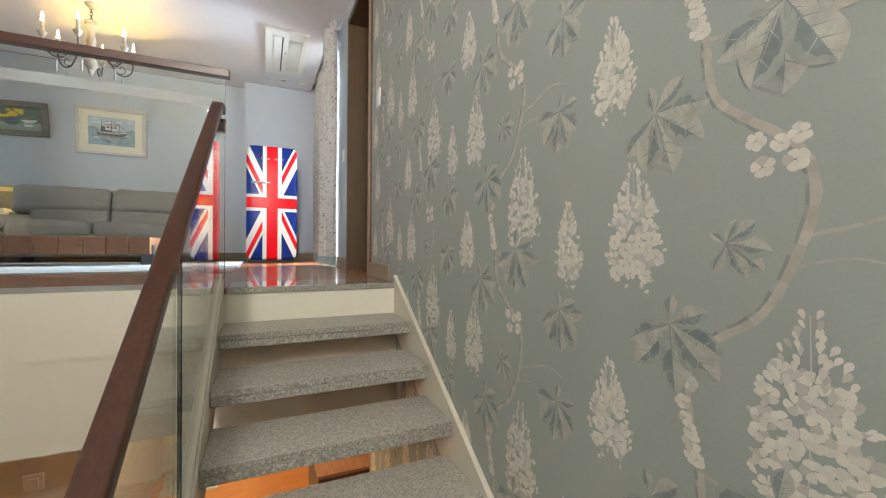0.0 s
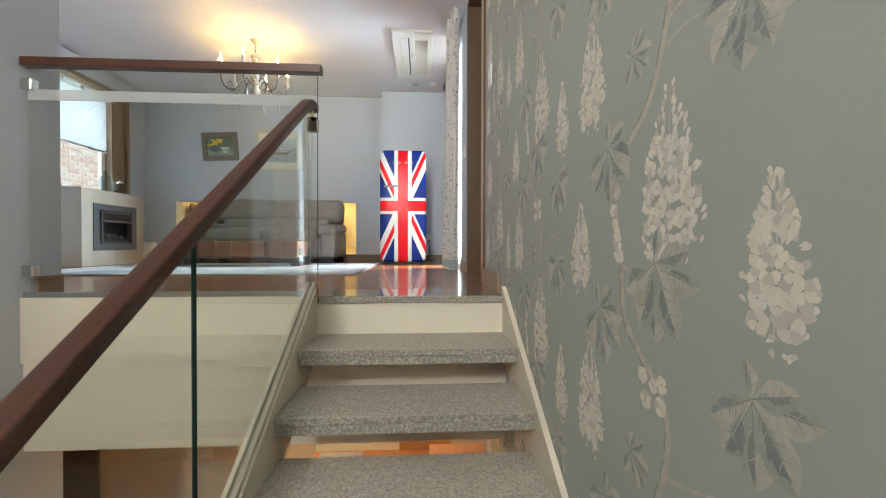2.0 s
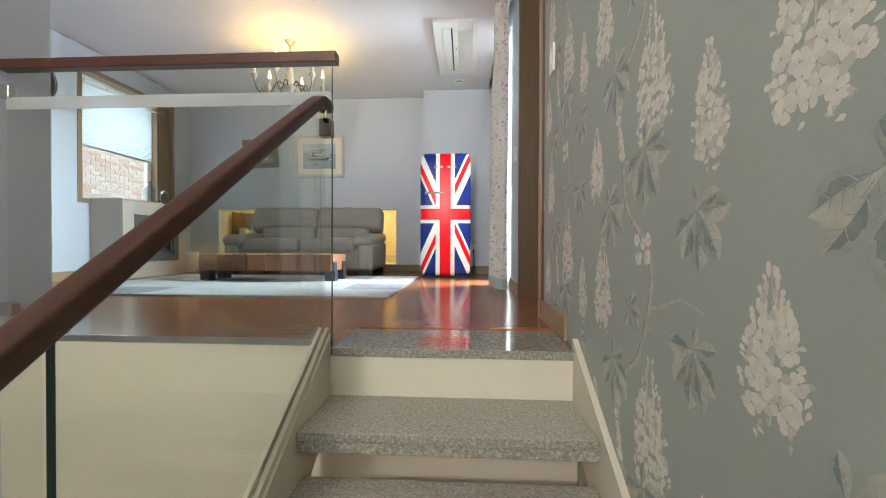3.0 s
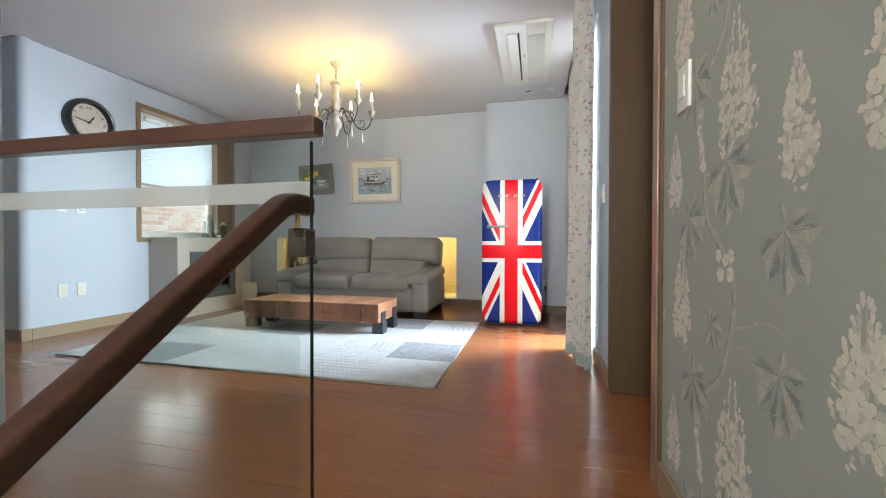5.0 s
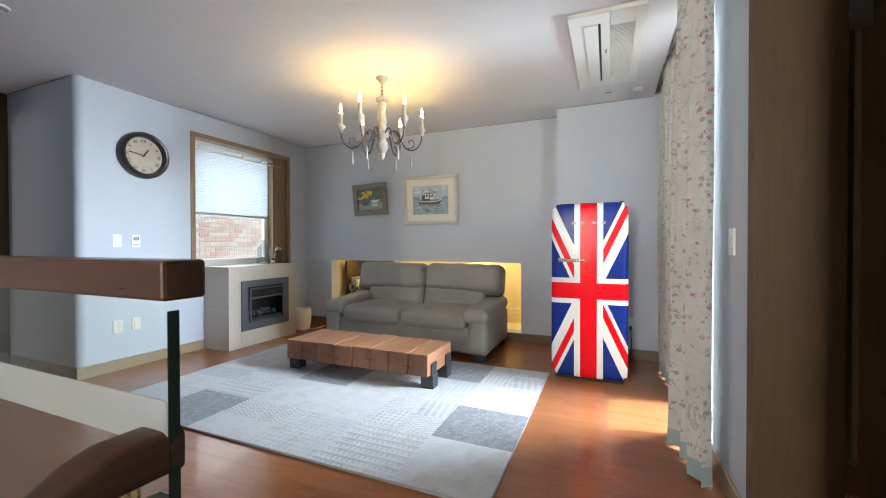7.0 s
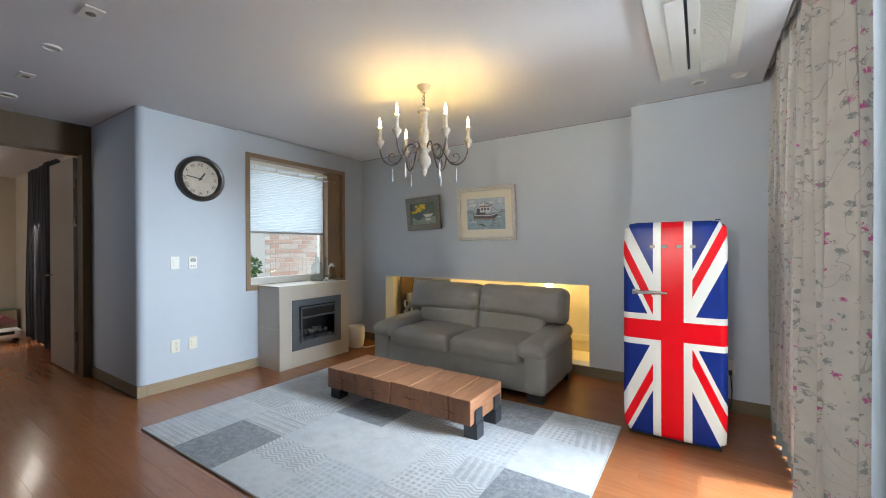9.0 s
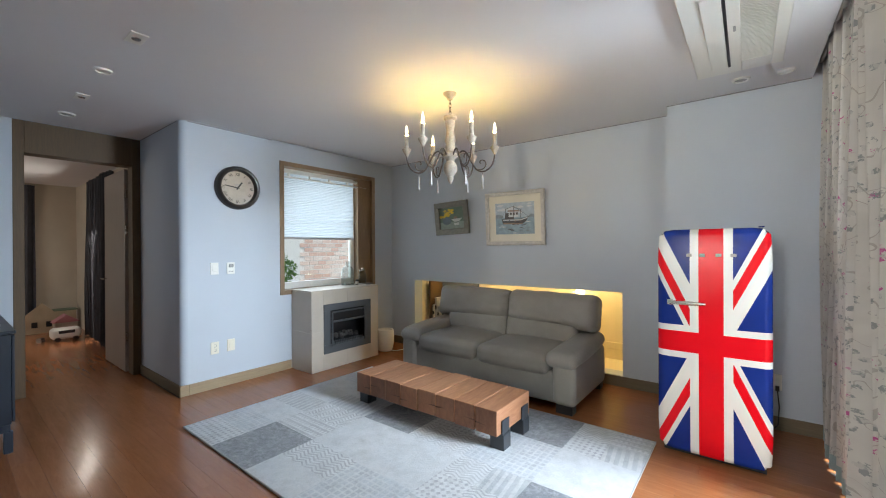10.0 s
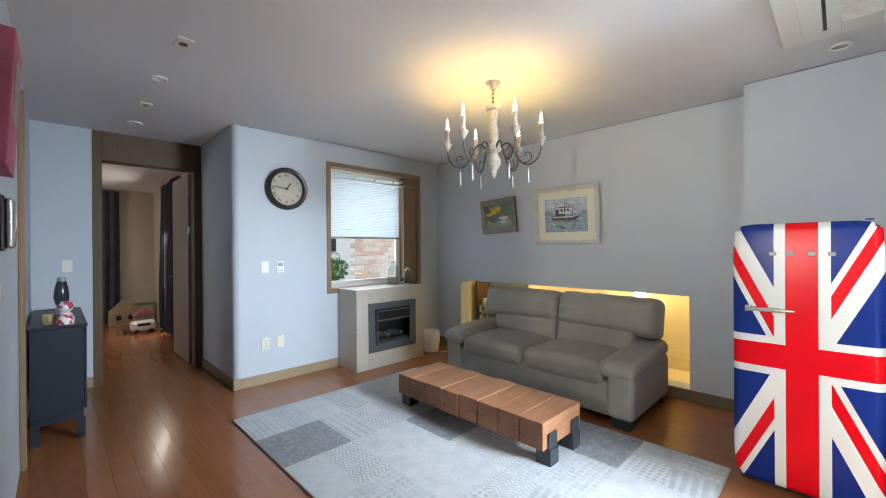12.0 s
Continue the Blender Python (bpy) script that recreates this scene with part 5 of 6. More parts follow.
def wall_clock():
    ob = thing("wall_clock", (XW, 3.905, 2.0), "round black wall clock with a cream roman dial", "clock")
    bm = bmesh.new()
    prof = [(0.170, 0.010), (0.173, 0.050), (0.180, 0.066), (0.196, 0.070), (0.212, 0.060), (0.220, 0.038), (0.222, 0.0)]
    rings = [[bm.verts.new((d, r * math.cos(a), r * math.sin(a))) for a in np.linspace(0, 2 * math.pi, 48, endpoint=False)] for r, d in prof]
    for a, b in zip(rings, rings[1:]):
        for i in range(48):
            bm.faces.new((a[i], a[(i + 1) % 48], b[(i + 1) % 48], b[i]))
    bmesh.ops.recalc_face_normals(bm, faces=bm.faces)
    part("rim", bm, plain("bronze_black_rim", (0.022, 0.018, 0.016), 0.35, 0.3, 30, 120, 0.1), ob, "black bronze rim", True)
    bm = bmesh.new()
    bmesh.ops.create_circle(bm, cap_ends=True, segments=40, radius=0.171, matrix=Matrix.Translation((0.012, 0, 0)) @ Matrix.Rotation(radians(90), 4, "Y"))
    dial = part("dial", bm, plain("aged_cream_dial", (0.47, 0.41, 0.33), 0.5, 0.12, 14, 90, 0.02), ob, "aged cream dial")
    numerals = ["XII", "I", "II", "III", "IV", "V", "VI", "VII", "VIII", "IX", "X", "XI"]
    for k, text in enumerate(numerals):
        cu = bpy.data.curves.new("numeral", "FONT")
        cu.body, cu.size, cu.align_x, cu.align_y, cu.extrude = text, 0.043, "CENTER", "CENTER", 0.0005
        tmp = bpy.data.objects.new("numeral", cu)
        me = bpy.data.meshes.new_from_object(tmp)
        bpy.data.objects.remove(tmp)
        me.materials.append(M["dark"])
        o = new("numeral", me)
        o.parent = dial
        a = radians(30 * k)
        o.matrix_local = Matrix.Translation((0.0135, 0.138 * math.sin(a), 0.138 * math.cos(a))) @ Matrix.Rotation(-a, 4, "X") @ Matrix(((0, 0, 1, 0), (1, 0, 0, 0), (0, 1, 0, 0), (0, 0, 0, 1)))
    for name, ang, ln, wd in (("hour_hand", 36, 0.075, 0.007), ("minute_hand", 278, 0.125, 0.005)):
        bm = B(0.016, 0.018, -wd, wd, -0.02, ln)
        bmesh.ops.rotate(bm, verts=bm.verts, cent=(0, 0, 0), matrix=Matrix.Rotation(-radians(ang), 3, "X"))
        part(name, bm, M["dark"], ob)
    bm = bmesh.new()
    for k in range(3):
        box(bm, 0.0128, 0.0134, -0.03 + 0.004 * k, 0.03 - 0.004 * k, 0.035 - 0.012 * k, 0.039 - 0.012 * k)
    part("maker_mark", bm, M["grey_plastic"], ob)


wall_clock()


def plate(name, at, facing, label, category, detail, w=0.075, h=0.118, mat=None):
    """A wall plate; local x is out of the wall, y across, z up."""
    turn = {"E": 0, "N": 90, "W": 180, "S": -90}[facing]
    ob = thing(name, at, label, category, "", turn)
    part("plate", B(0, 0.010, -w / 2, w / 2, -h / 2, h / 2, 0.003), mat or M["white"], ob)
    if detail == "rocker":
        part("rocker", B(0.0102, 0.015, -w * 0.26, w * 0.26, -h * 0.24, h * 0.24, 0.002), mat or M["white"], ob)
    elif detail == "thermostat":
        part("dial_ring", B(0.0102, 0.013, -w * 0.28, w * 0.28, 0.008, h * 0.36, 0.008), M["grey_plastic"], ob, "grey display")
        for k in range(3):
            part("button", B(0.0102, 0.013, -0.022 + 0.017 * k, -0.012 + 0.017 * k, -h * 0.32, -h * 0.22, 0.001), M["grey_plastic"], ob)
    elif detail == "socket":
        for z in (-0.021, 0.021):
            bm = bmesh.new()
            for a in np.linspace(radians(-120), radians(120), 9)[:-1]:
                b = a + radians(26)
                p = [(0.0122, r * math.cos(q), z + r * math.sin(q)) for q in (a, b) for r in (0.010, 0.015)]
                vs = [bm.verts.new(v) for v in (p[0], p[1], p[3], p[2])]
                bm.faces.new(vs)
            bmesh.ops.solidify(bm, geom=bm.faces[:], thickness=0.0015)
            part("socket_ring", bm, M["grey_plastic"], ob)
    elif detail == "jack":
        part("jack", B(0.0102, 0.014, -0.02, 0.02, -0.03, 0.03, 0.002), M["chrome"], ob)
    return ob


plate("light_switch", (XW, 3.68, 1.18), "E", "white rocker light switch on the wall", "light switch", "rocker")
plate("thermostat", (XW, 3.835, 1.178), "E", "white wall thermostat with grey display", "thermostat", "thermostat")
plate("wall_socket", (XW, 3.68, 0.397), "E", "ivory double wall socket", "socket", "socket", mat=M["ivory"])
plate("wall_socket", (XW, 3.833, 0.400), "E", "ivory blank outlet plate", "socket", "rocker", mat=M["ivory"])
plate("wall_socket", (0.62, 5.858, 0.355), "S", "white socket plate on the pier", "socket", "rocker")
plate("light_switch", (XE, 3.62, 1.15), "W", "white light switch beside the curtain", "light switch", "rocker")
plate("light_switch", (XE, 2.245, 1.28), "W", "white light switch on floral wallpaper", "light switch", "rocker", 0.085, 0.13)
plate("light_switch", (XD, 2.245, 1.214), "E", "white light switch beside the bedroom door", "light switch", "rocker")


# ---------------------------------------------------------------- ceiling things
def chandelier():
    cx, cy = -1.378, 4.47
    ob = thing("chandelier", (cx, cy, CEIL), "six-arm chandelier with lit candle bulbs and crystal drops", "chandelier")
    part("canopy", lathe(bmesh.new(), [(0.0, 0.0), (0.055, 0.0), (0.050, -0.012), (0.030, -0.030), (0.022, -0.048), (0.0, -0.052)], seg=24), M["candle"], ob, "", True)
    for k in range(4):
        bm = bmesh.new()
        a = np.linspace(0, 2 * math.pi, 13)
        pts = [(0.010 * math.cos(q), 0, 0.020 * math.sin(q)) if k % 2 else (0, 0.010 * math.cos(q), 0.020 * math.sin(q)) for q in a]
        tube(bm, pts, 0.0025, 6)
        o = part("chain_link", bm, M["wrought"], ob)
        o.location.z = -0.066 - 0.030 * k
    prof = [(0.0, -0.175), (0.050, -0.180), (0.052, -0.200), (0.036, -0.215), (0.040, -0.235), (0.030, -0.29), (0.036, -0.345), (0.045, -0.37), (0.034, -0.40), (0.040, -0.42), (0.030, -0.45),
            (0.056, -0.475), (0.058, -0.50), (0.038, -0.515), (0.030, -0.53), (0.052, -0.565), (0.055, -0.60), (0.040, -0.63), (0.022, -0.65), (0.026, -0.665), (0.010, -0.70), (0.0, -0.71)]
    part("column", lathe(bmesh.new(), prof, seg=24), M["candle"], ob, "turned whitewashed wooden column", True)
    R = 0.345
    for k in range(6):
        a = radians(60 * k + 32.4)
        c, s = math.cos(a), math.sin(a)

        def at(r, z):
            return (r * c, r * s, z)

        crv = [(0.045, -0.50), (0.085, -0.455), (0.125, -0.465), (0.16, -0.53), (0.205, -0.60), (0.26, -0.615), (0.31, -0.585), (0.338, -0.53), (R, -0.482)]
        fine = []
        for i in range(len(crv) - 1):
            p0, p1, p2, p3 = crv[max(i - 1, 0)], crv[i], crv[i + 1], crv[min(i + 2, len(crv) - 1)]
            for t in (0, 0.25, 0.5, 0.75):
                fine.append(tuple(0.5 * (2 * p1[q] + (p2[q] - p0[q]) * t + (2 * p0[q] - 5 * p1[q] + 4 * p2[q] - p3[q]) * t * t + (3 * p1[q] - p0[q] - 3 * p2[q] + p3[q]) * t ** 3) for q in (0, 1)))
        fine.append(crv[-1])
        arm = part("arm", tube(bmesh.new(), [at(r, z) for r, z in fine], 0.0065, 8), M["wrought"], ob, "dark wrought iron scroll arm", True)
        spiral = [(0.225 + (0.055 - 0.0078 * q) * math.cos(q * 0.85 + 4.2) + 0.015, -0.550 + (0.055 - 0.0078 * q) * math.sin(q * 0.85 + 4.2)) for q in np.linspace(0, 7, 26)]
        part("scroll", tube(bmesh.new(), [at(r, z) for r, z in spiral], 0.0042, 6), M["wrought"], arm, "", True)
        part("candle_cup", lathe(bmesh.new(), [(0.008, -0.486), (0.016, -0.470), (0.032, -0.442), (0.036, -0.428), (0.020, -0.424), (0.0, -0.424)], at(R, 0), 16), M["candle"], ob, "", True)
        cd = part("candle", lathe(bmesh.new(), [(0.018, -0.4235), (0.020, -0.415), (0.0150, -0.408), (0.0145, -0.380), (0.0158, -0.37), (0.0145, -0.322), (0.0, -0.322)], at(R, 0), 14), M["candle"], ob, "", True)
        part("bulb", lathe(bmesh.new(), [(0.0080, -0.3215), (0.0125, -0.319), (0.0040, -0.311)], at(R, 0), 12), M["bulb"], cd, "glowing candle bulb", True)
        part("bulb_tip", lathe(bmesh.new(), [(0.0035, -0.3108), (0.0095, -0.300), (0.0115, -0.290), (0.0085, -0.268), (0.0035, -0.248), (0.0010, -0.239), (0.0, -0.238)], at(R, 0), 12), M["bulb_tip"], cd, "pale glowing bulb tip", True)
        for r, z0, ln in ((0.25, -0.622, 0.12),):
            dr = part("crystal_drop", lathe(bmesh.new(), [(0.0, z0 - 0.02), (0.007, z0 - 0.03), (0.0085, z0 - 0.06), (0.0105, z0 - ln), (0.0, z0 - ln - 0.012)], at(r, 0), 6), M["crystal"], ob, "long clear crystal drop")
            part("hook", tube(bmesh.new(), [at(r, z0 + 0.004), at(r, z0 - 0.022)], 0.0012, 5), M["wrought"], dr)
    return ob


chandelier()


def air_conditioner():
    x0, x1, y0, y1 = 0.182, 0.640, 4.135, 5.315
    ob = thing("ceiling_air_conditioner", ((x0 + x1) / 2, (y0 + y1) / 2, CEIL), "white ceiling cassette air conditioner with intake grille", "air conditioner")
    w, h = (x1 - x0) / 2, (y1 - y0) / 2
    Wm = M["white"]
    fr = bmesh.new()
    gx0, gx1, gy0, gy1 = 0.020, 0.170, -h + 0.17, h - 0.17
    for a in ((-w, gx0, -h, h), (gx1, w, -h, h), (gx0, gx1, -h, gy0), (gx0, gx1, gy1, h)):
        box(fr, *a, -0.030, 0.0, 0.004)
    part("panel", fr, Wm, ob)
    part("vane", B(-0.140, -0.052, -h + 0.12, h - 0.12, -0.036, -0.0305, 0.004), Wm, ob, "white louvre vane")
    part("outlet_slot", B(-0.0505, -0.036, -h + 0.12, h - 0.12, -0.0325, -0.0302), M["dark"], ob, "dark air outlet slot")
    part("grille_backing", B(gx0, gx1, gy0, gy1, -0.008, 0.0), M["grey_plastic"], ob)
    sl = B(gx0, gx1, -0.003, 0.003, -0.026, -0.010)
    k, y = 0, gy0 + 0.010
    me = None
    while y < gy1:
        if me is None:
            o = part("grille_slat", sl, Wm, ob)
            me = o.data
        else:
            o = new("grille_slat", me)
            o.parent = ob
        o.location.y = y
        y += 0.0175
    part("receiver", B(-0.012, 0.0, -0.10, -0.04, -0.033, -0.0302), M["grey_plastic"], ob)


air_conditioner()


def round_fixture(name, at, r, label, category, inner):
    ob = thing(name, at, label, category)
    part("ring", lathe(bmesh.new(), [(r * 0.72, -0.004), (r * 0.80, -0.014), (r * 0.95, -0.012), (r, 0.0)], seg=28), M["white"], ob, "", True)
    part("face", lathe(bmesh.new(), [(0.0, -0.010 if inner else -0.006), (r * 0.70, -0.006), (r * 0.715, 0.0)], seg=28), M["grey_plastic"] if inner else M["white"], ob, "", True)


round_fixture("ceiling_vent", (0.424, 5.575, CEIL), 0.055, "round white ceiling air valve", "vent", True)
round_fixture("smoke_detector", (0.672, 5.578, CEIL), 0.050, "round white ceiling detector", "detector", False)
round_fixture("ceiling_vent", (-4.30, 2.715, CEIL), 0.060, "round white air valve near the bedroom door", "vent", True)
round_fixture("smoke_detector", (-2.96, 2.695, CEIL), 0.050, "flat white ceiling detector", "detector", False)
for x in (-2.294, -3.675):
    ob = thing("downlight", (x, 2.707, CEIL), "small white rectangular ceiling downlight, switched off", "downlight", "hall downlights")
    part("trim_plate", B(-0.075, 0.075, -0.042, 0.042, -0.008, 0.0, 0.003), M["white"], ob)
    part("lens", lathe(bmesh.new(), [(0.0, -0.012), (0.022, -0.011), (0.024, -0.008)], seg=18), M["chrome"], ob, "", True)


# ---------------------------------------------------------------- small things in the living room
MT = 0.904      # mantel top


def cloche():
    ob = thing("glass_cloche", (-3.60, 5.235, MT), "glass dome with shells on a thin base", "glass dome")
    part("base", lathe(bmesh.new(), [(0.0, 0.0), (0.084, 0.0), (0.086, 0.008), (0.0, 0.010)], seg=24), M["chrome"], ob, "", True)
    d = [(0.078, 0.011), (0.078, 0.17)] + [(0.026 + 0.052 * math.cos(a), 0.17 + 0.072 * math.sin(a)) for a in np.linspace(0.15, 1.5, 8)] + [(0.026, 0.262), (0.027, 0.290)]
    part("dome", lathe(bmesh.new(), d, seg=24), M["jar_glass"], ob, "clear glass dome", True)
    part("knob", lathe(bmesh.new(), [(0.0, 0.291), (0.030, 0.291), (0.032, 0.300), (0.0, 0.306)], seg=14), M["jar_glass"], ob, "", True)
    rnd = random.Random(5)
    for k in range(7):
        bm = bmesh.new()
        bmesh.ops.create_icosphere(bm, subdivisions=1, radius=0.013)
        o = part("shell", bm, M["stone"], ob)
        o.location = (rnd.uniform(-0.03, 0.03), rnd.uniform(-0.03, 0.03), 0.021)


cloche()
jar = thing("glass_jar", (-3.585, 5.465, MT), "clear lidded glass jar on the mantel", "jar")
part("jar_wall", lathe(bmesh.new(), [(0.050, 0.0), (0.052, 0.02), (0.050, 0.130), (0.036, 0.155), (0.036, 0.172)], seg=20), M["jar_glass"], jar, "", True)
part("lid", lathe(bmesh.new(), [(0.0, 0.173), (0.040, 0.173), (0.042, 0.190), (0.016, 0.200), (0.019, 0.215), (0.0, 0.225)], seg=20), M["chrome"], jar, "grey metal lid", True)
pot = thing("small_bottle", (-3.55, 5.345, MT), "small dark bottle with a pale label", "bottle")
part("body", lathe(bmesh.new(), [(0.0, 0.0), (0.020, 0.0), (0.021, 0.05), (0.014, 0.06), (0.014, 0.070), (0.0, 0.070)], seg=16), M["dark"], pot, "", True)
part("label_band", lathe(bmesh.new(), [(0.0213, 0.010), (0.0216, 0.012), (0.0219, 0.040), (0.0214, 0.042)], seg=16), M["ivory"], pot, "", True)
tray = thing("small_tray", (-3.46, 5.47, MT), "thin dark tray lying on the mantel", "tray")
part("slab", B(-0.025, 0.025, -0.04, 0.04, 0.0, 0.008, 0.003), M["dark"], tray)
part("rim", B(-0.028, 0.028, -0.043, 0.043, 0.0085, 0.0105, 0.0008), M["iron"], tray)

vase = thing("humidifier", (-3.40, 5.70, 0.0), "rounded white humidifier on the floor by the fireplace", "humidifier")
part("shell", lathe(bmesh.new(), [(0.0, 0.004), (0.085, 0.004), (0.100, 0.03), (0.115, 0.12), (0.118, 0.20), (0.112, 0.275), (0.104, 0.285), (0.094, 0.280), (0.090, 0.262), (0.0, 0.255)], seg=32), M["white"], vase, "", True)
part("foot_ring", lathe(bmesh.new(), [(0.078, 0.0), (0.080, 0.0), (0.080, 0.0035), (0.078, 0.0035)], seg=24), M["grey_plastic"], vase)
part("cable", tube(bmesh.new(), [(0.10, 0.0, 0.02), (0.15, 0.05, 0.006), (0.17, 0.15, 0.006), (0.13, 0.30, 0.006)], 0.004, 6), M["white"], vase)

# niche
nl = thing("niche_lamp", (-1.10, YN + 0.545, 0.845), "small glowing wall lamp inside the niche", "wall lamp")
part("shade", B(-0.045, 0.045, -0.05, -0.012, -0.03, 0.03, 0.006), glow("lit_lamp_shade", (1.0, 0.80, 0.45), 9.0), nl)
part("bracket", B(-0.02, 0.02, -0.0115, 0.014, -0.02, 0.02), M["brass"], nl)
# Unseen fill along the niche's top, added for its warm brightness.
lamp("niche_strip", "AREA", look((-1.9, YN + 0.33, 0.975), (-1.9, YN + 0.36, 0.2)), 8.0, (1.0, 0.72, 0.32), size=2.5, size_y=0.06)
lamp("niche_lamp_light", "POINT", Matrix.Translation((-1.10, YN + 0.44, 0.85)), 1.5, (1.0, 0.75, 0.38), size=0.02)
shelf = thing("bookshelf", (-2.86, YN + 0.36, NICHE[2]), "dark shelf with a row of pale books in the niche", "bookshelf")
part("back_panel", B(-0.30, 0.34, 0.16, 0.18, 0.0, 0.80), M["fire_metal"], shelf)
part("side_panel", B(-0.325, -0.302, -0.12, 0.18, 0.0, 0.80), M["frame"], shelf)
rnd = random.Random(8)
for k in range(14):
    bk = thing("book", (-3.14 + 0.042 * k, YN + 0.36, NICHE[2]), "tall grey book standing in the niche shelf", "book", "niche books")
    hgt = rnd.uniform(0.42, 0.56)
    part("cover", B(0, 0.036, -0.10, 0.12, 0.0, hgt, 0.003), M["grey_plastic"] if k % 3 else M["ivory"], bk)
    part("spine_band", B(0.004, 0.032, -0.1022, -0.1003, hgt * 0.7, hgt * 0.8), M["dark"], bk)

# cable of the refrigerator
cab = thing("power_cable", (0.63, 5.80, 0.0), "black power cable behind the refrigerator", "cable")
part("cord", tube(bmesh.new(), [(0, 0.05, 0.30), (0.01, 0.02, 0.18), (0.0, -0.02, 0.06), (-0.05, -0.06, 0.008), (-0.10, -0.05, 0.008)], 0.004, 6), M["dark"], cab, "", True)
part("plug", B(-0.012, 0.012, 0.035, 0.055, 0.29, 0.33, 0.003), M["dark"], cab)


# ---------------------------------------------------------------- hall
def sideboard():
    ob = thing("sideboard", (-4.05, 2.178, 0.0), "dark blue lacquered sideboard on short legs", "sideboard")
    N = M["navy_wood"]
    part("body", B(-0.60, 0.59, -0.145, 0.130, 0.20, 0.807, 0.003), N, ob)
    part("top", B(-0.61, 0.60, -0.155, 0.153, 0.809, 0.830, 0.004), N, ob)
    for x in (-0.30, 0.295):
        d = part("door", B(x - 0.29, x + 0.29, 0.132, 0.147, 0.215, 0.80, 0.003), N, ob)
        part("knob", lathe(bmesh.new(), [(0.0, -0.012), (0.012, -0.008), (0.010, 0.008), (0.0, 0.012)], (x + (0.25 if x < 0 else -0.25), 0.158, 0.55), 12), M["brass"], d, "", True)
    part("apron", B(-0.57, 0.587, -0.14, 0.125, 0.150, 0.198, 0.002), N, ob)
    for x in (-0.56, 0.565):
        for y in (-0.12, 0.115):
            lg = bmesh.new()
            box(lg, x - 0.024, x + 0.024, y - 0.022, y + 0.022, 0.008, 0.149, 0.003)
            l = part("leg", lg, N, ob)
            part("glide", lathe(bmesh.new(), [(0.0, 0.0), (0.014, 0.0), (0.014, 0.0075)], (x, y, 0), 10), M["chrome"], l)


sideboard()
lava = thing("lava_lamp", (-4.25, 2.20, 0.83), "dark smoked glass lava lamp on the sideboard", "lamp")
part("stand", lathe(bmesh.new(), [(0.0, 0.0), (0.045, 0.0), (0.038, 0.04), (0.030, 0.06), (0.042, 0.09), (0.0, 0.09)], seg=20), M["chrome"], lava, "", True)
part("bottle", lathe(bmesh.new(), [(0.042, 0.091), (0.050, 0.14), (0.044, 0.21), (0.030, 0.27), (0.0, 0.272)], seg=20), plain("smoked_glass", (0.03, 0.035, 0.045), 0.08, 0.3, 14, 60, 0.0, 0.0, 0.5), lava, "", True)
part("cap", lathe(bmesh.new(), [(0.031, 0.272), (0.025, 0.305), (0.0, 0.305)], seg=20), M["grey_plastic"], lava, "", True)
doll = bmesh.new()
lathe(doll, [(0.0, 0.0), (0.06, 0.0), (0.064, 0.05), (0.045, 0.10), (0.03, 0.115), (0.050, 0.14), (0.055, 0.17), (0.038, 0.21), (0.0, 0.225)], (0, 0, 0), 20)
figm = Nodes("pink_white_glaze")
fz = figm.noise(figm.pos, 22, 2)
fig = figm.done(figm.ramp(fz, (0.48, (0.72, 0.68, 0.66)), (0.52, (0.48, 0.06, 0.12))), 0.25)
f = obj("figurine", doll, fig, None, True)
f.location, f.scale = (-3.54, 2.215, 0.83), (0.8, 0.8, 0.76)
tagged(f, "pink and white glazed figurine on the sideboard", "figurine")
cup = thing("cup", (-3.62, 2.13, 0.83), "pale yellow ceramic cup on the sideboard", "cup")
part("bowl", lathe(bmesh.new(), [(0.0, 0.0), (0.03, 0.0), (0.036, 0.02), (0.040, 0.07), (0.036, 0.07), (0.032, 0.02), (0.0, 0.012)], seg=20), plain("yellow_glaze", (0.66, 0.55, 0.30), 0.25, 0.05), cup, "", True)
part("handle", tube(bmesh.new(), [(0.038, 0, 0.058), (0.060, 0, 0.052), (0.060, 0, 0.025), (0.036, 0, 0.018)], 0.005, 8), plain("yellow_glaze_handle", (0.66, 0.55, 0.30), 0.25, 0.05), cup, "", True)

structure("trim_hall", B(-3.22, -3.13, YS + 0.001, YS + 0.030, 0.0, 2.36, 0.004), M["frame_light"], "tan wooden door casing in the hall")

canvas = thing("wall_canvas", (-1.74, YS + 0.028, 1.89), "pink painted canvas leaning out from the hall wall", "picture")
canvas.matrix_world = pose(-1.74, YS + 0.022, 1.89, -3, 0, 0)
part("canvas", B(-0.17, 0.17, 0.0, 0.038, -0.235, 0.24, 0.004), plain("pink_canvas", (0.58, 0.16, 0.27), 0.7, 0.18, 8, 120, 0.2), canvas)
part("painted_patch", B(-0.11, 0.09, 0.0382, 0.0394, -0.05, 0.17), M["grey_plastic"], canvas)
part("stretcher_bar", B(-0.155, 0.155, -0.016, -0.0005, -0.215, -0.185, 0.002), M["frame_light"], canvas)
part("stretcher_bar", B(-0.155, 0.155, -0.016, -0.0005, 0.19, 0.22, 0.002), M["frame_light"], canvas)
ic = thing("wall_intercom", (-1.92, YS + 0.002, 1.47), "dark wall intercom with a glossy oval face", "intercom")
part("back_plate", B(-0.07, 0.07, 0.0, 0.022, -0.11, 0.11, 0.008), M["dark"], ic)
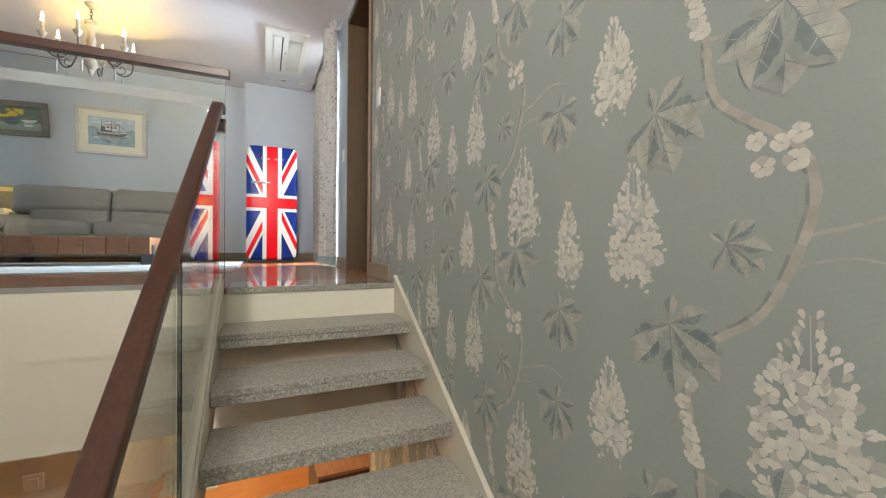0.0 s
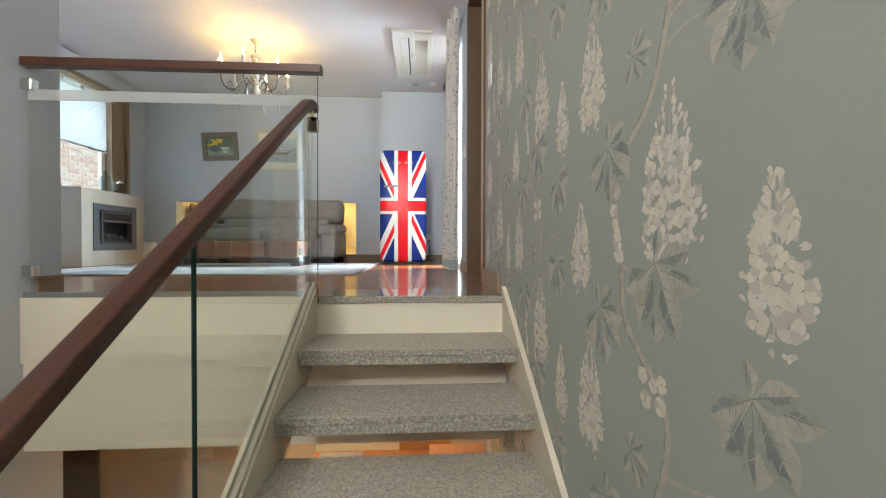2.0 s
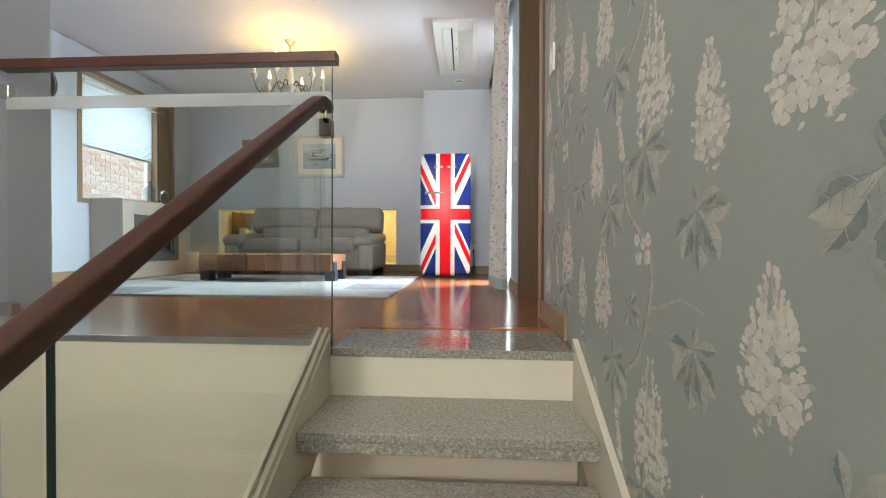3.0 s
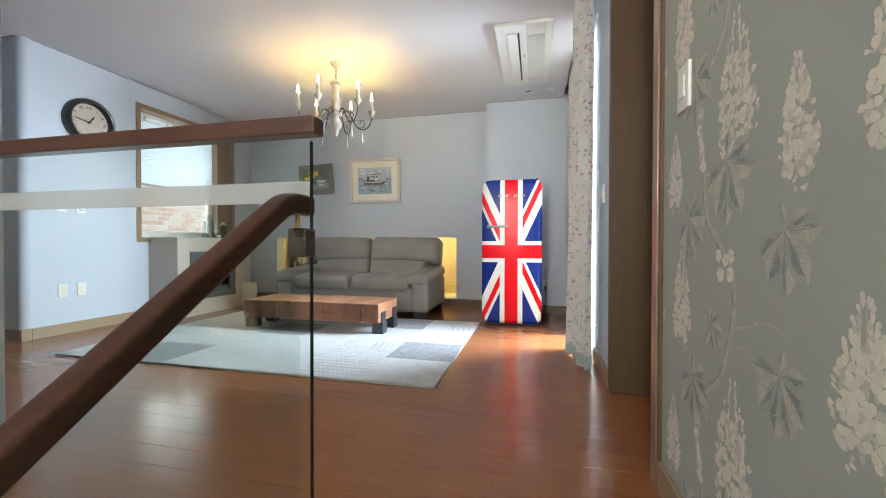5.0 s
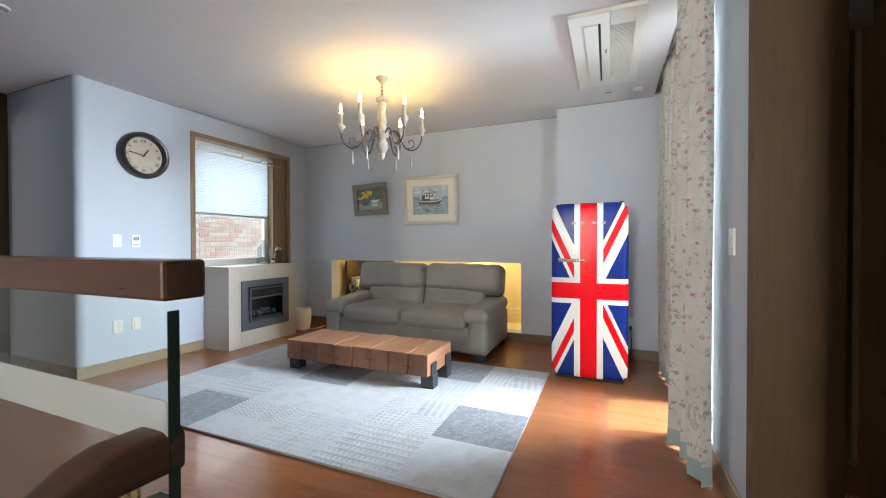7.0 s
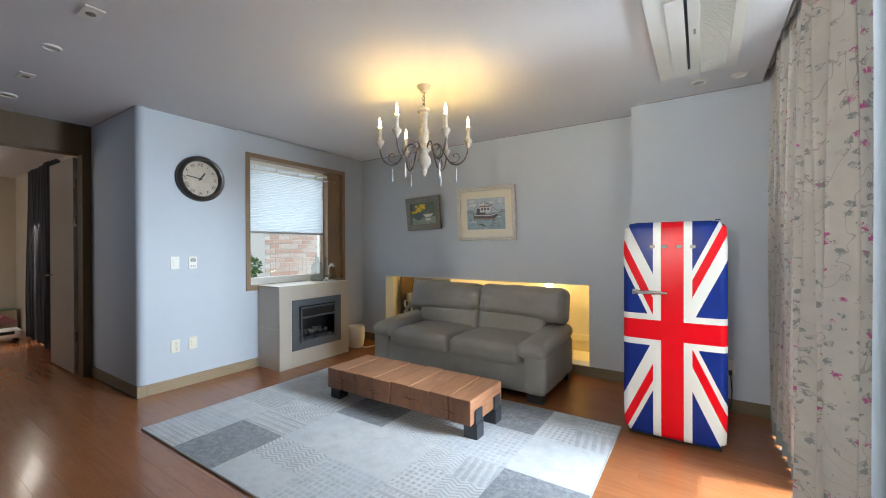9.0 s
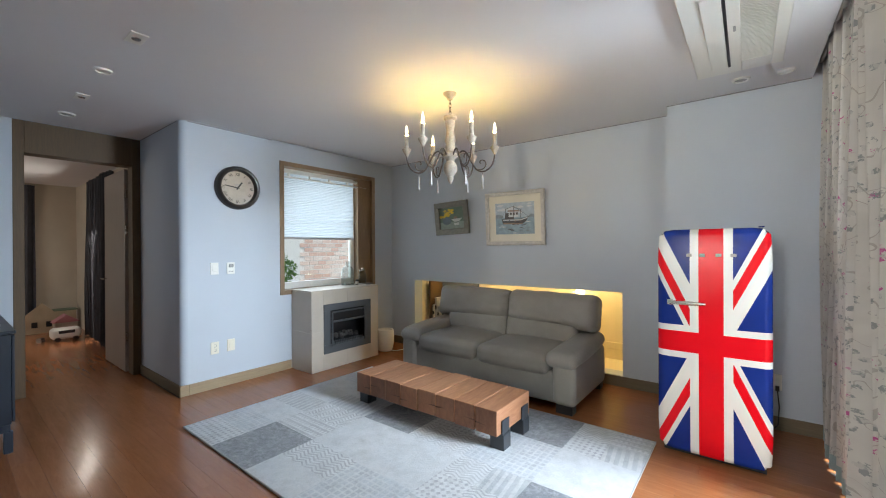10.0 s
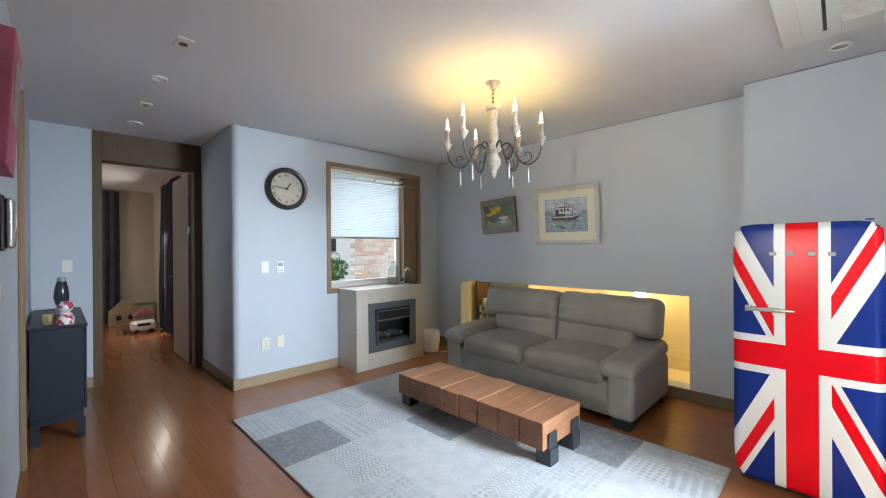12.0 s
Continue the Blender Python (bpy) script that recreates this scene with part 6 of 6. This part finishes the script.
part("face", soft(bmesh.new(), (0, 0.034, 0), (0.12, 0.022, 0.20), 0.011, 0.008, 1, 5, 3), M["chrome"], ic, "glossy oval face", True)
plate("light_switch", (-1.82, YS, 1.21), "N", "ivory light switch on the hall wall", "light switch", "rocker", mat=M["ivory"])

# ---------------------------------------------------------------- bedroom
drape("curtain", (-9.03, 0, 0), 2.20, 3.02, 0.02, 2.46, 7, 0.03, M["grey_curtain"], "dark grey bedroom curtain hanging to the floor", group="bedroom curtains", seed=7, gather=1.0)
drape("curtain", (0, 3.49, 0), -7.95, -7.38, 0.02, 2.46, 6, 0.03, M["grey_curtain"], "dark grey bedroom curtain gathered aside", along="x", gather=1.0, group="bedroom curtains", seed=8)
drape("curtain", (0, 3.47, 0), -7.26, -6.40, 0.02, 2.46, 7, 0.04, M["grey_curtain"], "dark grey bedroom curtain gathered aside", along="x", gather=1.0, group="bedroom curtains", seed=9)


def toy_house():
    ob = thing("toy_house", (-8.75, 3.16, 0.0), "white wooden toy house with a gabled roof", "toy house")
    wm = plain("pale_plywood", (0.42, 0.33, 0.22), 0.6, 0.12)
    ft = bmesh.new()
    outline = [(-0.32, 0.0), (0.32, 0.0), (0.32, 0.34), (0.05, 0.34), (-0.10, 0.50), (-0.32, 0.28)]
    slab_yz(ft, outline, -0.01, 0.01)
    part("front_wall", ft, wm, ob)
    part("side_wall", B(-0.24, -0.0105, -0.32, -0.30, 0.0, 0.26), wm, ob)
    part("side_wall", B(-0.24, -0.0105, 0.30, 0.32, 0.0, 0.34), wm, ob)
    part("roof", B(-0.24, 0.02, 0.05, 0.34, 0.342, 0.36), plain("green_toy_roof", (0.14, 0.19, 0.12), 0.6), ob, "green roof board")
    for y in (-0.22, -0.05, 0.16):
        part("window", B(0.0102, 0.014, y, y + 0.07, 0.10, 0.19), M["dark"], ob)


toy_house()
toy2 = thing("toy_house", (-8.25, 3.27, 0.0), "small toy house with a pink roof", "toy house")
part("wall", B(-0.10, 0.10, -0.13, 0.13, 0.0, 0.22, 0.004), plain("pale_toy_card", (0.45, 0.38, 0.30), 0.6, 0.12), toy2)
rf = bmesh.new()
slab_yz(rf, [(-0.16, 0.221), (0.16, 0.221), (0.0, 0.34)], -0.12, 0.12)
part("roof", rf, plain("pink_toy_roof", (0.45, 0.18, 0.20), 0.6), toy2, "faded pink roof")
car = thing("toy_car", (-7.75, 3.20, 0.0), "white toy camper van on the bedroom floor", "toy car")
part("body", soft(bmesh.new(), (0, 0, 0.115), (0.22, 0.34, 0.16), 0.05, 0.0, 2, 4, 4), M["white"], car, "", True)
for x in (-0.09, 0.09):
    for y in (-0.10, 0.10):
        w = lathe(bmesh.new(), [(0.0, -0.015), (0.035, -0.015), (0.035, 0.015), (0.0, 0.015)], seg=14)
        bmesh.ops.rotate(w, verts=w.verts, cent=(0, 0, 0), matrix=Matrix.Rotation(radians(90), 3, "Y"))
        bmesh.ops.translate(w, verts=w.verts, vec=(x, y, 0.035))
        part("wheel", w, M["dark"], car)
part("windscreen", B(0.095, 0.113, -0.09, 0.09, 0.12, 0.165, 0.004), M["dark"], car)
blk = thing("toy_box", (-7.85, 2.98, 0.0), "blue and grey toy blocks on the floor", "toy")
for k in range(5):
    part("block", B(-0.06 + 0.05 * (k % 3), -0.015 + 0.05 * (k % 3), -0.08 + 0.05 * (k % 2), -0.04 + 0.05 * (k % 2), 0.03 * (k // 3), 0.028 + 0.03 * (k // 3), 0.003), M["navy_wood"] if k % 2 else M["grey_plastic"], blk)

# ---------------------------------------------------------------- lower storey
d4 = tagged(thing("door_4", (0, 0, FLOOR2), "brown wooden door on the lower storey", "door"), kind="structure")
part("door_leaf", B(-2.86, -2.26, 3.37, 3.398, 0.0, 2.05, 0.004), M["frame"], d4)
d5 = tagged(thing("door_5", (0, 0, FLOOR2), "orange-brown wooden door on the lower storey", "door"), kind="structure")
part("door_leaf", B(0.20, 0.95, 5.57, 5.598, 0.0, 2.05, 0.004), wood("honey_door", (0.30, 0.13, 0.05), (0.45, 0.22, 0.09), "Z", 0.4), d5)
lr = thing("doormat", (-1.6, 4.7, FLOOR2), "grey and white patterned mat on the lower floor", "mat")
lr.location = (-0.62, 5.25, FLOOR2)
part("pile", B(-0.30, 0.30, -0.30, 0.30, 0.0, 0.012, 0.003), rug_patch("zigzag", (0.55, 0.54, 0.50), (0.12, 0.12, 0.13)), lr)
part("border", B(-0.31, 0.31, -0.31, 0.31, -0.0, 0.006, 0.002), M["grey_plastic"], lr)
plate("light_switch", (-1.37, 3.40, FLOOR2 + 1.18), "S", "white light switch on the lower wall", "light switch", "rocker", 0.12, 0.12)
crate = thing("storage_box", (0.95, 3.2, FLOOR2), "brown wooden storage box below the stairs", "box")
part("body", B(-0.35, 0.30, -0.4, 0.4, 0.0, 1.05, 0.006), M["frame"], crate)
part("lid", B(-0.36, 0.31, -0.41, 0.41, 1.052, 1.08, 0.006), M["beam"], crate)

# ---------------------------------------------------------------- outdoors
structure("ground", B(-400, 400, -400, 400, -3.4, -3.2), M["ground"], "grass and paving around the house")
BX, BY = -7.0, 6.70


def brick_paint():
    n = Nodes("weathered_brick")
    r = n.add("ShaderNodeNewGeometry").outputs["Random Per Island"]
    r = n.m("FRACT", n.m("ADD", r, n.rand()))
    big, fine = n.noise(n.pos, 14, 3), n.noise(n.pos, 120, 3)
    f = n.m("ADD", n.m("MULTIPLY", r, 0.6), n.m("ADD", n.m("MULTIPLY", big, 0.25), n.m("MULTIPLY", fine, 0.15)))
    col = n.ramp(f, (0.15, (0.64, 0.42, 0.34)), (0.5, (0.74, 0.60, 0.52)), (0.85, (0.80, 0.73, 0.67)))
    n.bump(fine, 0.4, 0.004)
    return n.done(col, 0.9)


bh = thing("brick_house", (BX, BY, -3.2), "neighbouring house of weathered pinkish brick", "house")


def prism(plan, z0, z1):
    bm = bmesh.new()
    lo, hi = [bm.verts.new((x, y, z0)) for x, y in plan], [bm.verts.new((x, y, z1)) for x, y in plan]
    bm.faces.new(lo[::-1]), bm.faces.new(hi)
    for k in range(len(plan)):
        q = (k + 1) % len(plan)
        bm.faces.new((lo[k], lo[q], hi[q], hi[k]))
    return bm


# the side wall runs off at an angle, out of sight behind the front
bw = part("wall", prism([(-0.012, 0.0), (-0.012, 9.0), (-4.0, 9.0), (-4.0, 4.2)], 0.0, 8.0), M["mortar"], bh)
part("roof", prism([(0.3, -0.3), (0.3, 9.3), (-4.3, 9.3), (-4.3, 4.0)], 8.0, 8.3), M["frame"], bh)
M["brick"] = brick_paint()
bl, bht, gap = 0.205, 0.078, 0.018
bmesh_brick = B(-0.008, 0.0, 0.0, bl, 0.0, bht, 0.002, 1)
brick0, rest = None, bmesh.new()
rows0 = int(3.2 / (bht + gap))
for r in range(rows0, rows0 + 46):
    z = r * (bht + gap)
    for c in range(38):
        y = c * (bl + gap) - (0.5 * (bl + gap) if r % 2 else 0.0)
        if y < -0.001:
            continue
        wz = z - 3.2
        if 0.75 < wz < 1.95 and y < 2.9:
            if brick0 is None:
                brick0 = part("brick", bmesh_brick, M["brick"], bw)
                o = brick0
            else:
                o = new("brick", brick0.data)
                o.parent = bw
            o.location = (0, y, z)
        else:
            box(rest, -0.008, 0.0, y, y + bl, z, z + bht)
tagged(part("brick_courses", rest, M["brick"], bw), kind="stuff")

fh = thing("white_house", (-30.0, 24.0, -3.2), "distant white house with dark windows", "house")
part("wall", B(-8.0, 0.0, -12.0, 4.0, 0.0, 9.0), M["render"], fh)
part("roof", B(-8.4, 0.4, -12.4, 4.4, 9.0, 9.4), M["grey_plastic"], fh)
for y in (-10.0, -6.0, -2.0, 2.0):
    for z in (1.0, 4.4):
        part("window", B(0.002, 0.05, y, y + 1.3, z, z + 1.5), M["navy_wood"], fh)


def shrub(at, h, r, count, seed):
    rnd = random.Random(seed)
    ob = thing("shrub", at, "leafy green shrub outside the window", "shrub")
    part("trunk", tube(bmesh.new(), [(0, 0, 0), (0.05, 0.02, h * 0.4), (0.0, 0.05, h * 0.8)], [0.09, 0.06, 0.02], 8), M["frame"], ob)
    bm = bmesh.new()
    blobs = [(rnd.uniform(-r, r), rnd.uniform(-r, r), h * rnd.uniform(0.45, 0.95), rnd.uniform(0.25, 0.5) * r) for _ in range(26)]
    for k in range(count):
        bx, by, bz, br = rnd.choice(blobs)
        d = Vector((rnd.gauss(0, 1), rnd.gauss(0, 1), rnd.gauss(0, 1))).normalized() * br * rnd.uniform(0.6, 1.1)
        p = Vector((bx, by, bz)) + d
        u = Vector((rnd.gauss(0, 1), rnd.gauss(0, 1), rnd.gauss(0, 0.6))).normalized() * rnd.uniform(0.03, 0.06)
        v = u.orthogonal().normalized() * u.length * 0.5
        q = [bm.verts.new(p + w) for w in (-u, -u * 0.2 + v, u, -u * 0.2 - v)]
        bm.faces.new(q)
    part("crown", bm, M["leaf"], ob)


shrub((-8.3, 6.05, -3.2), 4.5, 0.75, 9000, 3)
shrub((-9.5, 7.1, -3.2), 4.6, 0.8, 3000, 6)


# ---------------------------------------------------------------- the printed wallpaper
def wallpaper_print():
    """Flowering chestnut branches in a half-drop repeat, 0.72 m wide and 0.80 m high; u runs to the viewer's right, v up."""
    rnd = random.Random(11)
    verts, faces, mats = [], [], []
    CREAM, PALE, MID, DARK, BRANCH, VEIN, SHADE = range(7)
    level = [0]

    def poly(pts, mat, lift):
        k = len(verts)
        verts.extend((u, v, lift) for u, v in pts)
        faces.append(list(range(k, k + len(pts))))
        mats.append(mat)

    def rise():
        level[0] += 1
        return 0.0010 + 0.000004 * (level[0] % 450)

    def petal(u, v, ln, wd, ang, mat, lift):
        """A rounded petal growing from (u, v)."""
        c, sn = math.cos(ang), math.sin(ang)
        pts = []
        for t, f in ((0.0, 0.12), (0.3, 0.62), (0.62, 1.0), (0.86, 0.80), (1.0, 0.25)):
            pts.append((t * ln, f * wd / 2 * rnd.uniform(0.85, 1.15)))
        ring = pts + [(a, -b * rnd.uniform(0.9, 1.1)) for a, b in reversed(pts)]
        poly([(u + a * c - b * sn, v + a * sn + b * c) for a, b in ring], mat, lift)

    def floret(u, v, r, turn):
        lift = rise()
        for i in range(5):
            a = turn + i * 2 * math.pi / 5 + rnd.uniform(-0.15, 0.15)
            petal(u + 0.10 * r * math.cos(a), v + 0.10 * r * math.sin(a), r * rnd.uniform(0.92, 1.15), r * rnd.uniform(0.95, 1.20), a, CREAM if rnd.random() < 0.8 else SHADE, lift + 0.0000004 * i)
        a0 = rnd.uniform(0, 6.28)
        poly([(u + 0.11 * r * math.cos(a0 + a), v + 0.11 * r * math.sin(a0 + a)) for a in np.linspace(0, 6.28, 6, endpoint=False)], MID, lift + 0.000003)
        for k in range(2):
            petal(u, v, 0.42 * r, 0.05 * r, a0 + 2.2 * k, MID, lift + 0.0000028)

    def bud(u, v, r, turn, mat=CREAM):
        petal(u - r * math.cos(turn), v - r * math.sin(turn), 2.0 * r, 1.15 * r, turn, mat, rise())

    def panicle(u, v, h, w):
        """A cone of blossom: open florets low and in the middle, loose pairs of buds towards the tip."""
        def half(t):
            return w * (0.62 + 1.6 * t if t < 0.22 else 0.10 + 0.88 * (1.0 - ((t - 0.22) / 0.78) ** 1.35))

        ribbon([(u, v - h / 2), (u + 0.004, v), (u, v + h * 0.48)], 0.003, 0.0015, SHADE, 0.0005, False)
        spots = []
        for k in range(400):
            t = rnd.random() * 0.66 + 0.03
            x = rnd.uniform(-1, 1) * half(t) * 0.86
            if all(math.hypot(x - a, t * h - b) > 0.0225 for a, b in spots):
                spots.append((x, t * h))
        # buds and half-hidden petals fill in behind
        for x, z in spots:
            for k in range(2):
                a = rnd.uniform(0, 6.28)
                bud(u + x + 0.015 * math.cos(a), v - h / 2 + z + 0.015 * math.sin(a), rnd.uniform(0.006, 0.010), a, SHADE)
        for x, z in sorted(spots, key=lambda p: rnd.random()):
            floret(u + x, v - h / 2 + z, rnd.uniform(0.0130, 0.0175), rnd.uniform(0, 6.28))
        rows = 11
        for k in range(rows):
            t = 0.60 + 0.42 * k / rows
            for side in (-1, 1):
                for f in ((0.95, 0.45) if t < 0.86 else (0.7,)):
                    x = side * half(min(t, 0.99)) * f * rnd.uniform(0.8, 1.15) + rnd.uniform(-0.003, 0.003)
                    bud(u + x, v - h / 2 + (t + rnd.uniform(-0.012, 0.012)) * h, rnd.uniform(0.0080, 0.0110) * (1.5 - 0.75 * t), math.pi / 2 - side * 0.45 * f + rnd.uniform(-0.2, 0.2), CREAM if rnd.random() < 0.8 else SHADE)
        for k in range(14):
            t = rnd.uniform(0.0, 0.6)
            side = rnd.choice((-1, 1))
            bud(u + side * half(t) * rnd.uniform(0.98, 1.16), v - h / 2 + t * h, rnd.uniform(0.006, 0.0085), math.pi / 2 - side * rnd.uniform(0.5, 1.4))
        for k in range(6):
            bud(u + rnd.uniform(-0.7, 0.7) * w, v - h / 2 + rnd.uniform(-0.025, 0.01), 0.0065, rnd.uniform(0, 3.1), CREAM if k % 2 else SHADE)

    def leaflet(u, v, ang, ln, wd, light, lift):
        """One finger of a leaf, brushed in slanting strokes from the midrib to the rim."""
        c, s = math.cos(ang), math.sin(ang)

        def at(a, b):
            return (u + a * c - b * s, v + a * s + b * c)

        n = 12
        ts = [k / n for k in range(n + 1)]
        fs = [0.04 + 0.96 * math.sin(math.pi * t ** 1.55) ** 0.9 * (1 - 0.18 * t) if t < 1 else 0.0 for t in ts]
        bend = 0.16 * ln * rnd.uniform(-1, 1)
        wave = rnd.uniform(0, 6.28)

        def rib(t):
            return at(t * ln, bend * t * t)

        def rim(t, side):
            return at(t * ln, bend * t * t + side * np.interp(t, ts, fs) * wd / 2 * (1 + 0.05 * math.sin(19 * t + wave)))

        for side in (1, -1):
            lit = light if side > 0 else not light
            wob = rnd.uniform(0.88, 1.08)
            poly([rib(t) for t in ts] + [rim(t, side * wob) for t in reversed(ts[1:-1])], PALE if lit else MID, lift)
            # dark wash along the midrib, fading out in fingers between the veins
            deep = rnd.uniform(0.25, 0.55) if lit else rnd.uniform(0.5, 0.95)
            t0, t1 = (0.02, rnd.uniform(0.35, 0.7)) if lit else (rnd.uniform(0.0, 0.3), rnd.uniform(0.8, 1.0))
            m = 9
            edge = []
            for k in range(m + 1):
                t = t0 + (t1 - t0) * k / m
                f = deep * math.sin(math.pi * k / m) ** 0.7 * (1.0 if k % 2 else 0.82) * rnd.uniform(0.8, 1.1)
                edge.append(rim(min(1.0, t + 0.05 * (k % 2)), side * wob * f))
            poly([rib(t0 + (t1 - t0) * k / m) for k in range(m + 1)] + edge[::-1][1:-1], MID if lit else DARK, lift + 0.00002)
            for k in range(1, 6):
                t = 0.16 * k + rnd.uniform(-0.02, 0.02)
                e, a, b = rim(min(0.97, t + 0.14), side * wob * 0.88), rib(t), rib(t + 0.018)
                poly([a, e, b], VEIN if lit else (DARK if k % 2 else PALE), lift + 0.00004)
        poly([at(0, -0.0013), rib(0.97), at(0, 0.0013)], PALE if not light else VEIN, lift + 0.00006)

    def leaf(u, v, size, lean, pale=False):
        """Seven fingers from one stalk, hanging."""
        angs = [-95, -62, -128, -25, -165, 18, 82]
        lens = [1.0, 0.95, 0.9, 0.82, 0.78, 0.62, 0.45]
        for k, (a, l) in enumerate(zip(angs, lens)):
            light = pale or k in (0, 1, 4, 5)
            leaflet(u, v, radians(a + lean + rnd.uniform(-7, 7)), size * l, size * l * 0.58, light, 0.0030 + 0.0001 * k)

    def ribbon(path, w0, w1, mat, lift, edge=True):
        n = len(path)
        left, right = [], []
        for i, (u, v) in enumerate(path):
            a, b = path[max(i - 1, 0)], path[min(i + 1, n - 1)]
            d = math.hypot(b[0] - a[0], b[1] - a[1]) or 1
            nx, ny = -(b[1] - a[1]) / d, (b[0] - a[0]) / d
            w = (w0 + (w1 - w0) * i / (n - 1)) * (1 + 0.12 * math.sin(i * 2.3))
            left.append((u + nx * w / 2, v + ny * w / 2)), right.append((u - nx * w / 2, v - ny * w / 2))
        for i in range(n - 1):
            poly([left[i], left[i + 1], right[i + 1], right[i]], mat, lift)
            if edge:
                e0, e1 = [(left[j][0] * 0.28 + right[j][0] * 0.72, left[j][1] * 0.28 + right[j][1] * 0.72) for j in (i, i + 1)]
                poly([e0, e1, right[i + 1], right[i]], VEIN if i % 3 else MID, lift + 0.00003)

    def smooth(pts, per=5):
        out = []
        for i in range(len(pts) - 1):
            p = [pts[max(i - 1, 0)], pts[i], pts[i + 1], pts[min(i + 2, len(pts) - 1)]]
            for t in [k / per for k in range(per)]:
                out.append(tuple(0.5 * (2 * p[1][q] + (p[2][q] - p[0][q]) * t + (2 * p[0][q] - 5 * p[1][q] + 4 * p[2][q] - p[3][q]) * t * t + (3 * p[1][q] - p[0][q] - 3 * p[2][q] + p[3][q]) * t ** 3) for q in (0, 1)))
        return out + [pts[-1]]

    main = [(0.045, 0.595), (0.062, 0.50), (0.12, 0.44), (0.185, 0.385), (0.207, 0.31), (0.185, 0.215), (0.14, 0.12), (0.065, 0.06), (0.022, 0.0), (0.025, -0.10), (0.048, -0.205)]
    ribbon(smooth(main), 0.020, 0.018, BRANCH, 0.0004)
    ribbon(smooth([(0.19, 0.245), (0.26, 0.262), (0.33, 0.285), (0.40, 0.27)]), 0.007, 0.003, BRANCH, 0.0003, False)
    ribbon(smooth([(0.19, 0.20), (0.25, 0.215), (0.31, 0.20)]), 0.005, 0.002, BRANCH, 0.0003, False)
    ribbon(smooth([(0.05, -0.19), (0.10, -0.205), (0.145, -0.25), (0.15, -0.30)]), 0.008, 0.003, BRANCH, 0.0003, False)
    ribbon(smooth([(0.05, 0.48), (0.0, 0.485), (-0.05, 0.497)]), 0.006, 0.003, BRANCH, 0.0003, False)
    ribbon(smooth([(0.03, 0.03), (0.0, 0.05), (-0.017, 0.06)]), 0.006, 0.003, BRANCH, 0.0003, False)
    for u, v in ((0.13, 0.405), (0.165, 0.395), (0.14, 0.36), (0.185, 0.365), (0.19, 0.405), (0.026, -0.03), (0.012, -0.07), (0.028, -0.12), (0.032, -0.165), (0.018, 0.005), (0.030, 0.66), (0.018, 0.70), (0.04, 0.63)):
        floret(u, v, rnd.uniform(0.0125, 0.0165), rnd.uniform(0, 6.28))
    panicle(-0.166, 0.655, 0.22, 0.058)
    panicle(-0.107, 0.285, 0.255, 0.072)
    panicle(0.205, -0.02, 0.31, 0.088)
    panicle(-0.310, 0.245, 0.205, 0.047)
    leaf(-0.055, 0.505, 0.135, 25)
    leaf(-0.017, 0.075, 0.135, 5)
    leaf(-0.349, 0.60, 0.115, -8)
    leaf(-0.340, 0.055, 0.115, 12)
    leaf(0.168, 0.62, 0.15, 5)
    leaf(0.087, 0.235, 0.075, 60, True)
    V, n = np.array(verts), len(verts)
    allv, allf, allm, base = [], [], [], 0
    for i in range(-2, 5):
        for j in range(-4, 5):
            du, dv = -0.72 * i, 0.40 * i + 0.80 * (j - (i // 2))
            W = np.empty_like(V)
            W[:, 0], W[:, 1], W[:, 2] = XE - 0.0003 - 0.3 * V[:, 2], -(V[:, 0] + du), V[:, 1] + dv
            if W[:, 1].min() > 2.43 or W[:, 1].max() < -1.3 or W[:, 2].min() > CEIL or W[:, 2].max() < -1.3:
                continue
            ok = (W[:, 1] < 2.436) & (W[:, 1] > -1.4) & (W[:, 2] < CEIL - 0.002) & (W[:, 2] > -1.6)
            allv.append(W)
            for f, m in zip(faces, mats):
                if all(ok[q] for q in f):
                    allf.append([base + q for q in f]), allm.append(m)
            base += n
    me = bpy.data.meshes.new("wallpaper_print")
    me.from_pydata(np.concatenate(allv).tolist(), [], allf)
    for k in ("print_cream", "print_pale", "print_mid", "print_dark", "print_branch", "print_vein", "print_shade"):
        me.materials.append(M[k])
    me.polygons.foreach_set("material_index", allm)
    me.update()
    ob = new("wallpaper_print", me)
    ob.parent = bpy.data.objects["wall_east_stair"]
    tagged(ob, "printed branches, palmate leaves and cream blossom cones", kind="stuff")


wallpaper_print()


# ---------------------------------------------------------------- floor planks
def floor_planks():
    rnd = random.Random(21)
    floor = bpy.data.objects["floor"]
    width, length, meshes = 0.12, 1.2, {}
    y = 1.803
    while y < YN - 0.02:
        yb = min(y + width, YN)
        x_end = 0.010 if y < EDGE + 0.34 else XE - 0.001
        x = XD + 0.001
        if yb <= YS + 0.01:
            x = XS + 0.001
        if y > YR - 0.1:
            x = XW + 0.001
        cut = rnd.uniform(0.2, length)
        while x < x_end - 0.01:
            ln = round(min(cut, x_end - x), 3)
            key = (ln, round(yb - y, 3))
            if key not in meshes:
                meshes[key] = B(0.0003, ln - 0.0003, 0.0003, key[1] - 0.0003, -0.0115, 0.0, 0.0004, 1)
                o = part("plank", meshes[key], M["floor"], floor)
                meshes[key] = o.data
            else:
                o = new("plank", meshes[key])
                o.parent = floor
            o.location = (x, y, 0)
            x += ln
            cut = length
        y += width


floor_planks()
structure("threshold", B(XE - 0.0005, XE + 0.25, EDOOR[0] + 0.066, EDOOR[1] - 0.066, -0.011, 0.0), M["floor"], "reddish wooden door threshold")
